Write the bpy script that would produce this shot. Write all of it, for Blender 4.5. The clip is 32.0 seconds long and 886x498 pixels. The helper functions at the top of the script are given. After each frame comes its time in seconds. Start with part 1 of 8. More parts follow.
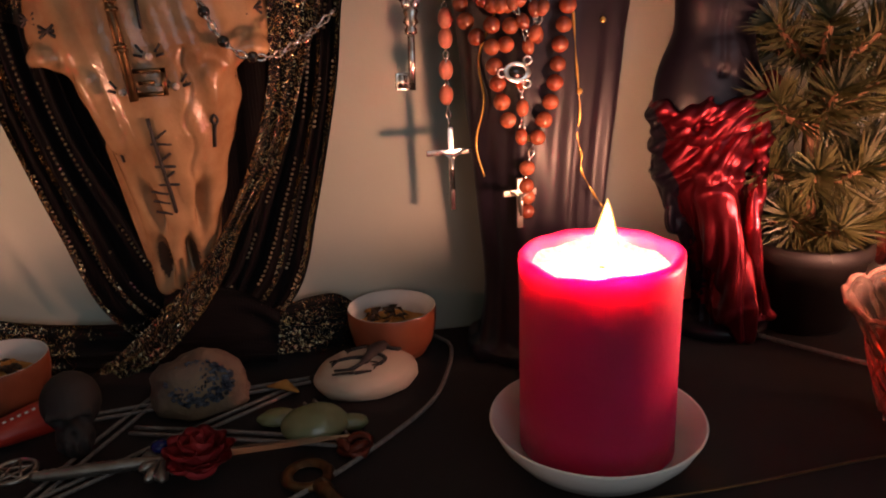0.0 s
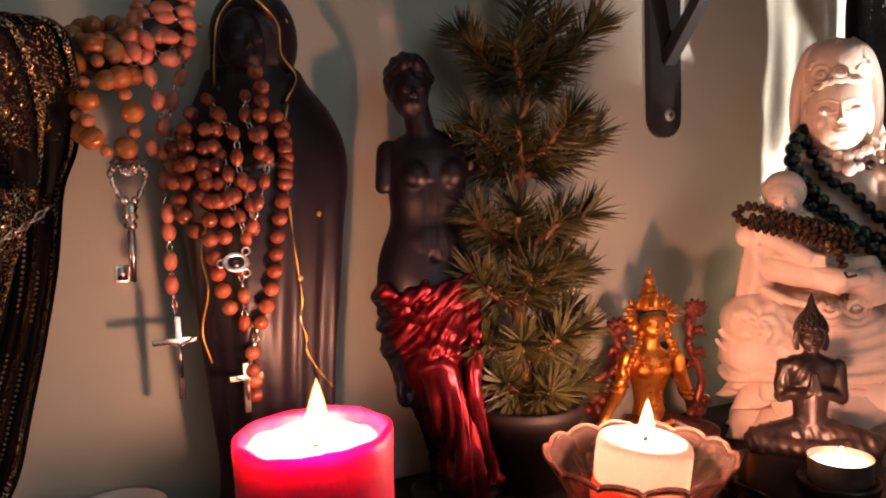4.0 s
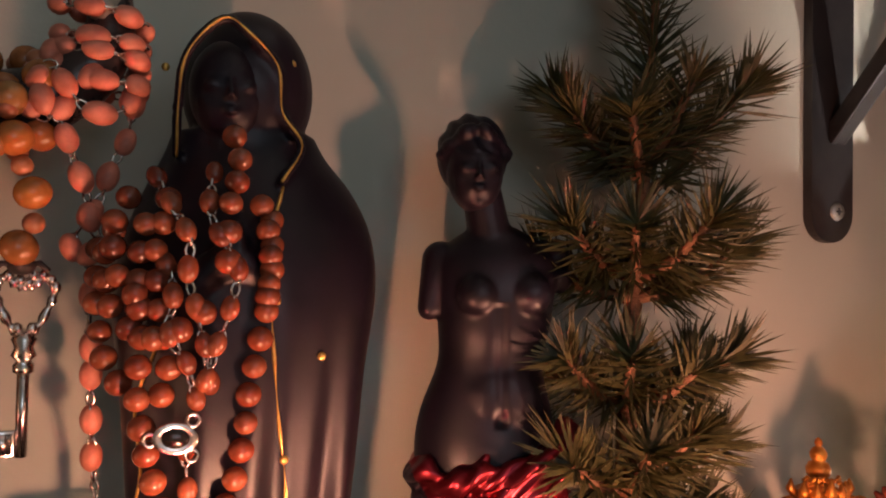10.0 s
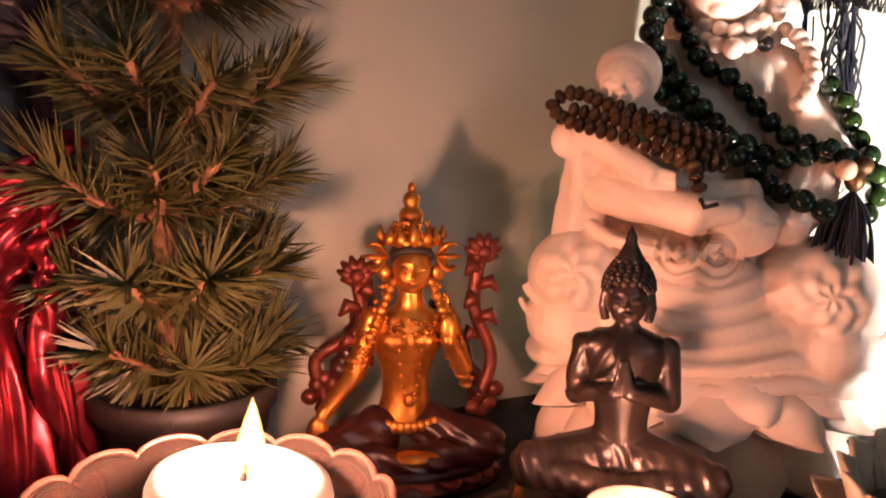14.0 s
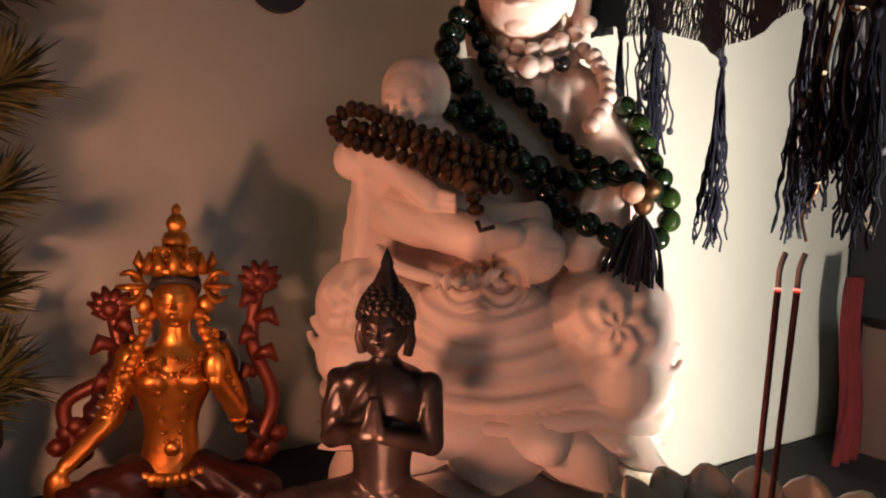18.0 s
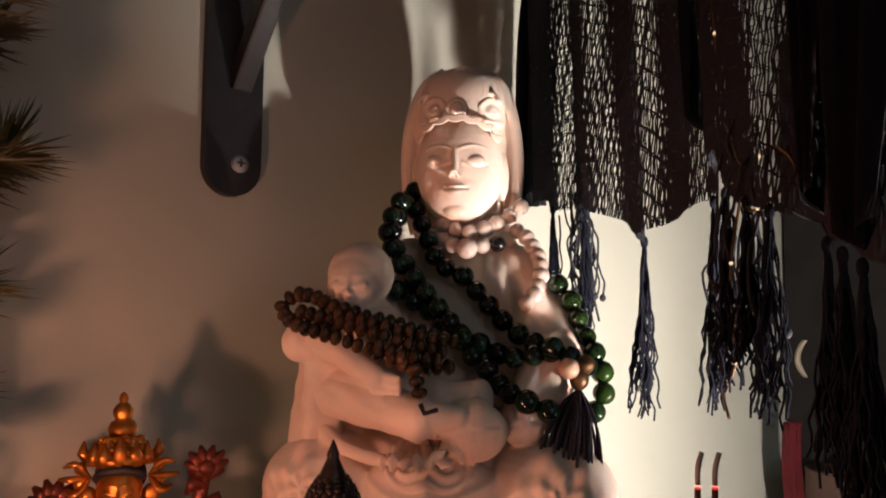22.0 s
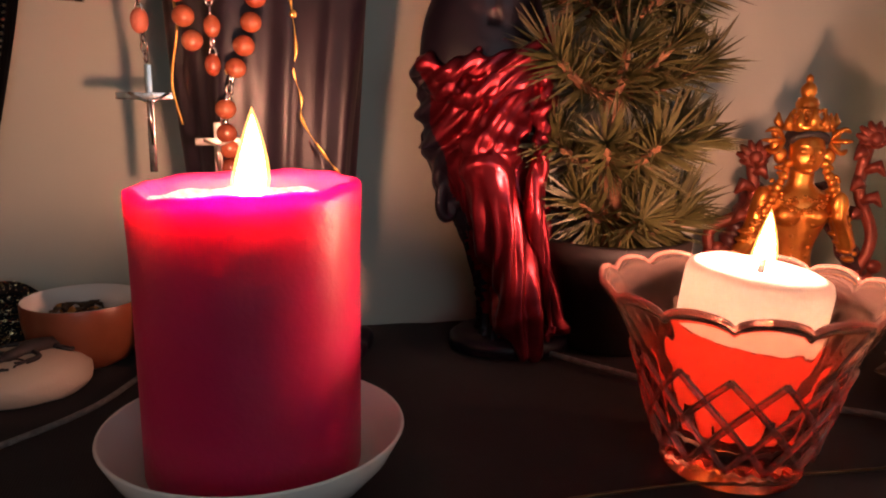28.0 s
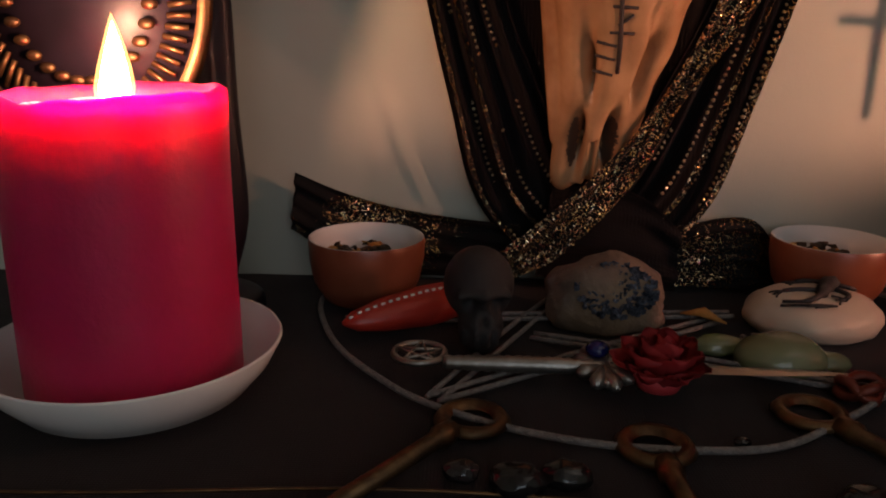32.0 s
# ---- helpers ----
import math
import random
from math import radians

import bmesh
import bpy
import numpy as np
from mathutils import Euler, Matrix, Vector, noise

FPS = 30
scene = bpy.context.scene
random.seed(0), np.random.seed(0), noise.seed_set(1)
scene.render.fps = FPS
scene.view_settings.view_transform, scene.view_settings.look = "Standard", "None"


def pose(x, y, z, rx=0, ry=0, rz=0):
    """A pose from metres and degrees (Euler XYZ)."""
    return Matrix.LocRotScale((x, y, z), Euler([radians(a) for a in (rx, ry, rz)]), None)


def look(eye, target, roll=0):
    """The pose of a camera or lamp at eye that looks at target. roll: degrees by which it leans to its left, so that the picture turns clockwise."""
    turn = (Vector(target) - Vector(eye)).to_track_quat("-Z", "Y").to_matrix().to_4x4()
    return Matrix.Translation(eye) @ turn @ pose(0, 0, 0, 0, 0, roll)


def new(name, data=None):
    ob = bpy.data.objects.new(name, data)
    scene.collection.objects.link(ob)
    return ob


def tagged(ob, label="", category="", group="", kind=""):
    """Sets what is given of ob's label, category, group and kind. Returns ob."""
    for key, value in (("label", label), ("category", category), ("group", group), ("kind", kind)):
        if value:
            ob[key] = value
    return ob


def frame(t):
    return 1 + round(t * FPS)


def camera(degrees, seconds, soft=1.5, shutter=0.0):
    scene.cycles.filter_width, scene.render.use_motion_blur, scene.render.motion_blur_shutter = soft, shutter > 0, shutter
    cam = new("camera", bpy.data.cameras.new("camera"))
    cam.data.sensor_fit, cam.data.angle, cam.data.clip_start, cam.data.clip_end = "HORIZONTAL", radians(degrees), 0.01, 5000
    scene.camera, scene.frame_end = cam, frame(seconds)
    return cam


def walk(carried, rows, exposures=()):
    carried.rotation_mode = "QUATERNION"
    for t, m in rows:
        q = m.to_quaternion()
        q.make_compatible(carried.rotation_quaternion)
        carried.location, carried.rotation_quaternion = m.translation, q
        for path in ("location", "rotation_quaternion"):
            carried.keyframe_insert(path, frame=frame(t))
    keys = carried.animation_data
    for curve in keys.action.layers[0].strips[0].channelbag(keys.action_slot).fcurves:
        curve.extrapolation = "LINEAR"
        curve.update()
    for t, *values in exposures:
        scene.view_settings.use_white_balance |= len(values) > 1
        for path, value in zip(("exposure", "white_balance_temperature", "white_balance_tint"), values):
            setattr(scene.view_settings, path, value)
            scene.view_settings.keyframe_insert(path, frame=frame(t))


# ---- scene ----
cam = camera(59.56, 32.0, 2.0)
PATH = [
    (0, (-0.1593, -0.5109, 0.2307), (-0.1043, -0.2314, 0.1367), -2.43),
    (0.5, (-0.1434, -0.5128, 0.2434), (-0.0767, -0.2384, 0.1420), -3.03),
    (1, (-0.1257, -0.5106, 0.2322), (-0.0478, -0.2358, 0.1405), -2.73),
    (1.5, (-0.1075, -0.5145, 0.2309), (-0.0150, -0.2397, 0.1539), -2.02),
    (2, (-0.0868, -0.5228, 0.2213), (0.0065, -0.2461, 0.1526), -1.29),
    (2.5, (-0.0897, -0.5289, 0.2301), (0.0195, -0.2549, 0.1754), -1.17),
    (3, (-0.0999, -0.5416, 0.2360), (0.0271, -0.2733, 0.1922), -1.88),
    (3.5, (-0.1149, -0.5548, 0.2338), (0.0166, -0.2873, 0.1995), -2.40),
    (5.5, (-0.1353, -0.4583, 0.2468), (0.0026, -0.1925, 0.2277), 1.29),
    (6, (-0.1091, -0.4287, 0.2554), (0.0179, -0.1573, 0.2414), 1.33),
    (6.5, (-0.1047, -0.4089, 0.2658), (0.0162, -0.1346, 0.2531), 1.89),
    (7, (-0.1004, -0.3842, 0.2715), (0.0110, -0.1059, 0.2608), 1.38),
    (7.5, (-0.0962, -0.3578, 0.2684), (0.0160, -0.0797, 0.2591), 1.86),
    (8, (-0.0891, -0.3485, 0.2725), (0.0213, -0.0696, 0.2743), 1.96),
    (8.5, (-0.0865, -0.3593, 0.2737), (0.0189, -0.0786, 0.2838), 1.96),
    (9, (-0.0748, -0.3709, 0.2753), (0.0297, -0.0897, 0.2832), 1.64),
    (9.5, (-0.0572, -0.3771, 0.2683), (0.0511, -0.0973, 0.2707), 0.98),
    (10, (-0.0445, -0.3880, 0.2564), (0.0640, -0.1083, 0.2557), 0.28),
    (10.5, (-0.0314, -0.3893, 0.2415), (0.0808, -0.1113, 0.2308), 0.06),
    (11, (-0.0204, -0.3863, 0.2306), (0.0936, -0.1099, 0.2066), -0.41),
    (11.5, (-0.0103, -0.3934, 0.2226), (0.1068, -0.1184, 0.1968), 0.18),
    (12, (-0.0079, -0.4096, 0.2143), (0.1077, -0.1342, 0.1870), 0.78),
    (12.5, (-0.0002, -0.4246, 0.2113), (0.1328, -0.1579, 0.1765), 0.38),
    (13, (0.0518, -0.4218, 0.2015), (0.1951, -0.1614, 0.1610), 0.48),
    (13.5, (0.0899, -0.4218, 0.1932), (0.2370, -0.1648, 0.1450), 1.37),
    (14, (0.1193, -0.4243, 0.1802), (0.2644, -0.1657, 0.1348), 1.34),
    (14.5, (0.1497, -0.4207, 0.1673), (0.2949, -0.1627, 0.1186), 1.19),
    (16.5, (0.1927, -0.4244, 0.1541), (0.3403, -0.1707, 0.0923), 2.98),
    (17, (0.1945, -0.4240, 0.1539), (0.3565, -0.1772, 0.1002), 3.12),
    (17.5, (0.1975, -0.4272, 0.1615), (0.3671, -0.1831, 0.1181), 2.95),
    (18, (0.1929, -0.4331, 0.1723), (0.3660, -0.1898, 0.1427), 1.91),
    (18.5, (0.1938, -0.4332, 0.1788), (0.3704, -0.1915, 0.1583), 1.63),
    (19, (0.1956, -0.4328, 0.1834), (0.3705, -0.1893, 0.1724), 0.99),
    (19.5, (0.1971, -0.4350, 0.1872), (0.3745, -0.1931, 0.1837), 0.51),
    (20, (0.1966, -0.4377, 0.1899), (0.3777, -0.1985, 0.1917), 0.53),
    (20.5, (0.1902, -0.4412, 0.1930), (0.3712, -0.2020, 0.2017), 0.72),
    (21, (0.1851, -0.4461, 0.1967), (0.3659, -0.2076, 0.2181), 0.55),
    (21.5, (0.1841, -0.4487, 0.1975), (0.3671, -0.2122, 0.2213), 0.54),
    (22, (0.1849, -0.4486, 0.1958), (0.3726, -0.2156, 0.2177), 0.64),
    (22.5, (0.1849, -0.4485, 0.1924), (0.3776, -0.2191, 0.2074), 0.86),
    (23, (0.1822, -0.4445, 0.1863), (0.3779, -0.2171, 0.1902), 1.16),
    (23.5, (0.1763, -0.4408, 0.1821), (0.3758, -0.2168, 0.1753), 1.18),
    (24, (0.1619, -0.4442, 0.1802), (0.3653, -0.2240, 0.1664), 0.81),
    (24.5, (0.1408, -0.4415, 0.1804), (0.3444, -0.2223, 0.1586), 0.90),
    (26.5, (-0.0017, -0.4781, 0.1700), (0.1630, -0.2295, 0.1377), -0.98),
    (27, (-0.0110, -0.4693, 0.1617), (0.1364, -0.2106, 0.1253), -0.59),
    (27.5, (-0.0106, -0.4582, 0.1544), (0.1010, -0.1846, 0.1026), -0.27),
    (28, (-0.0191, -0.4572, 0.1438), (0.0552, -0.1731, 0.0824), 0.70),
    (28.5, (-0.0510, -0.4553, 0.1405), (-0.0075, -0.1651, 0.0783), 2.36),
    (29, (-0.1154, -0.4461, 0.1454), (-0.0797, -0.1552, 0.0815), 1.89),
    (29.5, (-0.1715, -0.4329, 0.1416), (-0.1475, -0.1426, 0.0699), 0.61),
    (30, (-0.1978, -0.4219, 0.1392), (-0.1794, -0.1329, 0.0606), 0.38),
    (30.5, (-0.2192, -0.4182, 0.1377), (-0.2093, -0.1299, 0.0555), 0.54),
    (31, (-0.2397, -0.4183, 0.1361), (-0.2430, -0.1311, 0.0496), 0.85),
    (31.5, (-0.2621, -0.4208, 0.1343), (-0.2688, -0.1340, 0.0464), 1.17),
    (32, (-0.2990, -0.4263, 0.1362), (-0.3028, -0.1377, 0.0544), 0.87),
]

walk(cam, [(t, look(eye, target, roll)) for t, eye, target, roll in PATH],
     exposures=((0, 1.0), (1, 1.1), (3, 0.92), (6, 1.05), (8, 0.95), (10, 1.05), (11, 1.15), (12, 1.25), (14, 1.0), (16.5, 0.35), (17.5, 0.1), (21, -0.25), (23, -0.1), (24.5, 0.0), (27, 0.72), (28.2, 0.95), (29, 1.4), (30, 1.15), (31, 1.35), (32, 1.1)))

# ---- light ----
# Dusk light that comes in from the room behind the viewer.
world = bpy.data.worlds.new("room_dusk")
scene.world = world
world.use_nodes = True
world.node_tree.nodes["Background"].inputs["Color"].default_value = (0.62, 0.62, 0.68, 1)
world.node_tree.nodes["Background"].inputs["Strength"].default_value = 0.07


def flame_lamp(x, y, z, watts):
    d = bpy.data.lights.new("flame_light", "POINT")
    d.energy, d.color, d.shadow_soft_size = watts, (1.0, 0.41, 0.27), 0.006
    new("flame_light", d).location = (x, y, z)


CANDLE_A, CANDLE_B, CANDLE_G = (-0.018, -0.182), (-0.419, -0.155), (0.163, -0.212)
WHITE_C, TEALIGHT = (0.172, -0.201), (0.3105, -0.232)
flame_lamp(CANDLE_A[0], CANDLE_A[1], 0.122, 0.48)
flame_lamp(CANDLE_B[0], CANDLE_B[1], 0.125, 0.34)
flame_lamp(WHITE_C[0], WHITE_C[1], 0.090, 1.02)
flame_lamp(TEALIGHT[0], TEALIGHT[1], 0.055, 0.24)
LAMP = (0.525, -0.385)
d = bpy.data.lights.new("night_lamp", "POINT")
d.energy, d.color, d.shadow_soft_size = 24.0, (1.0, 0.86, 0.79), 0.014
new("night_lamp_light", d).location = (LAMP[0], LAMP[1], 0.035)

# Added fill: area lamp for evening sky, in an assumed window across the room.
d = bpy.data.lights.new("ambient_fill", "AREA")
d.shape, d.size, d.size_y, d.energy, d.color = "RECTANGLE", 1.4, 1.2, 3.9, (0.80, 0.90, 1.0)
new("ambient_fill", d).matrix_world = look((0.3, -2.98, 0.75), (0.2, 0.0, 0.25))

# ---- materials ----
class Nodes:
    """A small wrapper round a material's nodes."""

    def __init__(self, name):
        self.mat = bpy.data.materials.new(name)
        self.mat.use_nodes = True
        self.tree = self.mat.node_tree
        self.bsdf = self.tree.nodes["Principled BSDF"]
        self.out = self.tree.nodes["Material Output"]
        self.co = self.tree.nodes.new("ShaderNodeTexCoord").outputs["Object"]

    def add(self, kind, **sockets):
        n = self.tree.nodes.new(kind)
        for k, v in sockets.items():
            self.set(n.inputs[k.replace("_", " ")], v)
        return n

    def set(self, socket, v):
        if isinstance(v, bpy.types.NodeSocket):
            self.tree.links.new(v, socket)
        else:
            socket.default_value = v

    def noise(self, scale, detail=4.0, rough=0.55, co=None):
        return self.add("ShaderNodeTexNoise", Vector=co or self.co, Scale=scale, Detail=detail, Roughness=rough).outputs["Fac"]

    def ramp(self, fac, stops):
        n = self.add("ShaderNodeValToRGB", Fac=fac)
        el = n.color_ramp.elements
        while len(el) < len(stops):
            el.new(0.5)
        for e, (p, c) in zip(el, stops):
            e.position, e.color = p, (*c, 1)
        return n.outputs["Color"]

    def mix(self, fac, a, b):
        n = self.tree.nodes.new("ShaderNodeMix")
        n.data_type = "RGBA"
        for key, v in ((0, fac), (6, a), (7, b)):
            if not isinstance(v, bpy.types.NodeSocket) and key:
                v = (*v, 1)
            self.set(n.inputs[key], v)
        return n.outputs[2]

    def math(self, op, a, b=0.0):
        n = self.tree.nodes.new("ShaderNodeMath")
        n.operation = op
        self.set(n.inputs[0], a)
        self.set(n.inputs[1], b)
        return n.outputs[0]

    def bump(self, height, strength=0.3, distance=0.0005):
        self.set(self.bsdf.inputs["Normal"], self.add("ShaderNodeBump", Height=height, Strength=strength, Distance=distance).outputs["Normal"])

    def put(self, **sockets):
        for k, v in sockets.items():
            if isinstance(v, tuple) and len(v) == 3 and "Radius" not in k:
                v = (*v, 1)
            self.set(self.bsdf.inputs[k.replace("_", " ")], v)
        return self


def plain(name, a, b, scale=60.0, rough=0.5, metal=0.0, bump=0.3, dist=0.0004, fine=600.0, wear=0.12, **more):
    """A surface of two mixed tones with grain, patchy gloss and fine relief."""
    n = Nodes(name)
    big, small = n.noise(scale), n.noise(fine, 3.0)
    n.put(Base_Color=n.mix(n.ramp(big, [(0.35, (0, 0, 0)), (0.65, (1, 1, 1))]), a, b))
    n.put(Roughness=n.math("ADD", rough - wear / 2, n.math("MULTIPLY", n.noise(scale * 2.3), wear)), Metallic=metal, **more)
    n.bump(n.math("ADD", small, n.math("MULTIPLY", big, 2.0)), bump, dist)
    return n.mat


def wax(name, colour, deep, weight=0.8, radius=(0.02, 0.004, 0.006)):
    n = Nodes(name)
    big = n.noise(45)
    n.put(Base_Color=n.mix(n.ramp(big, [(0.3, (0, 0, 0)), (0.7, (1, 1, 1))]), colour, deep), Roughness=0.42)
    n.put(Subsurface_Weight=weight, Subsurface_Radius=radius, Subsurface_Scale=1.0)
    n.bump(n.math("ADD", n.noise(350, 3), n.math("MULTIPLY", big, 3.0)), 0.35, 0.0006)
    return n.mat


def crust(name, a, b):
    """Thin, half see-through skin of set wax over the molten pool."""
    n = Nodes(name)
    tone = n.mix(n.ramp(n.noise(420, 5), [(0.38, (0, 0, 0)), (0.62, (1, 1, 1))]), a, b)
    top = n.add("ShaderNodeBsdfDiffuse", Color=tone)
    under = n.add("ShaderNodeBsdfTranslucent", Color=tone)
    both = n.add("ShaderNodeMixShader", Fac=0.62)
    n.set(both.inputs[1], top.outputs[0])
    n.set(both.inputs[2], under.outputs[0])
    bump = n.add("ShaderNodeBump", Height=n.noise(500, 4), Strength=0.7, Distance=0.0008)
    n.set(top.inputs["Normal"], bump.outputs["Normal"])
    n.set(n.out.inputs["Surface"], both.outputs[0])
    return n.mat


def glow(name, colour, strength):
    n = Nodes(name)
    e = n.add("ShaderNodeEmission", Color=(*colour, 1), Strength=strength)
    clear = n.tree.nodes.new("ShaderNodeBsdfTransparent")
    both = n.tree.nodes.new("ShaderNodeAddShader")
    n.set(both.inputs[0], e.outputs[0])
    n.set(both.inputs[1], clear.outputs[0])
    n.set(n.out.inputs["Surface"], both.outputs[0])
    return n.mat


def wall_paint():
    n = Nodes("wall_paint")
    c = n.mix(n.ramp(n.noise(6), [(0.3, (0, 0, 0)), (0.7, (1, 1, 1))]), (0.45, 0.465, 0.39), (0.51, 0.52, 0.44))
    n.put(Base_Color=c, Roughness=0.7)
    n.bump(n.math("ADD", n.noise(160, 5), n.math("MULTIPLY", n.noise(700, 2), 0.4)), 0.25, 0.0006)
    return n.mat


def black_cloth(name, a=(0.010, 0.006, 0.006), b=(0.018, 0.011, 0.011), scale=1600.0):
    n = Nodes(name)
    w1 = n.add("ShaderNodeTexWave", Vector=n.co, Scale=scale / 6, Distortion=0.6, Detail=1.0)
    w2 = n.add("ShaderNodeTexWave", Vector=n.co, Scale=scale / 6, Distortion=0.6, Detail=1.0)
    w2.bands_direction = "Y"
    weave = n.math("MULTIPLY", w1.outputs["Fac"], w2.outputs["Fac"])
    n.put(Base_Color=n.mix(n.noise(25), a, b), Roughness=0.85, Sheen_Weight=0.06, Specular_IOR_Level=0.25)
    n.bump(n.math("ADD", weave, n.math("MULTIPLY", n.noise(40), 2)), 0.4, 0.0004)
    return n.mat


def sequin_cloth(name="sequin_cloth", lift=0.55):
    """Black cloth strewn with small gold foil flakes that tilt each their own way."""
    n = Nodes(name)
    v = n.add("ShaderNodeTexVoronoi", Vector=n.co, Scale=1000.0)
    patch = n.ramp(n.noise(22, 3), [(0.44, (0, 0, 0)), (0.60, (1, 1, 1))])
    cell = n.add("ShaderNodeSeparateColor", Color=v.outputs["Color"])
    pick = n.math("GREATER_THAN", n.math("MULTIPLY", cell.outputs[0], n.math("ADD", lift, patch)), 0.66)
    disc = n.math("LESS_THAN", v.outputs["Distance"], 0.52)
    foil = n.math("MULTIPLY", pick, disc)
    tone = n.ramp(cell.outputs[1], [(0.0, (0.95, 0.70, 0.32)), (0.5, (1.0, 0.92, 0.66)), (0.85, (0.8, 0.5, 0.35)), (1.0, (0.7, 0.25, 0.2))])
    n.put(Base_Color=n.mix(foil, (0.010, 0.008, 0.008), tone))
    n.put(Metallic=foil, Roughness=n.math("SUBTRACT", 0.85, n.math("MULTIPLY", foil, 0.58)))
    geo = n.add("ShaderNodeNewGeometry")
    lean = n.add("ShaderNodeVectorMath")
    lean.operation = "SUBTRACT"
    n.set(lean.inputs[0], v.outputs["Color"])
    n.set(lean.inputs[1], (0.5, 0.5, 0.5))
    amount = n.add("ShaderNodeVectorMath")
    amount.operation = "SCALE"
    n.set(amount.inputs[0], lean.outputs[0])
    n.set(amount.inputs["Scale"], n.math("MULTIPLY", foil, 1.15))
    total = n.add("ShaderNodeVectorMath")
    n.set(total.inputs[0], geo.outputs["Normal"])
    n.set(total.inputs[1], amount.outputs[0])
    unit = n.add("ShaderNodeVectorMath")
    unit.operation = "NORMALIZE"
    n.set(unit.inputs[0], total.outputs[0])
    n.set(n.bsdf.inputs["Normal"], unit.outputs[0])
    return n.mat


def bead_mat(name, tones, rough=0.3, scale=120, **more):
    n = Nodes(name)
    rnd = n.add("ShaderNodeObjectInfo").outputs["Random"]
    k = len(tones) - 1
    c = n.ramp(rnd, [(i / k, t) for i, t in enumerate(tones)])
    grain = n.ramp(n.noise(scale, 6), [(0.35, (0.55, 0.5, 0.5)), (0.65, (1, 1, 1))])
    m = n.tree.nodes.new("ShaderNodeMix")
    m.data_type, m.blend_type = "RGBA", "MULTIPLY"
    n.set(m.inputs[0], 0.8)
    n.set(m.inputs[6], c)
    n.set(m.inputs[7], grain)
    n.put(Base_Color=m.outputs[2], Roughness=rough, **more)
    n.bump(n.noise(scale * 3), 0.2, 0.0003)
    return n.mat


def glass(name, colour=(1, 0.93, 0.9), rough=0.03, ior=1.48, body=1.0):
    n = Nodes(name)
    n.put(Base_Color=colour, Roughness=rough, IOR=ior, Transmission_Weight=body, Specular_IOR_Level=0.6)
    n.bump(n.noise(90), 0.12, 0.0005)
    return n.mat


M = {}
M["wall"] = wall_paint()
M["ceiling"] = plain("ceiling_paint", (0.7, 0.69, 0.66), (0.74, 0.73, 0.7), 3.0, 0.8)
M["floor"] = plain("floor_wood", (0.16, 0.09, 0.05), (0.24, 0.14, 0.08), 4.0, 0.5)
M["cloth"] = black_cloth("altar_cloth")
M["velvet"] = black_cloth("black_velvet", (0.008, 0.006, 0.007), (0.014, 0.010, 0.011), 900.0)
M["sequin"] = sequin_cloth()
M["sequin_dense"] = sequin_cloth("sequin_dense", 1.9)
M["foil"] = plain("gold_sequin", (0.95, 0.72, 0.38), (1.0, 0.86, 0.58), 300, 0.28, 1.0, 0.1)
M["pink_wax"] = wax("pink_wax", (0.54, 0.016, 0.100), (0.49, 0.013, 0.080), 1.0, (0.034, 0.003, 0.029))
M["pale_wax"] = crust("pale_wax", (0.86, 0.70, 0.66), (0.80, 0.30, 0.36))
M["white_shell"] = crust("white_candle_wax", (0.97, 0.95, 0.91), (0.96, 0.92, 0.87))
M["red_shell"] = crust("red_candle_gel", (0.95, 0.13, 0.07), (0.90, 0.08, 0.05))
M["white_wax"] = wax("white_wax", (0.90, 0.87, 0.82), (0.88, 0.83, 0.76), 1.0, (0.05, 0.04, 0.03))
M["wick"] = plain("burnt_wick", (0.01, 0.01, 0.01), (0.03, 0.02, 0.02), 300, 0.9)
M["flame"] = glow("flame", (1.0, 0.66, 0.30), 22.0)
M["flame_edge"] = glow("flame_edge", (1.0, 0.42, 0.10), 0.9)
M["china"] = plain("white_china", (0.74, 0.70, 0.67), (0.78, 0.74, 0.70), 30, 0.22, 0, 0.05)
M["terracotta"] = plain("red_glaze", (0.21, 0.055, 0.026), (0.26, 0.075, 0.036), 60, 0.32, 0, 0.15)
M["bone"] = plain("polished_bone", (0.46, 0.28, 0.15), (0.24, 0.12, 0.055), 22, 0.22, 0.0, 0.5, 0.0008, 260)
M["bone_shadow"] = plain("nostril_shadow", (0.05, 0.03, 0.02), (0.09, 0.05, 0.03), 50, 0.7)
M["ink"] = plain("black_ink", (0.012, 0.010, 0.010), (0.03, 0.02, 0.02), 200, 0.6)
M["horn"] = plain("black_horn", (0.014, 0.011, 0.012), (0.03, 0.024, 0.024), 60, 0.28)
M["horn_pale"] = plain("pale_horn", (0.42, 0.36, 0.28), (0.3, 0.24, 0.18), 40, 0.3)
M["black_resin"] = plain("black_resin", (0.007, 0.005, 0.009), (0.012, 0.008, 0.015), 50, 0.40, 0, 0.15, 0.0005, 300, Specular_IOR_Level=0.32)
M["red_foil"] = plain("red_metal_paint", (0.30, 0.026, 0.042), (0.13, 0.009, 0.016), 45, 0.30, 0.85, 0.12, 0.0006, 240)
M["gold"] = plain("gold_paint", (0.62, 0.25, 0.042), (0.42, 0.14, 0.026), 90, 0.33, 0.85, 0.5, 0.0005, 300)
M["gold_line"] = plain("gold_line", (0.80, 0.52, 0.14), (0.62, 0.36, 0.09), 200, 0.35, 0.8)
M["copper_red"] = plain("red_copper", (0.17, 0.032, 0.016), (0.10, 0.018, 0.010), 90, 0.42, 0.5, 0.5, 0.0005, 300)
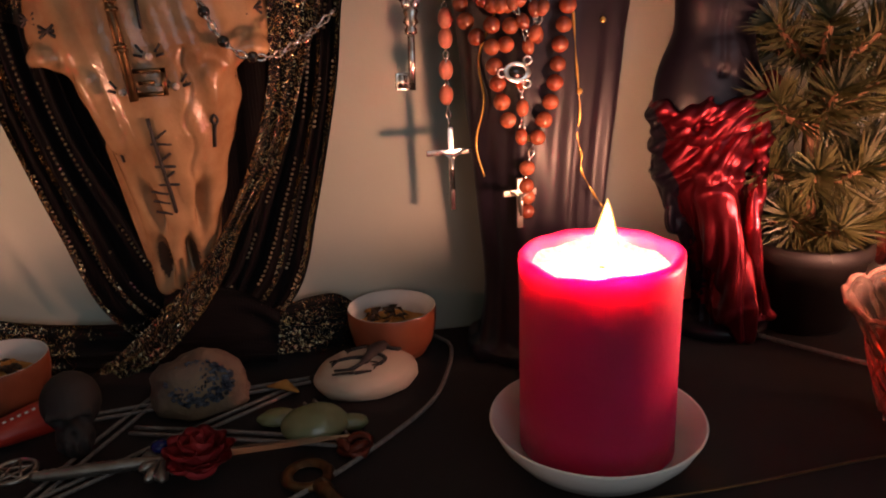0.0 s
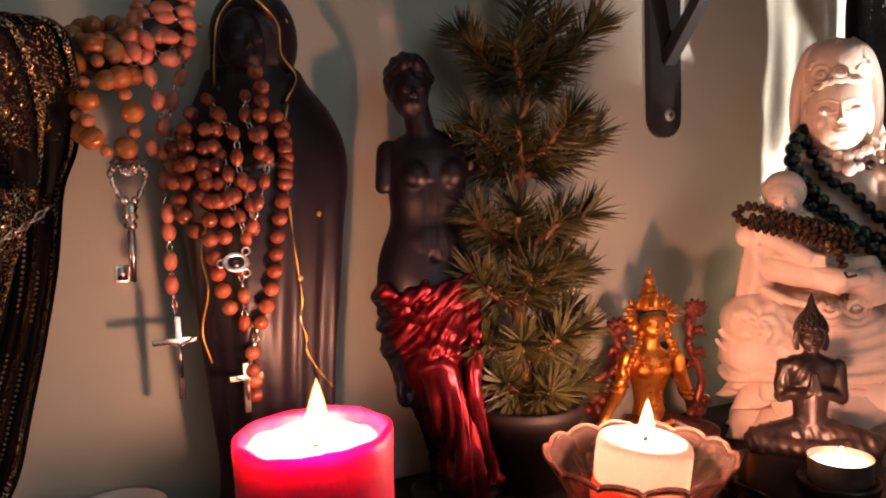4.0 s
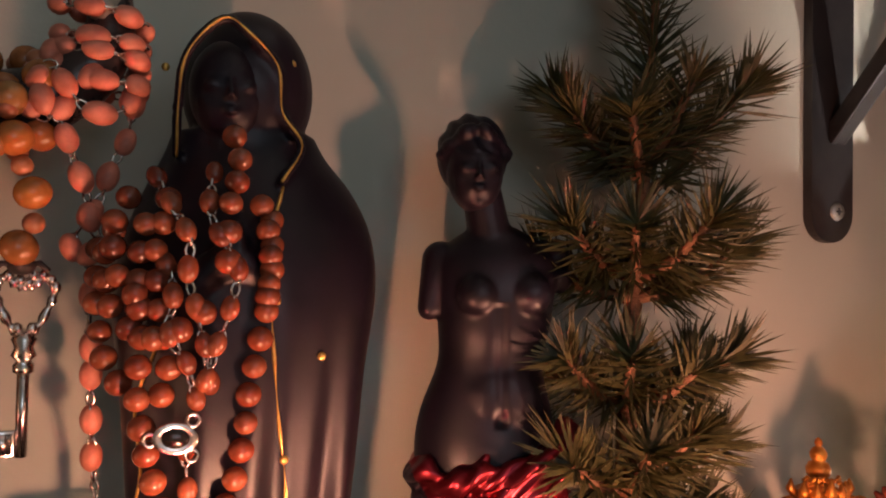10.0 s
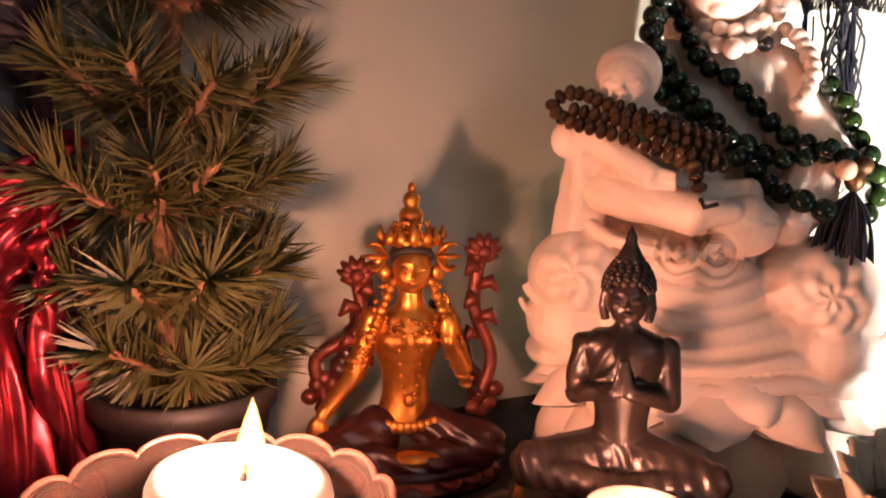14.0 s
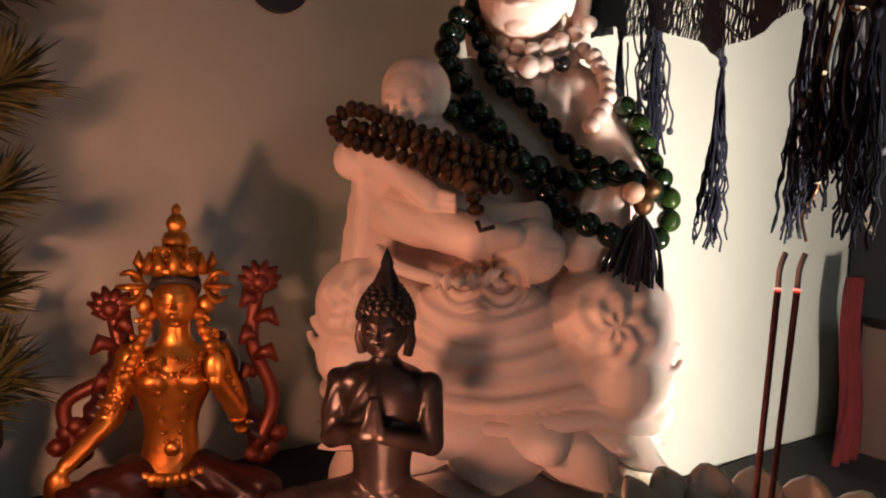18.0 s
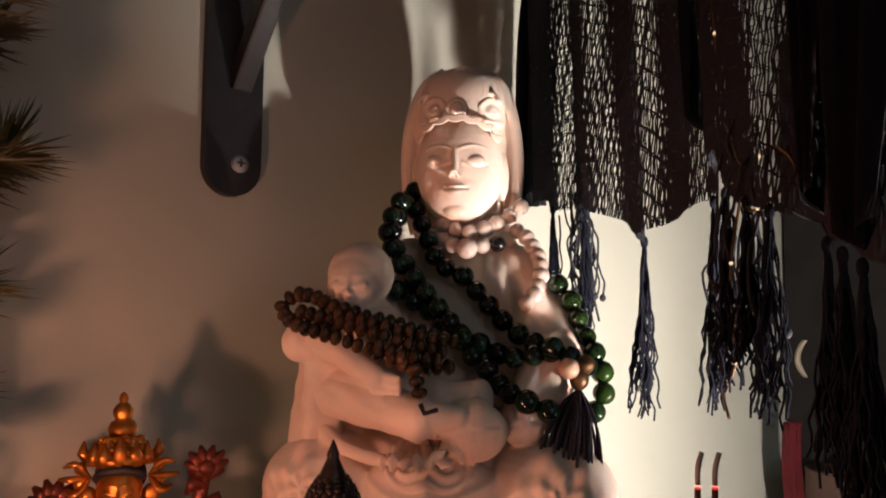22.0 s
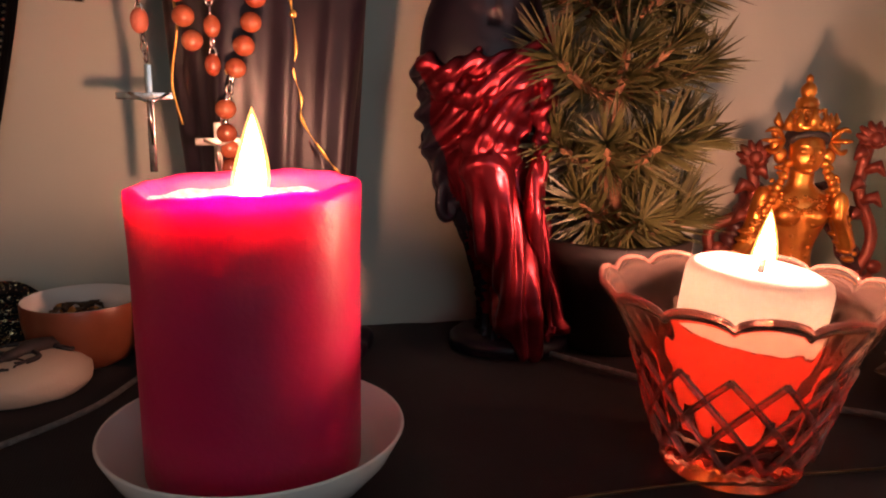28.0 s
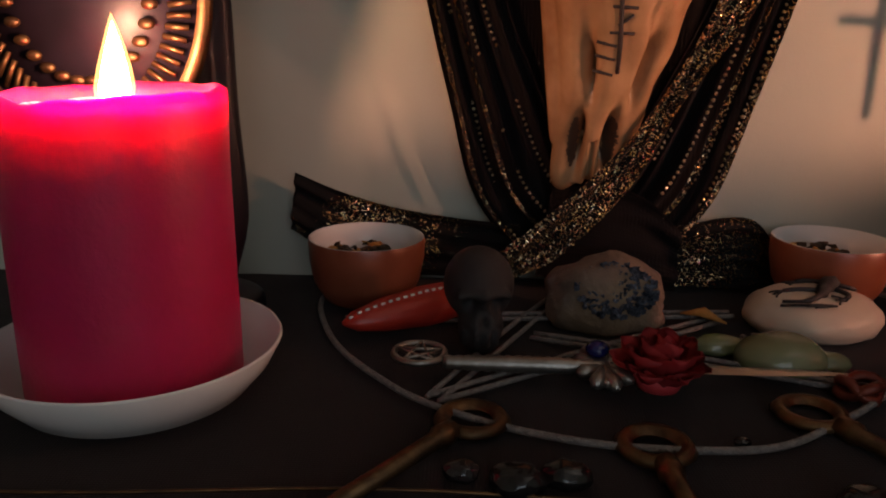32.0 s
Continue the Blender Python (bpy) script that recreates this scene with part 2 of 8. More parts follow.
M["dark_robe"] = plain("dark_red_lacquer", (0.05, 0.010, 0.008), (0.028, 0.008, 0.007), 60, 0.3, 0.1)
M["bronze"] = plain("black_bronze", (0.020, 0.015, 0.014), (0.048, 0.032, 0.026), 45, 0.30, 0.5, 0.4, 0.0004, 320)
M["plaster"] = plain("cream_plaster", (0.82, 0.68, 0.58), (0.74, 0.59, 0.49), 26, 0.55, 0, 0.35, 0.0005, 420, Subsurface_Weight=0.15, Subsurface_Radius=(0.006, 0.003, 0.002))
M["orange_bead"] = bead_mat("orange_wood_bead", [(0.36, 0.11, 0.025), (0.44, 0.17, 0.045), (0.28, 0.09, 0.025), (0.36, 0.18, 0.06)], 0.25)
M["red_bead"] = bead_mat("red_wood_bead", [(0.20, 0.042, 0.020), (0.30, 0.085, 0.038), (0.14, 0.032, 0.017), (0.27, 0.085, 0.042)], 0.27)
M["spacer"] = bead_mat("peach_bead", [(0.44, 0.16, 0.07), (0.50, 0.20, 0.10), (0.40, 0.13, 0.06)], 0.4)
M["pink_bead"] = bead_mat("coral_bead", [(0.62, 0.20, 0.13), (0.68, 0.25, 0.17), (0.58, 0.19, 0.12)], 0.5)
M["jade"] = bead_mat("dark_jade_bead", [(0.002, 0.006, 0.005), (0.004, 0.014, 0.008), (0.002, 0.004, 0.005), (0.006, 0.022, 0.007)], 0.10, 60)
M["jade_light"] = bead_mat("green_jade_bead", [(0.004, 0.014, 0.006), (0.020, 0.045, 0.008), (0.008, 0.022, 0.006), (0.035, 0.060, 0.012)], 0.12, 60)
M["tiger"] = bead_mat("brown_stone_bead", [(0.045, 0.020, 0.008), (0.08, 0.038, 0.012), (0.03, 0.016, 0.008)], 0.12, 160)
M["pearl"] = bead_mat("white_bead", [(0.72, 0.60, 0.52), (0.80, 0.70, 0.62), (0.62, 0.5, 0.42)], 0.2, 80)
M["black_bead"] = bead_mat("black_bead", [(0.01, 0.01, 0.01), (0.02, 0.015, 0.015)], 0.15)
M["silver"] = plain("silver", (0.72, 0.70, 0.68), (0.60, 0.57, 0.54), 150, 0.22, 1.0, 0.3, 0.0003)
M["steel"] = plain("dull_steel", (0.36, 0.33, 0.30), (0.26, 0.23, 0.20), 120, 0.4, 0.9)
M["brass"] = plain("old_brass", (0.18, 0.10, 0.045), (0.08, 0.045, 0.024), 120, 0.45, 0.9)
M["iron"] = plain("black_iron", (0.014, 0.013, 0.014), (0.022, 0.02, 0.02), 60, 0.45, 0.0, 0.2)
M["needle"] = bead_mat("pine_needle", [(0.046, 0.052, 0.015), (0.068, 0.068, 0.020), (0.032, 0.044, 0.016)], 0.5, 300)
M["twig"] = plain("pine_twig", (0.19, 0.085, 0.036), (0.12, 0.055, 0.026), 200, 0.8, 0, 0.8, 0.001)
M["dark_glaze"] = plain("dark_glaze", (0.008, 0.006, 0.006), (0.013, 0.008, 0.007), 40, 0.6)
M["pot"] = plain("dark_pot", (0.045, 0.018, 0.018), (0.03, 0.014, 0.014), 40, 0.4)
# The pink tint puts the red wax's glow into the clear glass.
M["glass_cut"] = plain("cut_glass_edge", (0.72, 0.32, 0.26), (0.80, 0.42, 0.35), 60, 0.14, 0, 0.1, Transmission_Weight=0.85)
M["glass"] = glass("pressed_glass", (1.0, 0.70, 0.60), 0.05, 1.25, 0.975)
M["clear"] = glass("clear_glass", (0.95, 0.97, 0.95))
M["spice"] = plain("orange_spice", (0.42, 0.17, 0.03), (0.5, 0.26, 0.07), 120, 0.9, 0, 0.8, 0.001)
M["leaf_dark"] = plain("dried_herb", (0.03, 0.018, 0.01), (0.07, 0.035, 0.015), 150, 0.8)
M["geode"] = plain("geode_rind", (0.10, 0.065, 0.06), (0.22, 0.15, 0.09), 18, 0.7, 0, 0.8, 0.002, 200)
M["crystal"] = plain("crystal", (0.03, 0.04, 0.06), (0.22, 0.24, 0.30), 200, 0.08, 0.2)
M["pale_stone"] = plain("pale_pebble", (0.52, 0.38, 0.30), (0.60, 0.48, 0.36), 12, 0.45, 0, 0.3)
M["aventurine"] = plain("pale_green_stone", (0.16, 0.17, 0.08), (0.22, 0.22, 0.12), 20, 0.2, 0, 0.15, Subsurface_Weight=0.4, Subsurface_Radius=(0.004, 0.006, 0.003))
M["red_leather"] = plain("red_leather", (0.46, 0.035, 0.02), (0.36, 0.025, 0.015), 40, 0.35, 0, 0.4)
M["soot"] = plain("matt_black_stone", (0.012, 0.010, 0.010), (0.02, 0.016, 0.015), 60, 0.75)
M["rose"] = plain("red_petal", (0.62, 0.06, 0.065), (0.46, 0.03, 0.04), 60, 0.6, 0, 0.4)
M["blade"] = plain("pale_blade", (0.5, 0.42, 0.33), (0.42, 0.34, 0.26), 40, 0.35, 0.8)
M["blue_gem"] = plain("blue_gem", (0.005, 0.01, 0.10), (0.01, 0.01, 0.06), 60, 0.08)
M["cord"] = plain("grey_cord", (0.15, 0.13, 0.12), (0.23, 0.20, 0.18), 300, 0.85, 0, 0.8, 0.001)
M["cream"] = plain("cream_ceramic", (0.40, 0.34, 0.26), (0.32, 0.26, 0.19), 40, 0.4, 0, 0.2)
M["ash"] = plain("dark_ash", (0.03, 0.026, 0.024), (0.07, 0.06, 0.055), 80, 0.95, 0, 0.9, 0.002)
M["dark_board"] = plain("black_stained_board", (0.010, 0.009, 0.009), (0.015, 0.013, 0.012), 30, 0.7, Specular_IOR_Level=0.2)
M["ash_pale"] = plain("pale_ash", (0.25, 0.22, 0.2), (0.35, 0.3, 0.28), 200, 0.95)
M["incense"] = plain("incense_paste", (0.09, 0.022, 0.018), (0.06, 0.015, 0.012), 300, 0.85, 0, 0.8)
M["ember"] = glow("ember", (1.0, 0.06, 0.03), 0.55)
M["yarn"] = plain("black_yarn", (0.006, 0.007, 0.012), (0.010, 0.011, 0.019), 400, 0.85)
M["yarn_blue"] = plain("blue_black_yarn", (0.004, 0.005, 0.010), (0.007, 0.008, 0.015), 400, 0.9, Specular_IOR_Level=0.15)
M["yarn_gloss"] = plain("black_silk", (0.012, 0.010, 0.016), (0.02, 0.016, 0.024), 400, 0.3)
M["scarf"] = black_cloth("scarf_cloth", (0.005, 0.006, 0.010), (0.009, 0.009, 0.014), 500.0)
M["bulb"] = glow("tiny_bulb", (1.0, 0.75, 0.45), 1.0)
M["shell"] = plain("banded_shell", (0.6, 0.42, 0.3), (0.2, 0.08, 0.05), 40, 0.15)
# Vase and red cloth: colours lowered to put in the far end's shadow.
M["tan"] = plain("shaded_tan_clay", (0.055, 0.028, 0.018), (0.065, 0.020, 0.016), 12, 0.7)
M["red_cloth"] = plain("shaded_red_cloth", (0.17, 0.012, 0.018), (0.11, 0.008, 0.012), 30, 0.9, 0, 0.6)
M["crystal_clear"] = glass("clear_stone", (0.95, 0.95, 0.9), 0.02, 1.6)
M["lamp_glow"] = glow("lamp_glow", (1.0, 0.90, 0.74), 12.0)

# ---- mesh tools ----
RNG = random.Random(7)
K = 0.1  # the plan below is in decimetres


def mesh_from(bm, name):
    me = bpy.data.meshes.new(name)
    bm.normal_update()
    bm.to_mesh(me)
    bm.free()
    return me


def part(name, bm, material, parent=None, label="", smooth=True):
    """Links a bmesh as one mesh object, under a thing or a part."""
    bm.transform(Matrix.Scale(K, 4))
    me = mesh_from(bm, name)
    mats = material if isinstance(material, (list, tuple)) else [material]
    for m in mats:
        me.materials.append(m)
    if smooth:
        me.polygons.foreach_set("use_smooth", [True] * len(me.polygons))
    ob = new(name, me)
    if parent is not None:
        ob.parent = parent
    if label:
        ob["label"] = label
    return ob


def piece(name, me, parent, m):
    """One more object on shared mesh data."""
    ob = new(name, me)
    ob.parent = parent
    ob.matrix_basis = small(m)
    return ob


def small(m):
    """A pose in decimetres as one in metres."""
    m = m.copy()
    m.translation *= K
    return m


def thing(name, x, y, z, label, category, group="", turn=0.0):
    ob = new(name)
    ob.empty_display_size = 0.01
    ob.matrix_basis = pose(x * K, y * K, z * K, 0, 0, turn)
    return tagged(ob, label, category, group)


def solo(name, bm, material, label, category, group="", m=None, smooth=True):
    ob = part(name, bm, material, None, "", smooth)
    if m is not None:
        ob.matrix_basis = small(m)
    return tagged(ob, label, category, group)


def add_lathe(bm, profile, n=32, m=None, wave=None, mat=0, close=False):
    """Turns (r, z) pairs about z. wave(angle, i, r, z) may return a changed (r, z)."""
    rings = []
    for i, (r, z) in enumerate(profile):
        ring = []
        for k in range(n):
            a = 2 * math.pi * k / n
            rr, zz = wave(a, i, r, z) if wave else (r, z)
            ring.append(bm.verts.new((rr * math.cos(a), rr * math.sin(a), zz)))
        rings.append(ring)
    faces = []
    for a, b in zip(rings, rings[1:]):
        for k in range(n):
            j = (k + 1) % n
            faces.append(bm.faces.new((a[k], a[j], b[j], b[k])))
    if close:
        faces.append(bm.faces.new(rings[0][::-1]))
        faces.append(bm.faces.new(rings[-1]))
    for f in faces:
        f.material_index = mat
    if m is not None:
        for ring in rings:
            for v in ring:
                v.co = m @ v.co
    return faces


def lathe(profile, n=32, m=None, wave=None, close=False):
    bm = bmesh.new()
    add_lathe(bm, profile, n, m, wave, 0, close)
    return bm


def add_tube(bm, pts, radius, n=8, mat=0, caps=True, flat=1.0, roll=0.0):
    """A tube along points; radius a number or a list; flat squeezes it across."""
    pts = [Vector(p) for p in pts]
    rad = radius if isinstance(radius, (list, tuple)) else [radius] * len(pts)
    rings, side = [], None
    for i, p in enumerate(pts):
        t = (pts[min(i + 1, len(pts) - 1)] - pts[max(i - 1, 0)]).normalized()
        if side is None:
            side = t.cross(Vector((0, 0, 1)) if abs(t.z) < 0.9 else Vector((0, 1, 0))).normalized()
        side = (side - t * side.dot(t)).normalized()
        up = t.cross(side)
        ring = []
        for k in range(n):
            a = 2 * math.pi * k / n + roll
            ring.append(bm.verts.new(p + rad[i] * (math.cos(a) * side + flat * math.sin(a) * up)))
        rings.append(ring)
    for a, b in zip(rings, rings[1:]):
        for k in range(n):
            j = (k + 1) % n
            bm.faces.new((a[k], a[j], b[j], b[k])).material_index = mat
    if caps:
        bm.faces.new(rings[0][::-1]).material_index = mat
        bm.faces.new(rings[-1]).material_index = mat


def tube(pts, radius, n=8, flat=1.0):
    bm = bmesh.new()
    add_tube(bm, pts, radius, n, 0, True, flat)
    return bm


def add_ball(bm, c, r, u=12, v=8, mat=0, turn=None):
    """An ellipsoid with centre c and radii r."""
    r = (r, r, r) if isinstance(r, (int, float)) else r
    m = Matrix.Translation(c) @ (turn.to_4x4() if turn else Matrix()) @ Matrix.Diagonal((*r, 1))
    done = bmesh.ops.create_uvsphere(bm, u_segments=u, v_segments=v, radius=1, matrix=m)
    for vert in done["verts"]:
        for f in vert.link_faces:
            f.material_index = mat


def add_box(bm, c, size, m=None, bevel=0.0, mat=0):
    done = bmesh.ops.create_cube(bm, size=1, matrix=(m or Matrix()) @ Matrix.Translation(c) @ Matrix.Diagonal((*size, 1)))
    fs = {f for v in done["verts"] for f in v.link_faces}
    for f in fs:
        f.material_index = mat
    if bevel:
        es = list({e for v in done["verts"] for e in v.link_edges})
        out = bmesh.ops.bevel(bm, geom=es, offset=bevel, segments=2, affect="EDGES", profile=0.6)
        for f in out["faces"]:
            f.material_index = mat


def box(c, size, bevel=0.0, m=None):
    bm = bmesh.new()
    add_box(bm, c, size, m, bevel)
    return bm


def curve_pts(pts, n):
    """A smooth line (Catmull-Rom) through points, n steps for each piece."""
    P = [Vector(p) for p in pts]
    P = [2 * P[0] - P[1]] + P + [2 * P[-1] - P[-2]]
    out = []
    for i in range(1, len(P) - 2):
        a, b, c, d = P[i - 1 : i + 3]
        for k in range(n):
            t = k / n
            out.append(0.5 * (2 * b + (c - a) * t + (2 * a - 5 * b + 4 * c - d) * t * t + (3 * b - a - 3 * c + d) * t**3))
    out.append(P[-2])
    return out


def even_pts(line, step):
    """Points at even steps along a line, with the direction there."""
    out, left = [], 0.0
    for a, b in zip(line, line[1:]):
        d = (b - a).length
        while left <= d and d > 0:
            out.append((a.lerp(b, left / d), (b - a).normalized()))
            left += step
        left -= d
    return out


def aim(p, d):
    """A pose at p whose z runs along d."""
    return Matrix.Translation(p) @ Vector(d).to_track_quat("Z", "Y").to_matrix().to_4x4()


def sheet(nu, nv, fn, thick=0.0):
    """A grid of nu x nv quads, fn(u, v) -> place; a thickness gives it a back."""
    bm = bmesh.new()
    g = [[bm.verts.new(fn(i / nu, j / nv)) for j in range(nv + 1)] for i in range(nu + 1)]
    for i in range(nu):
        for j in range(nv):
            bm.faces.new((g[i][j], g[i + 1][j], g[i + 1][j + 1], g[i][j + 1]))
    if thick:
        bmesh.ops.solidify(bm, geom=list(bm.faces), thickness=thick)
    return bm


def ball_to(bm, a, b, ra, rb, n=14):
    """A limb from a to b with round ends."""
    a, b = Vector(a), Vector(b)
    steps = 6
    add_tube(bm, [a.lerp(b, i / steps) for i in range(steps + 1)], [ra + (rb - ra) * i / steps for i in range(steps + 1)], n)
    add_ball(bm, a, ra, n, n // 2 + 2)
    add_ball(bm, b, rb, n, n // 2 + 2)


def fuse(bm, voxel, smooth=4, shape=None):
    """Melts overlapping solids into one skin; shape(co, no) -> metres to push each point outwards. Returns vertices and polygons."""
    me = mesh_from(bm, "raw")
    ob = new("raw", me)
    mod = ob.modifiers.new("melt", "REMESH")
    mod.mode, mod.voxel_size, mod.use_smooth_shade = "VOXEL", voxel, True
    if smooth:
        sm = ob.modifiers.new("soft", "SMOOTH")
        sm.factor, sm.iterations = 0.5, smooth
    got = bpy.data.meshes.new_from_object(ob.evaluated_get(bpy.context.evaluated_depsgraph_get()))
    bpy.data.objects.remove(ob)
    bpy.data.meshes.remove(me)
    if shape:
        n = len(got.vertices)
        co, no = np.empty(n * 3), np.empty(n * 3)
        got.vertices.foreach_get("co", co)
        got.vertices.foreach_get("normal", no)
        co, no = co.reshape(-1, 3), no.reshape(-1, 3)
        co = co + no * shape(co, no)[:, None]
        got.vertices.foreach_set("co", co.ravel())
        got.update()
    return got


def statue(name, pieces, mats, label, m):
    """One mesh from fused skins (mesh, material number) and plain solids (bmesh, material number)."""
    vs, fs, idx, n = [], [], [], 0
    for src, k in pieces:
        me = src if isinstance(src, bpy.types.Mesh) else mesh_from(src, "solid")
        co = np.empty(len(me.vertices) * 3)
        me.vertices.foreach_get("co", co)
        vs.append(co.reshape(-1, 3) * K)
        fs += [tuple(i + n for i in p.vertices) for p in me.polygons]
        idx += [k(q.center) for q in me.polygons] if callable(k) else [k] * len(me.polygons)
        n += len(me.vertices)
        bpy.data.meshes.remove(me)
    me = bpy.data.meshes.new(name)
    me.from_pydata(np.concatenate(vs).tolist(), [], fs)
    for mat in mats:
        me.materials.append(mat)
    me.polygons.foreach_set("material_index", idx)
    me.polygons.foreach_set("use_smooth", [True] * len(fs))
    me.update()
    ob = new(name, me)
    ob.matrix_basis = small(m)
    return tagged(ob, label, "statue")


def bead_mesh(name, mat, r=0.05, long=1.0, u=12, v=8):
    bm = bmesh.new()
    bmesh.ops.create_uvsphere(bm, u_segments=u, v_segments=v, radius=1, matrix=Matrix.Diagonal((r * K, r * K, r * long * K, 1)))
    me = mesh_from(bm, name)
    me.materials.append(mat)
    me.polygons.foreach_set("use_smooth", [True] * len(me.polygons))
    return me


def strand(parent, name, line, mesh, step, jitter=0.0):
    """Beads at even steps along a line."""
    for p, d in even_pts(line, step):
        p = p + Vector((RNG.uniform(-1, 1), RNG.uniform(-1, 1), RNG.uniform(-1, 1))) * jitter
        s = RNG.uniform(0.93, 1.05)
        piece(name, mesh, parent, aim(p, d) @ Matrix.Diagonal((s, s, s, 1)))


def chain(parent, line, mat, r=0.006, name="chain", step=0.045):
    """A fine chain as one part: small links turned each way."""
    bm = bmesh.new()
    for i, (p, d) in enumerate(even_pts(line, step)):
        m = aim(p, d) @ pose(0, 0, 0, 0, 0, 90 * (i % 2))
        ring = [m @ Vector((step * 0.34 * math.cos(a), 0, step * 0.62 * math.sin(a))) for a in [2 * math.pi * k / 8 for k in range(9)]]
        add_tube(bm, ring, r, 5, 0, False)
    return part(name, bm, mat, parent)

# ---- setting ----
def setting(name, bm, mat, label, smooth=False):
    ob = part(name, bm, mat, None, "", smooth)
    return tagged(ob, label, "", "", "structure")


setting("wall_north", box((3, 0.6, 6), (26, 1.2, 30)), M["wall"], "pale painted plaster wall behind the altar")
bm = bmesh.new()
for c, size in (((-7.2, -30.6, 6), (5.6, 1.2, 30)), ((13.2, -30.6, 6), (5.6, 1.2, 30)), ((3, -30.6, -4.5), (14.8, 1.2, 9.0)), ((3, -30.6, 17.5), (14.8, 1.2, 7.0))):
    add_box(bm, c, size)
setting("wall_south", bm, M["wall"], "pale painted plaster wall across the room")
# Window added out of view as the opening for the fill lamp.
win = setting("window_1", box((3, -30.6, 7.0), (0.4, 0.5, 14.0)), M["china"], "unseen white framed window, added in the far wall for fill light")
part("window_frame", box((3, -30.6, 0.2), (14.8, 0.6, 0.4)), M["china"], win, "", False)
part("window_frame", box((3, -30.6, 13.8), (14.8, 0.6, 0.4)), M["china"], win, "", False)
for x in (-0.6, 6.6):
    part("pane", box((x, -30.7, 7.0), (6.8, 0.06, 13.2)), M["clear"], win, "", False).visible_shadow = False
setting("wall_west", box((-10.6, -15, 6), (1.2, 30, 30)), M["wall"], "pale painted plaster side wall")
setting("wall_east", box((16.6, -15, 6), (1.2, 30, 30)), M["wall"], "pale painted plaster side wall")
setting("floor", box((3, -15, -9.6), (26, 30, 1.2)), M["floor"], "brown wooden floor")
setting("ceiling", box((3, -15, 16), (26, 30, 1.0)), M["ceiling"], "white painted ceiling")


def table():
    t = thing("altar_table", -2.0, -2.6, 0, "long low table covered by a black cloth", "table")
    part("tabletop", box((0, 0, -0.25), (14.70, 5.15, 0.38), 0.03), M["pot"], t)
    for x in (-6.9, 6.9):
        for y in (-2.3, 2.3):
            part("leg", box((x, y, -4.6), (0.6, 0.6, 8.4), 0.05), M["pot"], t)
    return t


table()


def tablecloth():
    def fn(u, v):
        x, y = -9.4 + 14.78 * u, -5.3 + 5.28 * v
        z = 0.0 + 0.012 * noise.noise((x * 1.3, y * 1.5, 0)) + 0.006 * noise.noise((x * 5, y * 5, 3))
        if y < -5.2:
            z -= 2.2
        return (x, y, z - 0.012)

    ob = solo("tablecloth", sheet(200, 60, fn), M["cloth"], "black woven tablecloth lying on the altar table", "tablecloth")
    for y0, tone in ((-2.22, "brass"),):
        pts = [(-6 + 0.25 * i, y0 + 0.03 * math.sin(i * 0.7) - 0.05 * max(0, (-6 + 0.25 * i) + 1) / 2, 0.008) for i in range(34)]
        part("hem_thread", tube(pts, 0.007, 5), M[tone], ob, "thin gold thread")
    return ob


tablecloth()


def shelf_bracket():
    b = thing("shelf_bracket", 3.77, 0, 2.6, "black painted steel shelf bracket screwed to the wall", "bracket")
    bm = bmesh.new()
    n = 14
    outline = [(-0.185, 1.9)] + [(0.185 * math.cos(math.pi + math.pi * i / n), 0.19 + 0.185 * math.sin(math.pi + math.pi * i / n)) for i in range(n + 1)] + [(0.185, 1.9)]
    lo = [bm.verts.new((x, -0.004, z)) for x, z in outline]
    hi = [bm.verts.new((x * 0.97, -0.07, z)) for x, z in outline]
    k = len(outline)
    for i in range(k):
        j = (i + 1) % k
        bm.faces.new((lo[i], lo[j], hi[j], hi[i]))
    bm.faces.new(hi)
    part("wall_plate", bm, M["iron"], b, "", False)
    part("strut", box((0, 0, 0), (0.13, 0.12, 2.2), 0.02, pose(0.03, -0.78, 1.50, 42)), M["iron"], b, "", False)
    part("arm", box((0.0, -1.0, 2.34), (0.3, 2.0, 0.09), 0.01), M["iron"], b, "", False)
    s = part("screw", lathe([(0.0, 0.012), (0.03, 0.016), (0.055, 0.010), (0.06, 0.0)], 20, pose(0.04, -0.07, 0.21, 90)), M["steel"], b, "grey steel cross-head screw")
    bm = bmesh.new()
    add_box(bm, (0.04, -0.088, 0.21), (0.05, 0.006, 0.012))
    add_box(bm, (0.04, -0.088, 0.21), (0.012, 0.0064, 0.05))
    part("slot", bm, M["ink"], s, "", False)
    sh = thing("wall_shelf", 3.6, -1.1, 4.98, "dark wooden wall shelf resting on the bracket", "shelf")
    part("board", box((0, 0, 0.1), (4.6, 2.2, 0.18), 0.02), M["pot"], sh, "", False)


shelf_bracket()

# ---- candles ----
def flame(x, y, z, h, lamp=None):
    """A tear-shaped flame with its lit core."""
    prof = [(0.0, 0.0), (0.055, 0.04), (0.085, 0.10), (0.09, 0.16), (0.075, 0.26), (0.052, 0.36), (0.026, 0.46), (0.0, 0.54)]
    k = h / 0.54
    bm = lathe([(r * k, zz * k) for r, zz in prof], 16)
    for v in bm.verts:
        v.co.x += 0.02 * math.sin(v.co.z * 5)
    ob = solo("candle_flame", bm, M["flame"], "bright pointed yellow candle flame burning on the wick", "flame", "candle flames", pose(x, y, z))
    shell = lathe([(r * k * 1.3, zz * k * 1.12 - 0.01) for r, zz in prof], 16)
    for v in shell.verts:
        v.co.x += 0.02 * math.sin(v.co.z * 5)
    part("flame_edge", shell, M["flame_edge"], ob, "thin orange edge of the flame")
    return ob


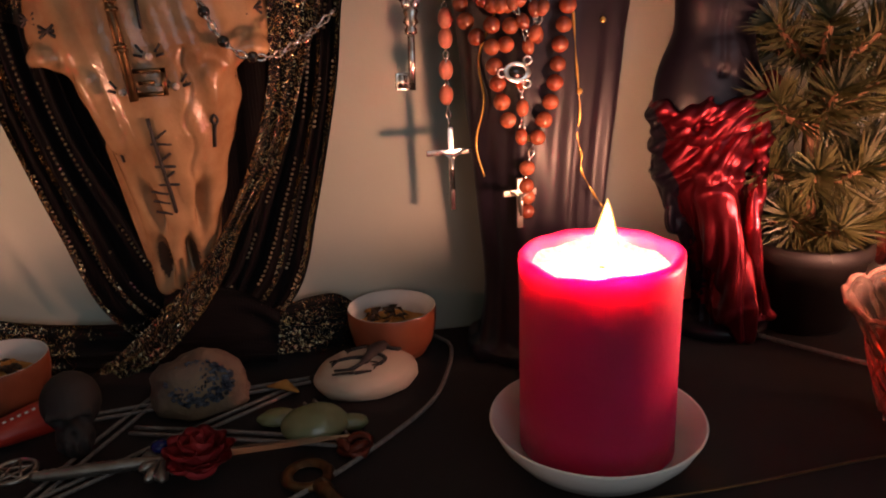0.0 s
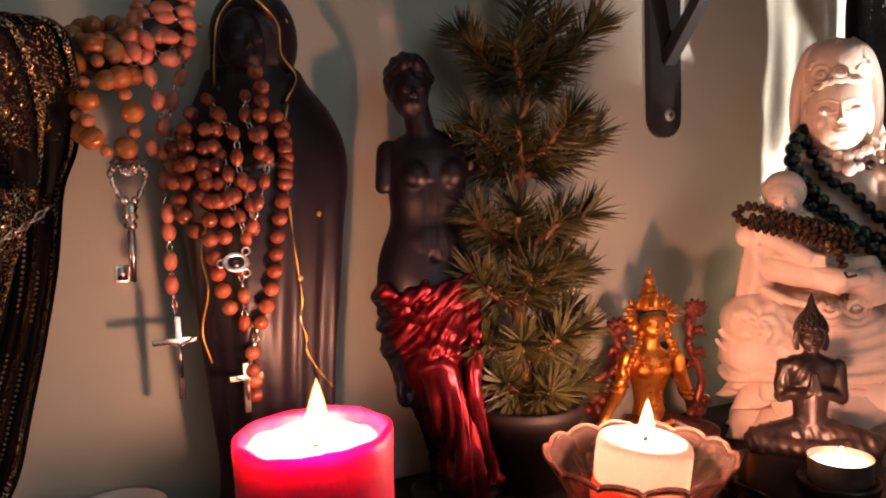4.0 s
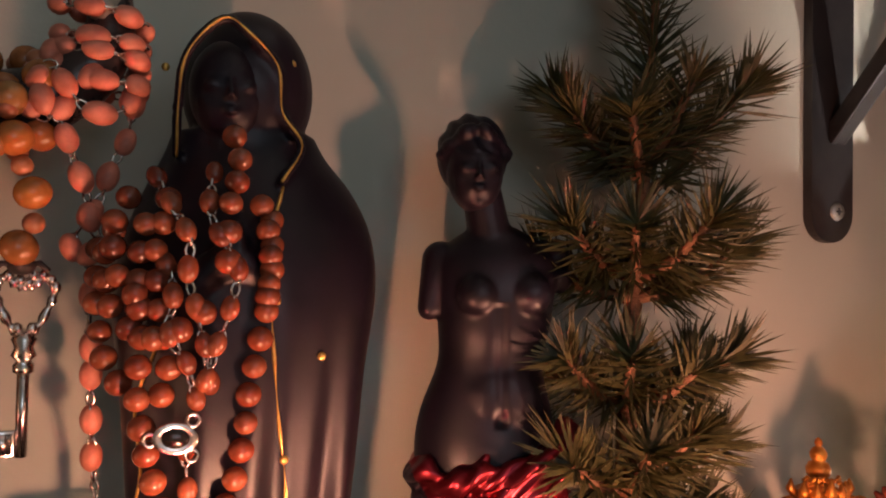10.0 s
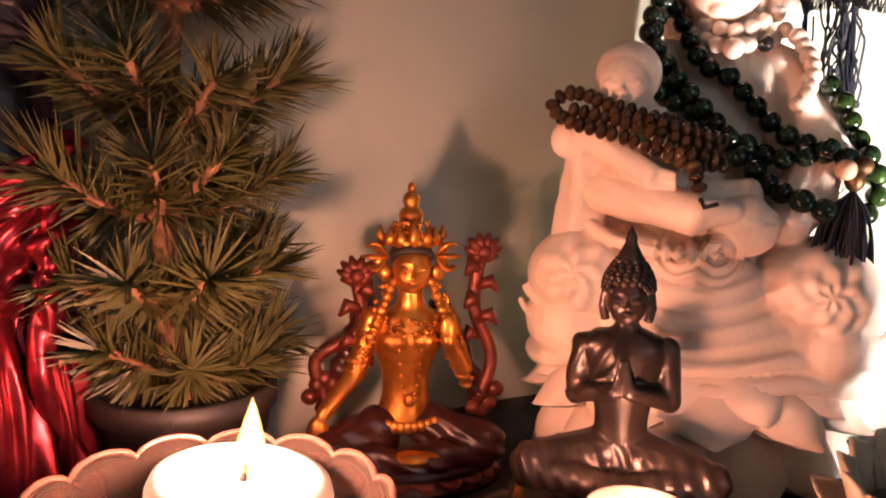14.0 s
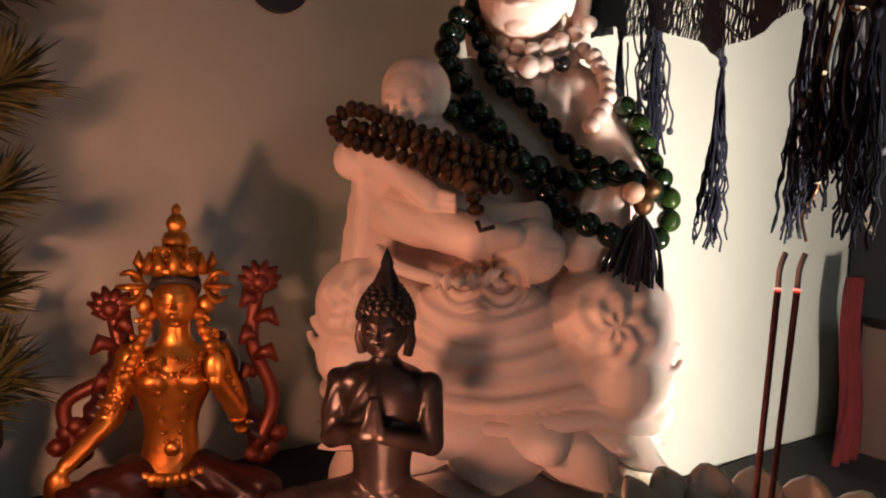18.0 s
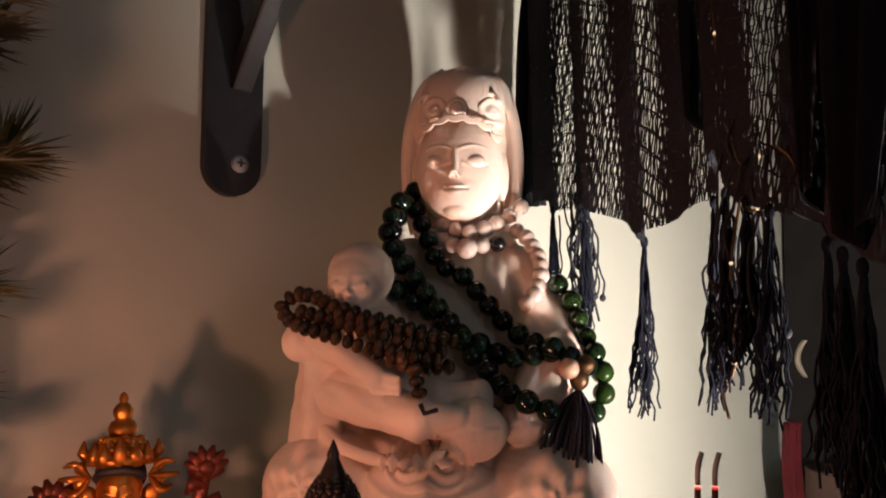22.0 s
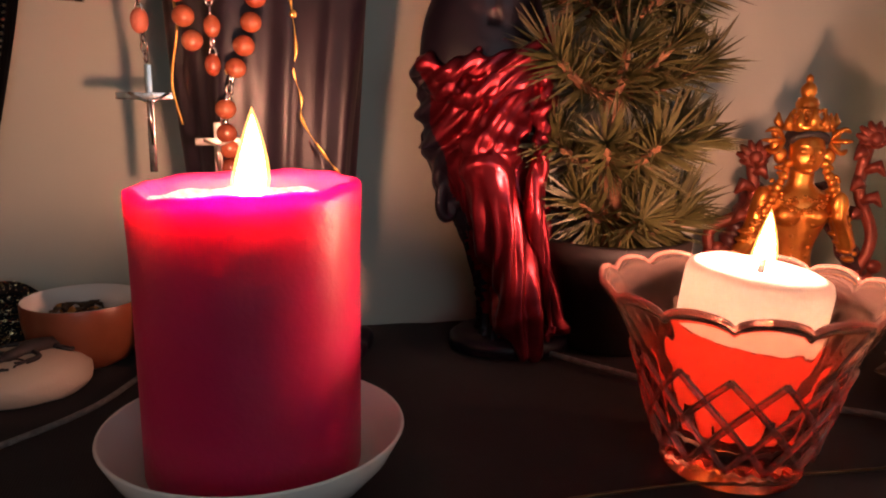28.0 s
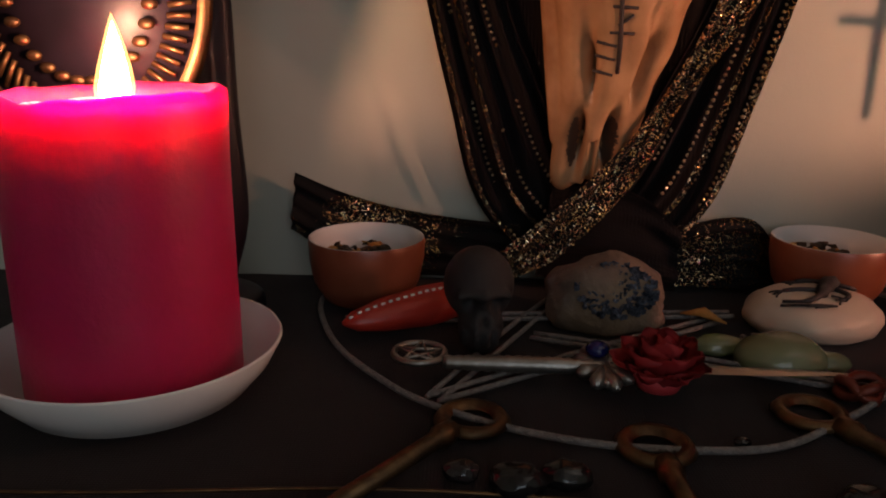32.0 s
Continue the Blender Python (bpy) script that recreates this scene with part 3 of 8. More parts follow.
def pillar_candle(x, y, height, seed, label):
    c = thing("pillar_candle", x, y, 0, label, "candle", "pink pillar candles")
    rng = random.Random(seed)
    ph = [rng.uniform(0, 6.28) for _ in range(5)]
    R = 0.39

    def rim(a):
        d = (a - ph[3] + math.pi) % (2 * math.pi) - math.pi
        return 0.010 * math.sin(a + ph[0]) + 0.003 * math.sin(5 * a + ph[1]) + 0.003 * math.sin(11 * a + ph[2]) - 0.018 * math.exp(-((d / 0.2) ** 2))

    n, h = 72, height

    def wave(a, i, r, z):
        w = rim(a)
        if i >= 5:
            z += w * (1.0 if i < 9 else 0.5 if i < 11 else 0.0)
        r += (0.002 * math.sin(3 * a + ph[4]) + 0.0025 * math.sin(7 * a + z * 3)) * (r / R)
        return r, z

    outer = [(R - 0.02, 0.05), (R, 0.08), (R, h * 0.3), (R, h * 0.55), (R, h * 0.8), (R + 0.006, h - 0.03), (R + 0.004, h), (R - 0.02, h + 0.012), (R - 0.04, h + 0.004), (R - 0.055, h - 0.02), (R - 0.07, h - 0.06), (R - 0.09, h - 0.09)]
    bm = bmesh.new()
    add_lathe(bm, outer + [(0.16, h - 0.105), (0.0, h - 0.105)], n, None, wave)
    part("wax_body", bm, M["pink_wax"], c, "translucent deep pink wax")
    pool = lathe([(R - 0.062, h - 0.045), (R - 0.10, h - 0.065), (0.12, h - 0.075), (0.0, h - 0.08)], 48, None, lambda a, i, r, z: (r, z + 0.005 * math.sin(9 * a + i)))
    part("wax_pool", pool, M["pale_wax"], c, "pale crusted melted wax")
    part("wick", tube([(0.01, 0, h - 0.10), (0.012, 0, h - 0.03), (0.025, 0.01, h + 0.01)], 0.016, 8), M["wick"], c)
    flame(x + 0.01, y, h - 0.07, 0.31)


def saucer(x, y):
    s = thing("saucer", x, y, 0, "shallow white china saucer under the candle", "saucer", "white saucers")
    prof = [(0.0, 0.035), (0.30, 0.035), (0.40, 0.06), (0.48, 0.13), (0.535, 0.22), (0.545, 0.225), (0.55, 0.215), (0.50, 0.12), (0.42, 0.03), (0.30, 0.0), (0.28, 0.012), (0.0, 0.012)]
    part("dish", lathe(prof, 64), M["china"], s)


saucer(*[v * 10 for v in CANDLE_A])
saucer(*[v * 10 for v in CANDLE_B])
pillar_candle(CANDLE_A[0] * 10, CANDLE_A[1] * 10, 1.10, 3, "pink pillar candle burning on a white saucer")
pillar_candle(CANDLE_B[0] * 10, CANDLE_B[1] * 10, 1.135, 8, "pink pillar candle with a deep melted hollow on a saucer")


def glass_holder(x, y):
    g = thing("candle_bowl", x, y, 0, "pressed clear glass bowl with scalloped rim and diamond cuts", "bowl")
    g.matrix_basis = g.matrix_basis @ Matrix.Diagonal((1, 1, 1.10, 1))
    n = 168
    out = bmesh.new()
    prof_o = [(0.0, 0.0), (0.26, 0.0), (0.27, 0.02), (0.275, 0.06)] + [(0.285 + 0.006 * k, 0.09 + 0.019 * k) for k in range(19)] + [(0.425, 0.48), (0.47, 0.55), (0.51, 0.60), (0.535, 0.63)]
    prof_i = [(0.515, 0.632), (0.485, 0.60), (0.44, 0.545), (0.39, 0.47), (0.355, 0.38), (0.32, 0.28), (0.28, 0.18), (0.24, 0.10), (0.0, 0.085)]

    def wave(a, i, r, z):
        if 4 <= i <= 22:
            u = (a * 14 / (2 * math.pi)) % 1.0
            v = (z - 0.10) / 0.32 * 2
            d = abs(((u + v * 0.5) % 1.0) - 0.5) + abs(((u - v * 0.5) % 1.0) - 0.5)
            r += 0.030 * (abs(d - 0.5) * 2 - 0.5)
        if 23 <= i <= 28:
            s = abs(math.sin(a * 7)) ** 0.6
            f = max(0.0, (z - 0.5) / 0.13)
            z += 0.035 * s * f
            r += 0.012 * s * f
        return r, z

    add_lathe(out, prof_o + prof_i, n, None, wave)
    part("bowl", out, M["glass"], g)
    # raised diamond cuts and the thick scalloped lip
    for k in range(14):
        for way in (-1, 1):
            pts = []
            for i in range(13):
                z = 0.09 + 0.342 * i / 12
                a = 2 * math.pi * (k + way * (z - 0.09) / 0.17) / 14
                r = 0.297 + 0.006 * (z - 0.09) / 0.019
                pts.append((r * math.cos(a), r * math.sin(a), z))
            part("diamond_cut", tube(pts, 0.0125, 6), M["glass_cut"], g)
    lip = []
    for i in range(169):
        a = 2 * math.pi * i / 168
        s = abs(math.sin(a * 7)) ** 0.6
        lip.append(((0.527 + 0.012 * s) * math.cos(a), (0.527 + 0.012 * s) * math.sin(a), 0.634 + 0.035 * s))
    part("lip", tube(lip, 0.010, 7), M["glass_cut"], g, "rounded scalloped glass lip")


glass_holder(CANDLE_G[0] * 10, CANDLE_G[1] * 10)


def white_candle(x, y, z):
    c = thing("white_candle", x, y, z, "short white candle leaning in the glass bowl", "candle")
    c.matrix_basis = small(pose(x, y, z, 3, 6, 0))
    prof = [(0.276, 0.128), (0.28, 0.17), (0.28, 0.34), (0.268, 0.375), (0.23, 0.39), (0.12, 0.375), (0.0, 0.37)]
    part("wax_body", lathe(prof, 48), M["white_shell"], c)
    part("red_layer", lathe([(0.0, -0.26), (0.20, -0.26), (0.225, -0.24), (0.26, -0.17), (0.28, -0.08), (0.285, 0.0), (0.281, 0.125)], 48), M["red_shell"], c, "translucent red lower layer of wax")
    part("wick", tube([(0, 0, 0.36), (0.004, 0, 0.42), (0.02, 0, 0.43)], 0.014, 8), M["wick"], c)
    flame(x + 0.06, y, z + 0.37, 0.23)


white_candle(WHITE_C[0] * 10, WHITE_C[1] * 10, 0.375)


def tea_light(x, y, z):
    t = thing("tea_light", x, y, z, "round tea light in a thin metal cup", "tea light")
    part("cup", lathe([(0.0, 0.0), (0.185, 0.0), (0.19, 0.01), (0.193, 0.155), (0.198, 0.16), (0.188, 0.16), (0.185, 0.012), (0.0, 0.01)], 48, None, lambda a, i, r, z_: (r + 0.0015 * math.sin(24 * a), z_)), M["steel"], t, "thin aluminium cup")
    part("wax_body", lathe([(0.184, 0.014), (0.184, 0.12), (0.15, 0.115), (0.0, 0.112)], 40), M["white_wax"], t)
    part("wick", tube([(0, 0, 0.11), (0.004, 0, 0.16)], 0.01, 6), M["wick"], t)
    flame(x, y, z + 0.125, 0.10)


tea_light(TEALIGHT[0] * 10, TEALIGHT[1] * 10, 0.31)

# ---- statues ----
def fold(co, a, b, c, amp, freq, ph=0.0):
    return amp * np.sin((co[:, 0] * a + co[:, 1] * b + co[:, 2] * c) * freq + ph)


def loft(bm, rows, n=48, wave=None):
    """Rows of (z, centre x, centre y, radius x, radius y), bottom to top, closed."""
    rings = []
    for i, (z, cx, cy, rx, ry) in enumerate(rows):
        ring = []
        for k in range(n):
            a = 2 * math.pi * k / n
            f = wave(a, z) if wave else 1.0
            ring.append(bm.verts.new((cx + rx * f * math.cos(a), cy + ry * f * math.sin(a), z)))
        rings.append(ring)
    for a, b in zip(rings, rings[1:]):
        for k in range(n):
            j = (k + 1) % n
            bm.faces.new((a[k], a[j], b[j], b[k]))
    bm.faces.new(rings[0][::-1])
    bm.faces.new(rings[-1])


def dense(rows, steps=4):
    """More rows between the given ones, smoothly."""
    out = []
    P = [np.array(r, float) for r in rows]
    P = [P[0]] + P + [P[-1]]
    for i in range(1, len(P) - 2):
        a, b, c, d = P[i - 1 : i + 3]
        for k in range(steps):
            t = k / steps
            out.append(tuple(0.5 * (2 * b + (c - a) * t + (2 * a - 5 * b + 4 * c - d) * t * t + (3 * b - a - 3 * c + d) * t**3)))
    return out + [tuple(P[-1])]


def face(bm, c, w, h, d, turn=None, nose=1.0):
    """A calm oval face that looks along -y, with lowered lids, a fine nose and small lips."""
    x, y, z = c
    add_ball(bm, c, (w, d, h), 32, 24)
    add_ball(bm, (x, y - 0.20 * d, z - 0.36 * h), (0.84 * w, 0.78 * d, 0.60 * h), 28, 20)
    add_ball(bm, (x, y - 0.64 * d, z - 0.74 * h), (0.30 * w, 0.22 * d, 0.15 * h), 16, 10)
    add_tube(bm, [(x, y - 0.93 * d, z + 0.24 * h), (x, y - 1.03 * d, z + 0.02 * h), (x, y - 1.18 * d * nose, z - 0.20 * h)], [0.055 * w, 0.065 * w, 0.095 * w], 12)
    for s in (-1, 1):
        add_ball(bm, (x + s * 0.085 * w, y - 1.05 * d, z - 0.215 * h), (0.07 * w, 0.09 * d, 0.045 * h), 10, 8)
        add_ball(bm, (x + s * 0.40 * w, y - 0.81 * d, z + 0.03 * h), (0.26 * w, 0.17 * d, 0.12 * h), 18, 10)
        lid = [(x + s * w * (0.16 + 0.50 * i / 8), y - d * (1.0 - 0.22 * (i / 8) ** 1.5), z + h * (0.005 - 0.055 * math.sin(math.pi * i / 8))) for i in range(9)]
        add_tube(bm, lid, 0.024 * w, 6)
        arch = [(x + s * w * (0.08 + 0.62 * i / 8), y - d * (0.985 - 0.30 * (i / 8) ** 1.5), z + h * (0.20 + 0.10 * math.sin(math.pi * (0.1 + 0.75 * i / 8)))) for i in range(9)]
        add_tube(bm, arch, [0.010 * w + 0.010 * w * math.sin(math.pi * i / 8) for i in range(9)], 6)
        add_ball(bm, (x + s * 0.42 * w, y - 0.42 * d, z - 0.22 * h), (0.43 * w, 0.42 * d, 0.38 * h), 18, 14)
    for dz, r in ((0.0, 0.050), (-0.075, 0.062)):
        lip = [(x + w * 0.25 * (i / 4 - 1), y - d * (1.05 - 0.12 * (i / 4 - 1) ** 2), z - h * (0.42 - dz - 0.05 * (i / 4 - 1) ** 2)) for i in range(9)]
        add_tube(bm, lip, [0.010 * w + r * w * math.sin(math.pi * i / 8) for i in range(9)], 8)


def veiled_lady():
    """The tall black figure with a gold-edged veil."""
    bm = bmesh.new()
    rows = dense([(0.0, 0, 0.02, 0.50, 0.40), (0.08, 0, 0.02, 0.50, 0.40), (0.14, 0, 0, 0.42, 0.36), (0.5, 0, 0, 0.37, 0.36), (1.0, 0, 0, 0.41, 0.38), (1.5, 0, 0, 0.46, 0.40), (2.0, 0.0, 0, 0.51, 0.41), (2.35, 0.015, 0, 0.55, 0.40), (2.6, 0.03, 0.02, 0.52, 0.36), (2.8, 0.03, 0.06, 0.44, 0.30), (2.95, 0.01, 0.08, 0.345, 0.25), (3.05, 0.0, 0.08, 0.30, 0.24)], 4)
    loft(bm, rows, 72)
    add_ball(bm, (0.012, 0.06, 3.235), (0.278, 0.26, 0.345), 32, 24)
    for s in (-1, 1):
        ball_to(bm, (-0.10 + s * 0.26, -0.26, 2.28), (-0.10 + s * 0.05, -0.36, 2.50), 0.10, 0.06)
        ball_to(bm, (-0.10 + s * 0.03, -0.37, 2.48), (-0.10 + s * 0.02, -0.37, 2.64), 0.05, 0.025)
    rim = curve_pts([(-0.29, -0.10, 2.92), (-0.285, -0.16, 3.15), (-0.25, -0.19, 3.33), (-0.12, -0.2, 3.47), (-0.02, -0.21, 3.42), (0.10, -0.18, 3.30), (0.12, -0.16, 3.12), (0.20, -0.18, 2.98), (0.10, -0.27, 2.82)], 5)
    add_tube(bm, rim, 0.022, 8)
    robe = fuse(bm, 0.014, 3, lambda co, no: (np.clip(2.55 - co[:, 2], 0, 1) * (0.020 * np.sin(np.arctan2(co[:, 1], co[:, 0]) * 8 + 0.9 * np.sin(co[:, 2] * 2.2)) + 0.006 * np.sin(np.arctan2(co[:, 1], co[:, 0]) * 17 + 1.3 * np.sin(co[:, 2] * 1.7)))))
    fb = bmesh.new()
    face(fb, (-0.09, -0.10, 3.20), 0.155, 0.21, 0.13)
    add_ball(fb, (-0.09, -0.06, 2.98), (0.11, 0.10, 0.16), 16, 12)
    head = fuse(fb, 0.009, 2)
    gold = bmesh.new()
    edge = [Vector((p.x, p.y - 0.022, p.z)) for p in rim]
    add_tube(gold, edge, [0.005 + 0.002 * math.sin(i) for i in range(len(edge))], 6)
    down = curve_pts([(0.10, -0.33, 2.80), (0.04, -0.38, 2.55), (0.05, -0.42, 2.2), (0.07, -0.43, 1.9), (0.10, -0.42, 1.62), (0.085, -0.41, 1.5), (0.12, -0.40, 1.38), (0.12, -0.405, 1.28), (0.22, -0.36, 1.12), (0.30, -0.31, 1.02)], 5)
    add_tube(gold, down, [0.005 + 0.004 * math.sin(i * 1.3) for i in range(len(down))], 6)
    left = curve_pts([(-0.36, -0.30, 2.2), (-0.44, -0.22, 1.95), (-0.42, -0.24, 1.7), (-0.46, -0.18, 1.45), (-0.42, -0.21, 1.25)], 5)
    add_tube(gold, left, 0.006, 6)
    for x, y, z in ((0.09, -0.435, 1.75), (0.247, -0.372, 2.13), (0.062, -0.425, 2.356), (0.17, -0.13, 3.33), (0.30, -0.24, 2.66), (0.36, -0.24, 2.36), (-0.33, -0.02, 3.30)):
        add_ball(gold, (x, y, z), (0.017, 0.010, 0.018), 8, 6)
    for x, z in ((-0.2, 1.5), (-0.12, 1.62), (0.0, 2.2)):
        add_ball(gold, (x, -0.41, z), (0.02, 0.01, 0.02), 6, 4)
    statue("veiled_statue", [(robe, 0), (head, 0), (gold, 1)], [M["black_resin"], M["gold_line"]], "tall black resin statue of a veiled figure edged in gold", pose(-0.03, -0.48, 0))


def armless_lady():
    """The black armless nude with a red metallic skirt."""
    b = bmesh.new()
    loft(b, dense([(1.35, 0.02, 0, 0.36, 0.24), (1.6, 0.0, 0, 0.37, 0.25), (1.8, -0.01, 0, 0.33, 0.22), (2.02, 0.01, 0.0, 0.265, 0.19), (2.2, 0.03, -0.01, 0.285, 0.20), (2.38, 0.04, -0.01, 0.30, 0.20), (2.5, 0.04, 0, 0.31, 0.18), (2.58, 0.04, 0.02, 0.25, 0.15), (2.66, 0.03, 0.02, 0.11, 0.11)], 4), 48)
    ball_to(b, (0.02, 0.0, 2.55), (-0.04, -0.03, 2.82), 0.115, 0.10)
    for s in (-1, 1):
        add_ball(b, (0.05 + s * 0.13, -0.16, 2.35), (0.105, 0.09, 0.10), 16, 12)
    ball_to(b, (-0.24, 0.02, 2.50), (-0.30, -0.02, 2.28), 0.095, 0.06)
    ball_to(b, (0.33, 0.02, 2.51), (0.37, 0.04, 2.42), 0.10, 0.08)
    add_ball(b, (0.03, -0.12, 1.84), (0.22, 0.11, 0.22), 14, 10)
    torso = fuse(b, 0.012, 5, lambda co, no: -0.014 * np.exp(-((co[:, 0] - 0.03) ** 2) / 0.0008) * (co[:, 2] > 1.75) * (co[:, 2] < 2.3) * (co[:, 1] < 0) - 0.02 * np.exp(-((co[:, 0] - 0.03) ** 2 + (co[:, 2] - 1.78) ** 2) / 0.0007))
    h = bmesh.new()
    face(h, (-0.08, -0.06, 2.92), 0.14, 0.195, 0.14)
    add_ball(h, (-0.08, 0.03, 3.0), (0.18, 0.18, 0.20), 20, 16)
    for s in (-1, 1):
        for i in range(6):
            a = i / 5
            add_ball(h, (-0.08 + s * (0.04 + 0.11 * a), -0.14 + 0.11 * a, 3.10 - 0.10 * a), (0.045, 0.045, 0.04), 8, 6)
    head = fuse(h, 0.009, 2, lambda co, no: 0.006 * np.sin(co[:, 0] * 60 + co[:, 2] * 40) * (co[:, 2] > 3.0))
    d = bmesh.new()
    loft(d, dense([(0.03, 0.22, 0.0, 0.26, 0.22), (0.15, 0.23, -0.02, 0.22, 0.22), (0.4, 0.19, -0.02, 0.21, 0.22), (0.75, 0.10, 0, 0.26, 0.25), (1.1, 0.0, 0, 0.35, 0.28), (1.35, 0.02, 0, 0.38, 0.27), (1.55, 0.02, 0, 0.385, 0.26), (1.62, 0.04, 0, 0.36, 0.24)], 5), 56)
    ball_to(d, (0.10, -0.12, 1.35), (0.0, -0.30, 1.05), 0.20, 0.15)
    ball_to(d, (0.0, -0.30, 1.05), (0.20, -0.30, 0.25), 0.15, 0.11)
    ball_to(d, (0.20, -0.30, 0.25), (0.24, -0.36, 0.06), 0.12, 0.06)
    roll = [(-0.37, -0.05, 1.56), (-0.25, -0.22, 1.52), (0.0, -0.28, 1.55), (0.25, -0.24, 1.64), (0.38, -0.08, 1.74)]
    add_tube(d, curve_pts(roll, 5), 0.06, 8)
    add_tube(d, curve_pts([(-0.34, -0.12, 1.48), (-0.1, -0.27, 1.40), (0.15, -0.28, 1.50), (0.36, -0.1, 1.66)], 5), 0.06, 8)
    add_tube(d, curve_pts([(0.33, -0.15, 1.6), (0.30, -0.27, 1.3), (0.28, -0.30, 0.9), (0.36, -0.26, 0.4), (0.40, -0.25, 0.15)], 5), [0.05] * 20 + [0.08], 8)
    for i in range(5):
        add_ball(d, (-0.35 + 0.035 * i, -0.03 - 0.02 * i, 1.45 - 0.15 * i), (0.055, 0.07, 0.12), 10, 8)

    def drape(co, no):
        x, y, z = co.T
        a = np.arctan2(y + 0.05, x - 0.05)
        w = x * 0.75 - z + 0.05 * np.sin(z * 5 + x * 3)
        sweep = (0.020 * np.sin(w * 34) + 0.012 * np.sin(w * 66 + 1 + 2 * np.sin(x * 8))) * (z > 1.12) * (y < 0.1)
        arc = np.hypot((x + 0.02) * 1.1, z - 0.92)
        sweep += 0.016 * np.sin(arc * 52) * (arc > 0.13) * np.exp(-((z - 1.12) ** 2) / 0.03) * (y < 0)
        hang = (0.026 * np.sin(a * 13 + z * 1.6) + 0.017 * np.sin(a * 27 + z * 2.2 + np.sin(z * 7))) * np.clip((1.02 - z) * 5, 0, 1)
        knee = np.exp(-((x - 0.0) ** 2 + (z - 0.98) ** 2) / 0.022) * (y < 0)
        return (sweep + hang) * (1 - 0.9 * knee)

    skirt = fuse(d, 0.011, 4, drape)
    def paint(c):
        """Red paint on the front of the cloth; its outer edge stays black."""
        edge = float(np.interp(c.z, (0.0, 0.3, 0.7, 1.1, 1.45, 1.7), (0.10, 0.02, -0.09, -0.25, -0.34, -0.42)))
        return 1 if c.x > edge + 0.02 * math.sin(c.z * 19) and c.y < 0.12 else 0

    base = bmesh.new()
    loft(base, [(0.0, 0.18, 0.0, 0.36, 0.30), (0.06, 0.18, 0.0, 0.36, 0.30), (0.09, 0.18, 0, 0.32, 0.27)], 40)
    statue("armless_statue", [(torso, 0), (head, 0), (skirt, paint), (base, 0)], [M["black_resin"], M["red_foil"]], "black statue of an armless figure with red metallic skirt", pose(1.09, -0.52, 0, 0, 0, -14) @ Matrix.Diagonal((0.95, 0.95, 1, 1)))


def petals(bm, n, r0, z0, r1, z1, w, thick, ph=0.0, mat=0, curl=0.3, steps=8):
    """A ring of broad cupped petals that rise from (r0, z0) to (r1, z1)."""
    for k in range(n):
        a = 2 * math.pi * (k + ph) / n
        m = Matrix.Rotation(a, 4, "Z")
        grid = []
        for i in range(steps + 1):
            t = i / steps
            half = w * (0.72 + 0.28 * math.sin(math.pi * 0.8 * t)) * (1 if t < 0.7 else math.sqrt(max(0.03, 1 - ((t - 0.7) / 0.3) ** 2)))
            r = r0 + (r1 - r0) * t
            z = z0 + (z1 - z0) * t
            row = []
            for j in range(5):
                s = j / 2 - 1
                row.append(m @ Vector((r - curl * half * s * s * 0.6, half * s, z + curl * half * s * s * 0.3)))
            grid.append(row)
        top = [[bm.verts.new(p) for p in row] for row in grid]
        off = m.to_3x3() @ Vector((-thick, 0, -thick * 0.3))
        bot = [[bm.verts.new(p + off) for p in row] for row in grid]
        for i in range(steps):
            for j in range(4):
                bm.faces.new((top[i][j], top[i][j + 1], top[i + 1][j + 1], top[i + 1][j])).material_index = mat
                bm.faces.new((bot[i][j], bot[i + 1][j], bot[i + 1][j + 1], bot[i][j + 1])).material_index = mat
        for i in range(steps):
            bm.faces.new((top[i][0], top[i + 1][0], bot[i + 1][0], bot[i][0])).material_index = mat
            bm.faces.new((top[i][4], bot[i][4], bot[i + 1][4], top[i + 1][4])).material_index = mat
        for j in range(4):
            bm.faces.new((top[steps][j], top[steps][j + 1], bot[steps][j + 1], bot[steps][j])).material_index = mat
            bm.faces.new((top[0][j], bot[0][j], bot[0][j + 1], top[0][j + 1])).material_index = mat


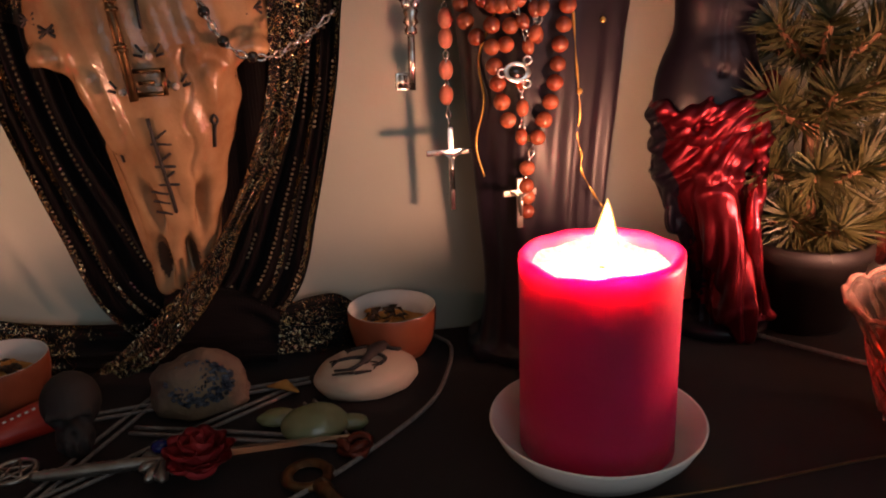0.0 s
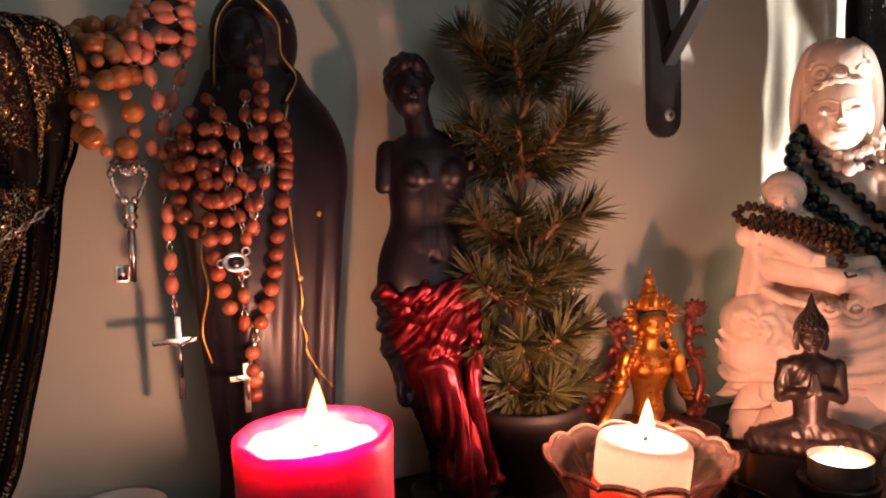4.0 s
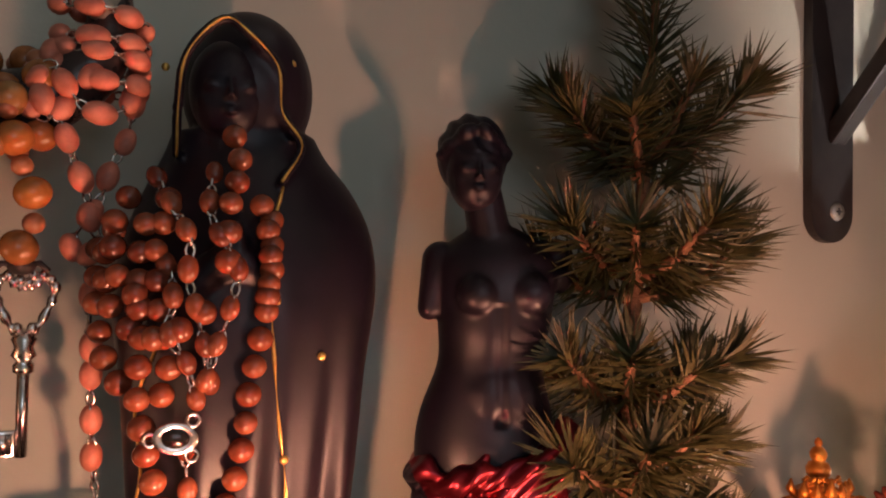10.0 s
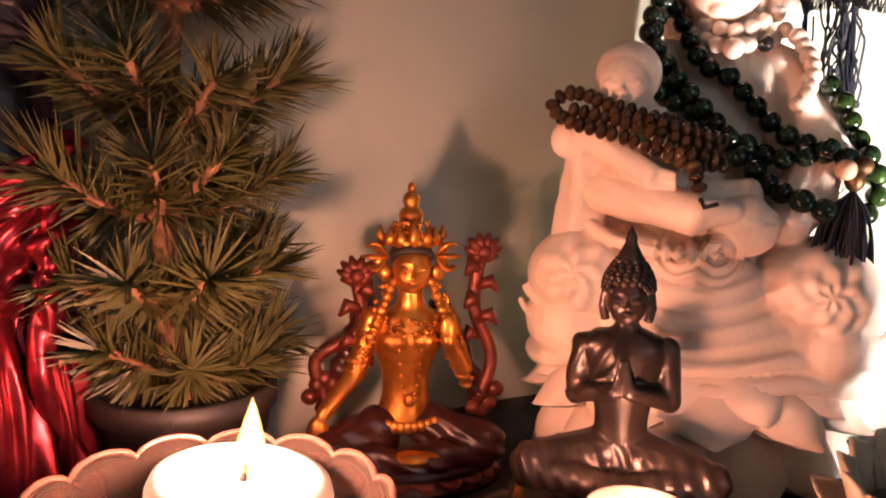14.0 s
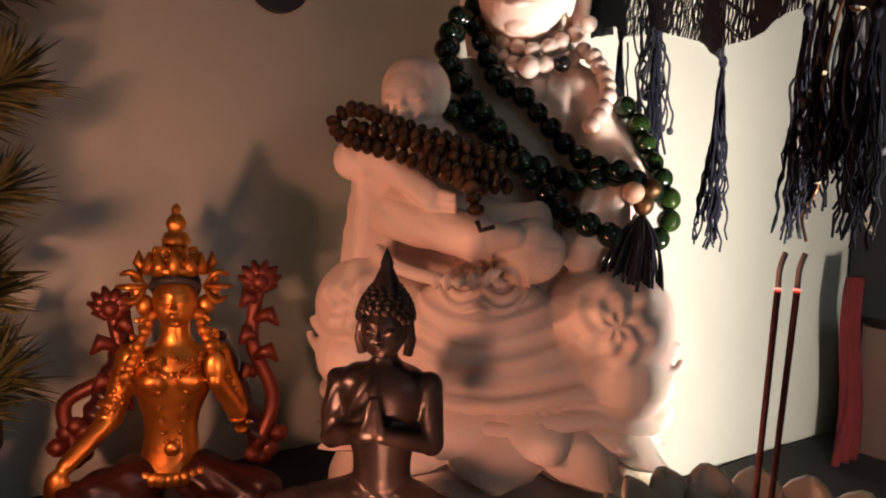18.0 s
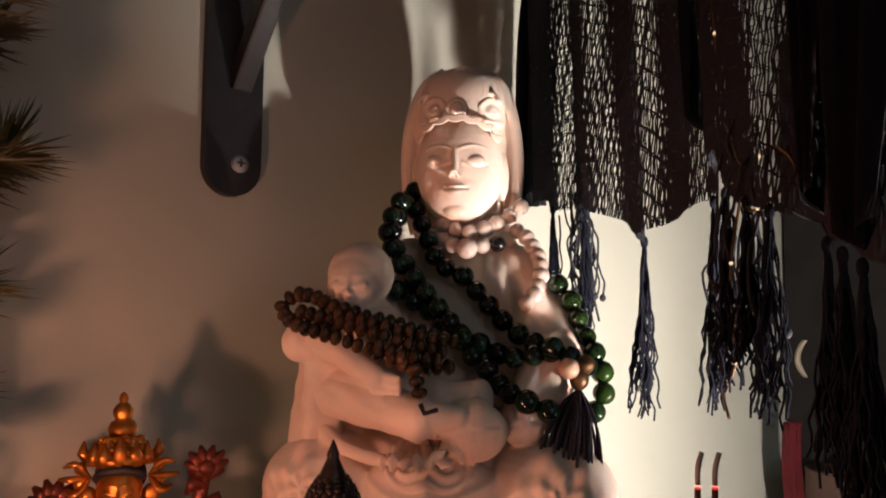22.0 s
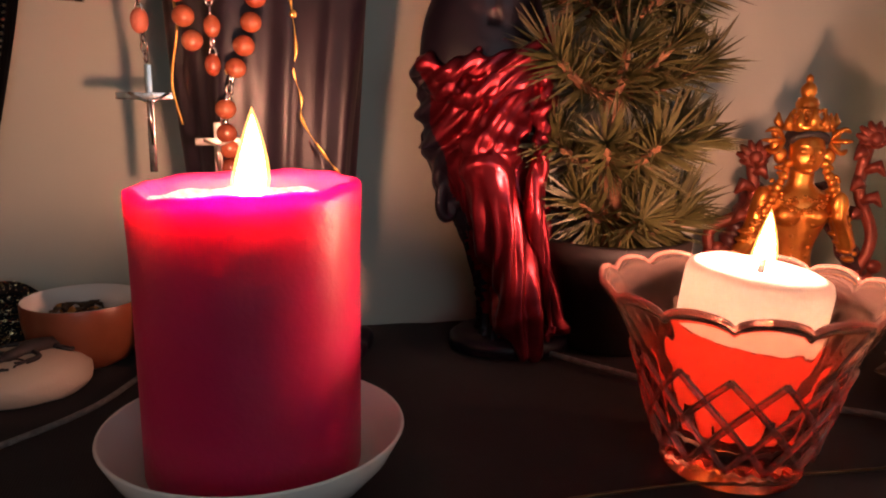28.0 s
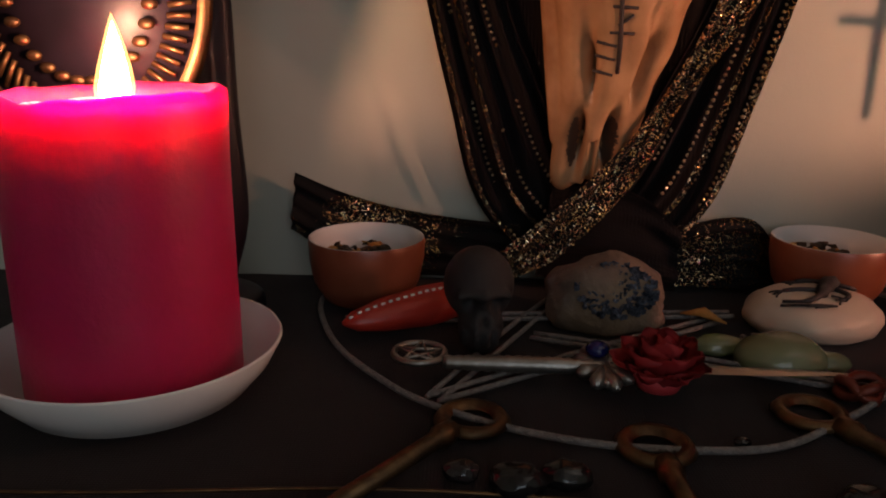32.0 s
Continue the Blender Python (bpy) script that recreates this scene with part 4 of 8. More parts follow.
def ribbed_petal(bm, turn, r0, z0, r1, z1, half, thick=0.05):
    """A broad hanging petal with fine ribs and a rolled lip."""
    m = Matrix.Rotation(turn, 4, "Z")
    nu, nv = 18, 9
    rows = []
    for side in (0, 1):
        grid = []
        for j in range(nv + 1):
            t = j / nv
            w = half * math.sqrt(max(0.02, 1 - max(0.0, (t - 0.45) / 0.56) ** 2.4))
            row = []
            for i in range(nu + 1):
                s = 2 * i / nu - 1
                bulge = 0.09 * math.sin(math.pi * min(1, t * 1.05)) * (1 - s * s)
                lip = 0.035 * max(0.0, (t - 0.8) / 0.2)
                rib = 0.006 * math.cos(s * 9 * math.pi) * (1 - t * 0.5)
                r = r0 + (r1 - r0) * t ** 1.3 + bulge + lip + rib - 0.5 * half * s * s * 0.6
                row.append(bm.verts.new(m @ Vector((r - side * thick, w * s, z0 + (z1 - z0) * t - side * thick * 0.2))))
            grid.append(row)
        for j in range(nv):
            for i in range(nu):
                q = (grid[j][i], grid[j][i + 1], grid[j + 1][i + 1], grid[j + 1][i])
                bm.faces.new(q if side else q[::-1])
        rows.append(grid)
    a, b = rows
    for i in range(nu):
        bm.faces.new((a[nv][i], a[nv][i + 1], b[nv][i + 1], b[nv][i]))
    for j in range(nv):
        bm.faces.new((a[j][0], a[j + 1][0], b[j + 1][0], b[j][0]))
        bm.faces.new((a[j][nu], b[j][nu], b[j + 1][nu], a[j + 1][nu]))


def mother_and_child():
    """The large cream seated figure that holds a child, on a lotus."""
    b = bmesh.new()
    # seat, knees and lap
    loft(b, dense([(0.55, 0, 0.05, 0.72, 0.50), (0.75, 0, 0.05, 0.80, 0.55), (0.95, 0, 0.05, 0.78, 0.50), (1.15, 0, 0.12, 0.62, 0.42), (1.4, 0, 0.22, 0.50, 0.34), (1.7, 0.02, 0.34, 0.46, 0.32), (2.0, 0.05, 0.42, 0.45, 0.30), (2.2, 0.06, 0.47, 0.36, 0.26), (2.34, 0.07, 0.50, 0.25, 0.20), (2.5, 0.07, 0.50, 0.16, 0.16)], 4), 56)
    for s in (-1, 1):
        add_ball(b, (s * 0.55, -0.12, 1.05), (0.34, 0.36, 0.27), 24, 18)
        add_ball(b, (s * 0.60, -0.05, 0.80), (0.30, 0.40, 0.25), 24, 18)
    add_ball(b, (0.0, -0.22, 0.86), (0.50, 0.30, 0.22), 24, 16)
    # Unseen back made deeper to keep lamp light off the wall.
    loft(b, dense([(0.55, 0, 0.32, 0.62, 0.40), (1.1, 0.02, 0.38, 0.52, 0.36), (1.7, 0.05, 0.46, 0.44, 0.32), (2.2, 0.06, 0.54, 0.34, 0.27), (2.5, 0.06, 0.58, 0.22, 0.20)], 3), 40)
    # arms: the one that cradles the child, the other by her side
    ball_to(b, (-0.24, 0.38, 2.2), (-0.48, 0.05, 1.62), 0.15, 0.18)
    ball_to(b, (-0.48, 0.02, 1.62), (0.02, -0.25, 1.46), 0.18, 0.14)
    ball_to(b, (0.02, -0.25, 1.46), (0.20, -0.22, 1.50), 0.13, 0.10)
    ball_to(b, (0.36, 0.42, 2.17), (0.58, 0.16, 1.68), 0.15, 0.18)
    ball_to(b, (0.60, 0.12, 1.68), (0.42, -0.18, 1.40), 0.17, 0.12)
    # sleeve that hangs from the cradling arm
    loft(b, dense([(0.95, -0.62, 0.08, 0.16, 0.16), (1.2, -0.58, 0.06, 0.19, 0.18), (1.45, -0.52, 0.06, 0.20, 0.18), (1.65, -0.48, 0.06, 0.15, 0.15)], 3), 24)

    # nested folds over the lap, the hem below the knees and the border of each knee
    add_ball(b, (0.0, -0.30, 1.02), (0.36, 0.20, 0.26), 24, 16)
    for z0, r in ((0.72, 0.045), (0.60, 0.05)):
        add_tube(b, [(0.86 * math.cos(a), 0.02 + 0.52 * math.sin(a), z0 + 0.035 * math.sin(5 * a)) for a in [math.pi + math.pi * i / 24 for i in range(25)]], r, 8)
    for s in (-1, 1):
        add_tube(b, [(s * 0.55 + 0.33 * math.cos(a), -0.22 - 0.16 * math.sin(a) ** 2, 0.98 + 0.10 * math.sin(a)) for a in [math.pi + math.pi * i / 16 for i in range(17)]], 0.026, 8)
        add_tube(b, [(s * 0.57 + 0.34 * math.cos(a), -0.20 - 0.18 * math.sin(a) ** 2, 0.90 + 0.12 * math.sin(a)) for a in [math.pi + math.pi * i / 16 for i in range(17)]], 0.020, 8)
    for i in range(4):
        add_tube(b, [(0.02 + 0.02 * i, -0.36, 1.50 - 0.035 * i), (0.16, -0.40, 1.46 - 0.035 * i), (0.27, -0.36, 1.44 - 0.03 * i)], [0.03, 0.027, 0.016], 8)
    ball_to(b, (-0.52, -0.20, 1.52), (-0.04, -0.46, 1.44), 0.13, 0.105)
    ball_to(b, (-0.04, -0.46, 1.44), (0.14, -0.46, 1.45), 0.09, 0.055)
    add_ball(b, (0.20, -0.38, 1.38), (0.17, 0.10, 0.15), 18, 14)
    add_tube(b, curve_pts([(-0.60, -0.20, 1.36), (-0.40, -0.38, 1.27), (-0.12, -0.50, 1.24), (0.10, -0.50, 1.27)], 5), 0.034, 8)

    def robe(co, no):
        x, y, z = co.T
        front = (y < 0.25)
        bow = np.hypot(x * 0.95, (z - 1.42) * 1.15)
        ridge = np.abs(np.sin(bow * 30 + 0.25 * np.sin(x * 9)))
        lap = 0.026 * (0.6 - ridge) * np.clip((0.50 - np.abs(x)) * 6, 0, 1) * np.clip((z - 0.66) * 10, 0, 1) * np.clip((1.20 - z) * 12, 0, 1) * (y < 0.0)
        low = 0.004 * np.sin((z + 0.12 * np.abs(x) + 0.06 * np.sin(x * 9)) * 52) * (z < 0.72) * front
        arm = 0.004 * np.sin((x * 0.7 + z) * 46) * (z > 1.3) * (z < 2.3) * (x < -0.2)
        side = 0.010 * np.sin((x * 1.0 - z * 0.12) * 34) * (z > 1.4) * (z < 2.35) * (x > 0.2)
        flower = 0.0 * x
        for cx, cz in ((-0.60, 1.10), (0.60, 1.08)):
            r = np.hypot(x - cx, z - cz)
            t = np.arctan2(z - cz, x - cx)
            flower += 0.0150 * np.cos(6 * t + r * 9) * np.sin(np.clip(r / 0.21, 0, 1) * 3 * math.pi) * (r < 0.21) * front
        curl = 0.016 * np.sin(np.hypot(np.abs(x) - 0.09, z - 1.24) * 120) * (np.hypot(np.abs(x) - 0.08, z - 1.22) < 0.13) * front
        return lap + low + arm + side + flower + curl

    body = fuse(b, 0.0115, 2, robe)
    # head with hood and diadem
    h = bmesh.new()
    hc = Vector((0.07, 0.46, 2.74))
    face(h, (hc.x, hc.y - 0.10, hc.z), 0.235, 0.315, 0.22)
    # veil that falls behind the head, open in front
    loft(h, dense([(2.28, 0.07, 0.66, 0.27, 0.13), (2.5, 0.07, 0.64, 0.31, 0.19), (2.75, 0.07, 0.62, 0.325, 0.25), (2.95, 0.07, 0.60, 0.32, 0.27), (3.12, 0.07, 0.60, 0.27, 0.24), (3.26, 0.07, 0.60, 0.17, 0.17), (3.33, 0.07, 0.60, 0.07, 0.09)], 4), 40)
    for s in (-1, 1):
        add_tube(h, curve_pts([(hc.x + s * 0.10, hc.y + 0.04, 3.31), (hc.x + s * 0.21, hc.y, 3.21), (hc.x + s * 0.275, hc.y - 0.02, 3.02), (hc.x + s * 0.30, hc.y, 2.80), (hc.x + s * 0.285, hc.y + 0.02, 2.58), (hc.x + s * 0.25, hc.y + 0.04, 2.40)], 5), 0.045, 10)
        add_ball(h, (hc.x + s * 0.232, hc.y - 0.08, 2.70), (0.035, 0.05, 0.13), 12, 10)
    # waved hair along the brow
    for i in range(-3, 4):
        t = i / 3 * 1.10
        for k in range(4):
            r = 0.052 - 0.012 * k
            arc = []
            for q in range(9):
                f = math.pi * (q / 8 - 0.5)
                tt = t + r / 0.235 * math.sin(f)
                arc.append((hc.x + 0.238 * math.sin(tt), hc.y - 0.095 - 0.215 * math.cos(tt), 2.985 - 0.085 * (i / 3) ** 2 - r * 0.75 * math.cos(f) + 0.01))
            add_tube(h, arc, 0.0075, 6)
    # pointed diadem with a round jewel and leaf-shaped panels
    loft(h, dense([(2.98, 0.07, 0.42, 0.235, 0.20), (3.08, 0.07, 0.43, 0.24, 0.20), (3.18, 0.07, 0.45, 0.225, 0.19), (3.27, 0.07, 0.48, 0.18, 0.16), (3.32, 0.07, 0.52, 0.12, 0.11), (3.35, 0.07, 0.54, 0.03, 0.04)], 4), 40)
    add_lathe(h, [(0.0, 0.05), (0.03, 0.045), (0.036, 0.03), (0.055, 0.034), (0.062, 0.02), (0.062, 0.0), (0.0, -0.02)], 20, pose(hc.x, hc.y - 0.215, 3.035, 80))
    for w, r in ((0.115, 0.018), (0.065, 0.014)):
        add_tube(h, curve_pts([(hc.x - w, hc.y - 0.20, 3.05), (hc.x - w * 0.75, hc.y - 0.175, 3.13), (hc.x, hc.y - 0.10, 3.13 + w * 1.5), (hc.x + w * 0.75, hc.y - 0.175, 3.13), (hc.x + w, hc.y - 0.20, 3.05)], 5), r, 7)
    for s in (-1, 1):
        swirl = [(hc.x + s * (0.165 + 0.055 * (1 - i / 22) * math.cos(i * 0.6)), hc.y - 0.155 + 0.05 * i / 22, 3.09 + 0.06 * (1 - i / 22) * math.sin(i * 0.6)) for i in range(20)]
        add_tube(h, swirl, 0.013, 6)

    def crown(co, no):
        x, y, z = co.T
        r = np.hypot(np.abs(x - 0.07) - 0.17, z - 3.06)
        cut = 0.0 * x
        for k in (-1, 1):
            u = (k * (x - hc.x) / 0.235 - 0.16) / 0.50
            line = hc.z + 0.315 * (0.0 - 0.06 * np.sin(np.pi * np.clip(u, 0, 1)))
            cut -= 0.007 * np.exp(-(((z - line + 0.004) / 0.009) ** 2)) * (u > 0) * (u < 1) * (y < 0.40)
        u = (x - hc.x) / 0.05
        cut -= 0.010 * np.exp(-(((z - hc.z + 0.142) / 0.006) ** 2)) * (np.abs(u) < 1) * (y < 0.33)
        return cut + 0.010 * np.sin(r * 110) * (r < 0.09) * (y < 0.40) * 0.6

    for v in h.verts:
        v.co = hc + (v.co - hc) * 1.06 - Vector((0.03, 0, 0))
    head = fuse(h, 0.0060, 2, crown)
    # the child
    c = bmesh.new()
    face(c, (-0.41, -0.06, 2.10), 0.145, 0.17, 0.15)
    add_ball(c, (-0.40, 0.0, 2.16), (0.17, 0.17, 0.17), 20, 16)
    ball_to(c, (-0.38, -0.02, 1.90), (-0.22, -0.10, 1.62), 0.18, 0.17)
    ball_to(c, (-0.52, -0.06, 1.84), (-0.63, -0.10, 1.76), 0.10, 0.10)
    add_ball(c, (-0.67, -0.12, 1.77), (0.10, 0.09, 0.10), 14, 10)
    ball_to(c, (-0.56, -0.14, 1.80), (-0.25, -0.28, 1.62), 0.09, 0.06)
    for i in range(3):
        add_tube(c, [(-0.27, -0.29, 1.63 - 0.03 * i), (-0.12, -0.31, 1.62 - 0.035 * i)], [0.028, 0.018], 7)
    ball_to(c, (-0.22, -0.12, 1.55), (-0.60, 0.0, 1.55), 0.15, 0.12)
    # robe that falls from the small arm, and its cuff
    loft(c, dense([(1.02, -0.66, 0.05, 0.10, 0.10), (1.25, -0.63, 0.02, 0.13, 0.12), (1.5, -0.58, -0.02, 0.14, 0.13), (1.72, -0.57, -0.06, 0.11, 0.11)], 4), 24, lambda a, z: 1 + 0.09 * math.sin(5 * a + z * 3))
    add_lathe(c, [(0.085, -0.03), (0.11, 0.0), (0.085, 0.03)], 16, aim((-0.62, -0.11, 1.765), (-1, -0.4, 0.1)), None, 0, True)
    for v in c.verts:
        v.co.y -= 0.16
        v.co.z -= 0.05 * (v.co.z > 1.95)
    child = fuse(c, 0.0105, 2, lambda co, no: 0.003 * np.sin((co[:, 0] + co[:, 2]) * 40) * (co[:, 2] < 1.86) * (co[:, 0] > -0.75))
    # lotus seat
    lo = bmesh.new()
    loft(lo, dense([(0.0, 0, 0.05, 0.60, 0.46), (0.12, 0, 0.05, 0.62, 0.48), (0.3, 0, 0.05, 0.66, 0.5), (0.6, 0, 0.05, 0.72, 0.5)], 3), 48)
    core = fuse(lo, 0.02, 1, lambda co, no: 0.012 * np.sin(co[:, 2] * 40))
    pe = bmesh.new()
    for n, r0, z0, r1, z1, half, ph in ((11, 0.60, 0.70, 0.83, 0.47, 0.20, 0.0), (11, 0.58, 0.66, 0.90, 0.36, 0.25, 0.5), (11, 0.64, 0.42, 0.84, 0.05, 0.26, 0.0)):
        for k in range(n):
            ribbed_petal(pe, 2 * math.pi * (k + ph) / n, r0, z0, r1, z1, half)
    for v in pe.verts:
        v.co.y *= 0.76
    statue("mother_and_child_statue", [(body, 0), (head, 0), (child, 0), (core, 0), (pe, 0)], [M["plaster"]], "large cream plaster statue of a seated hooded figure holding a child", pose(QX, QY, 0, 0, 0, TURN))


QX, QY, TURN = 4.40, -1.32, -47.0


def gold_deity():
    b = bmesh.new()
    loft(b, dense([(0.26, 0.0, 0.0, 0.17, 0.13), (0.42, 0.0, 0.0, 0.125, 0.10), (0.55, 0.0, 0.0, 0.13, 0.10), (0.72, 0.01, 0.0, 0.19, 0.12), (0.83, 0.02, 0.0, 0.19, 0.10), (0.90, 0.02, 0.0, 0.08, 0.07), (1.0, 0.02, -0.01, 0.07, 0.06)], 4), 32)
    for s in (-1, 1):
        add_ball(b, (0.01 + s * 0.08, -0.10, 0.73), (0.07, 0.05, 0.06), 12, 8)
    ball_to(b, (-0.18, 0.0, 0.83), (-0.26, -0.03, 0.55), 0.062, 0.055)
    ball_to(b, (-0.26, -0.03, 0.55), (-0.43, -0.16, 0.38), 0.05, 0.04)
    add_ball(b, (-0.46, -0.19, 0.28), (0.06, 0.04, 0.10), 12, 8)
    ball_to(b, (0.21, 0.0, 0.83), (0.30, -0.03, 0.56), 0.062, 0.055)
    ball_to(b, (0.30, -0.05, 0.56), (0.20, -0.14, 0.74), 0.045, 0.04)
    add_ball(b, (0.20, -0.15, 0.80), (0.05, 0.03, 0.08), 10, 8)
    body = fuse(b, 0.009, 3)
    h = bmesh.new()
    face(h, (0.02, -0.045, 1.10), 0.100, 0.135, 0.096)
    head = fuse(h, 0.005, 2)
    hair = bmesh.new()
    add_ball(hair, (0.02, 0.01, 1.155), (0.114, 0.112, 0.108), 16, 12)
    arc = [(0.02 + 0.098 * math.sin(t), -0.055 - 0.075 * math.cos(t), 1.155 + 0.05 * math.cos(t)) for t in [-1.5 + 0.25 * i for i in range(13)]]
    add_tube(hair, arc, 0.020, 8)
    o = bmesh.new()
    # diadem, topknot, earrings and garlands
    ring = [(0.02 + 0.115 * math.sin(a), 0.0 - 0.115 * math.cos(a), 1.238) for a in [2 * math.pi * i / 24 for i in range(25)]]
    add_tube(o, ring, 0.022, 6)
    for s in (-1, 1):
        for dz, dx in ((0.05, 0.10), (-0.05, 0.09), (0.0, 0.12)):
            add_tube(o, curve_pts([(0.02 + s * 0.125, -0.03, 1.16), (0.02 + s * (0.125 + dx * 0.6), -0.05, 1.16 + dz * 1.3), (0.02 + s * (0.135 + dx), -0.03, 1.16 + dz)], 4), [0.012 + 0.020 * math.sin(math.pi * i / 8) for i in range(9)], 8, 0, True, 0.5)
    for k in range(5):
        a = -1.15 + 0.575 * k
        x, y = 0.02 + 0.12 * math.sin(a), -0.105 * math.cos(a)
        hgt = 0.13 if k == 2 else 0.10
        add_tube(o, [(x, y, 1.22), (x * 1.02, y * 1.1, 1.22 + hgt * 0.5), (x * 1.03, y * 1.12, 1.22 + hgt)], [0.036, 0.028, 0.004], 8)
        add_ball(o, (x, y - 0.02, 1.26), 0.016, 8, 6)
    add_lathe(o, [(0.075, 1.24), (0.055, 1.29), (0.050, 1.32), (0.062, 1.34), (0.066, 1.37), (0.052, 1.40), (0.034, 1.41), (0.044, 1.43), (0.046, 1.455), (0.030, 1.48), (0.016, 1.49), (0.022, 1.505), (0.018, 1.525), (0.0, 1.54)], 16, pose(0.02, 0.02, 0))
    for s in (-1, 1):
        add_ball(o, (0.02 + s * 0.135, -0.02, 1.07), (0.04, 0.03, 0.05), 12, 8)
        add_ball(o, (0.02 + s * 0.165, -0.01, 1.13), (0.035, 0.03, 0.04), 10, 8)
        add_ball(o, (0.02 + s * 0.17, -0.01, 1.20), (0.028, 0.025, 0.03), 10, 8)
        add_tube(o, [(0.02 + s * 0.13, 0, 1.22), (0.02 + s * 0.165, 0.0, 1.27), (0.02 + s * 0.16, 0, 1.32)], [0.024, 0.026, 0.005], 7)
        for i in range(9):
            t = i / 8
            add_ball(o, (0.02 + s * (0.10 + 0.11 * t), -0.06 - 0.03 * math.sin(3 * t), 1.03 - 0.28 * t), 0.030 - 0.006 * (i % 2), 8, 6)
        for i in range(4):
            add_ball(o, (-0.02 + s * (0.26 + 0.02 * i) + 0.02, -0.03, 0.62 - 0.05 * i), (0.065 - 0.01 * i, 0.06, 0.02), 10, 6)
    for i in range(15):
        a = math.pi * i / 14
        add_ball(o, (0.01 + 0.13 * math.cos(a), -0.115, 0.86 - 0.11 * math.sin(a)), 0.014, 7, 5)
        add_ball(o, (0.01 + 0.06 * math.cos(a), -0.125, 0.76 - 0.34 * math.sin(a)), 0.012, 7, 5)
    add_ball(o, (0.01, -0.13, 0.42), (0.035, 0.02, 0.035), 10, 8)
    for i in range(9):
        add_ball(o, (-0.14 + 0.035 * i, -0.14 - 0.02 * math.sin(math.pi * i / 8), 0.30 - 0.02 * math.sin(math.pi * i / 8)), (0.03, 0.02, 0.035), 8, 6)
    add_ball(o, (0.02, -0.30, 0.17), (0.14, 0.06, 0.05), 14, 8)
    rng = random.Random(17)
    for i in range(120):
        a, zz = rng.uniform(-1.5, 1.5), rng.uniform(1.235, 1.34)
        rr = 0.125 - 0.25 * (zz - 1.20)
        add_ball(o, (0.02 + rr * math.sin(a), -rr * math.cos(a), zz), rng.uniform(0.008, 0.014), 6, 4)
    for i in range(150):
        s = rng.choice((-1, 1))
        t = rng.random()
        add_ball(o, (0.02 + s * (0.13 + 0.17 * t) + rng.uniform(-0.035, 0.035), -0.05 - 0.03 * math.sin(3 * t), 1.02 - 0.52 * t), rng.uniform(0.010, 0.019), 6, 4)
    for i in range(60):
        a = rng.uniform(0, 6.28)
        rr = rng.uniform(0.06, 0.12)
        add_ball(o, (0.02 + rr * math.sin(a), -0.125 - 0.02 * rng.random(), 0.80 + 0.4 * rr * math.cos(a)), 0.010, 6, 4)
    eyes = bmesh.new()
    for s in (-1, 1):
        add_tube(eyes, [(0.02 + s * 0.014, -0.130, 1.105), (0.02 + s * 0.036, -0.124, 1.099), (0.02 + s * 0.056, -0.108, 1.106)], 0.0045, 5)
        add_tube(eyes, [(0.02 + s * 0.010, -0.130, 1.132), (0.02 + s * 0.036, -0.124, 1.142), (0.02 + s * 0.060, -0.102, 1.132)], 0.0035, 5)
    lips = bmesh.new()
    add_tube(lips, [(0.0, -0.134, 1.043), (0.02, -0.138, 1.041), (0.04, -0.134, 1.043)], [0.003, 0.008, 0.003], 6)
    # the two flowers on stems
    f = bmesh.new()
    for s, x, z in ((1, 0.40, 1.18), (-1, -0.26, 1.06)):
        add_tube(f, curve_pts([(s * 0.40, 0.02, 0.35), (s * 0.47, 0.04, 0.6), (x * 0.92, 0.04, z - 0.30), (x, 0.04, z)], 6), 0.036, 7)
        for k in range(10):
            a = 2 * math.pi * k / 10
            add_tube(f, [(x, 0.02, z), (x + 0.05 * math.cos(a), -0.02, z + 0.045 * math.sin(a)), (x + 0.10 * math.cos(a), 0.0, z + 0.02 + 0.08 * math.sin(a))], [0.024, 0.036, 0.010], 6)
        add_ball(f, (x, -0.03, z), 0.045, 10, 8)
        for i in range(5):
            add_tube(f, [(x - s * 0.02, 0.03, z - 0.1 - 0.09 * i), (x + s * (0.05 if i % 2 else -0.06), 0.0, z - 0.07 - 0.09 * i), (x + s * (0.09 if i % 2 else -0.09), 0.0, z - 0.13 - 0.09 * i)], [0.03, 0.042, 0.01], 6)
    for i in range(26):
        a = i / 25
        x = -0.50 + 1.0 * a
        add_ball(f, (x, -0.02 + 0.1 * abs(x), 0.40 + 0.10 * math.sin(a * 19)), (0.05, 0.04, 0.045), 8, 6) if abs(x) > 0.34 else None
    # crossed legs in a robe, on a lotus cushion
    r = bmesh.new()
    ball_to(r, (-0.14, -0.05, 0.24), (-0.40, -0.20, 0.20), 0.13, 0.11)
    ball_to(r, (0.14, -0.05, 0.24), (0.40, -0.20, 0.20), 0.13, 0.11)
    ball_to(r, (-0.38, -0.22, 0.17), (0.12, -0.30, 0.13), 0.09, 0.07)
    ball_to(r, (0.38, -0.22, 0.17), (-0.12, -0.28, 0.14), 0.09, 0.07)
    ball_to(r, (-0.2, 0.12, 0.85), (-0.42, 0.05, 0.35), 0.07, 0.06)
    ball_to(r, (0.2, 0.12, 0.85), (0.42, 0.05, 0.35), 0.07, 0.06)
    robe = fuse(r, 0.011, 2, lambda co, no: 0.008 * np.sin((co[:, 0] * 0.6 + co[:, 2]) * 60))
    base = bmesh.new()
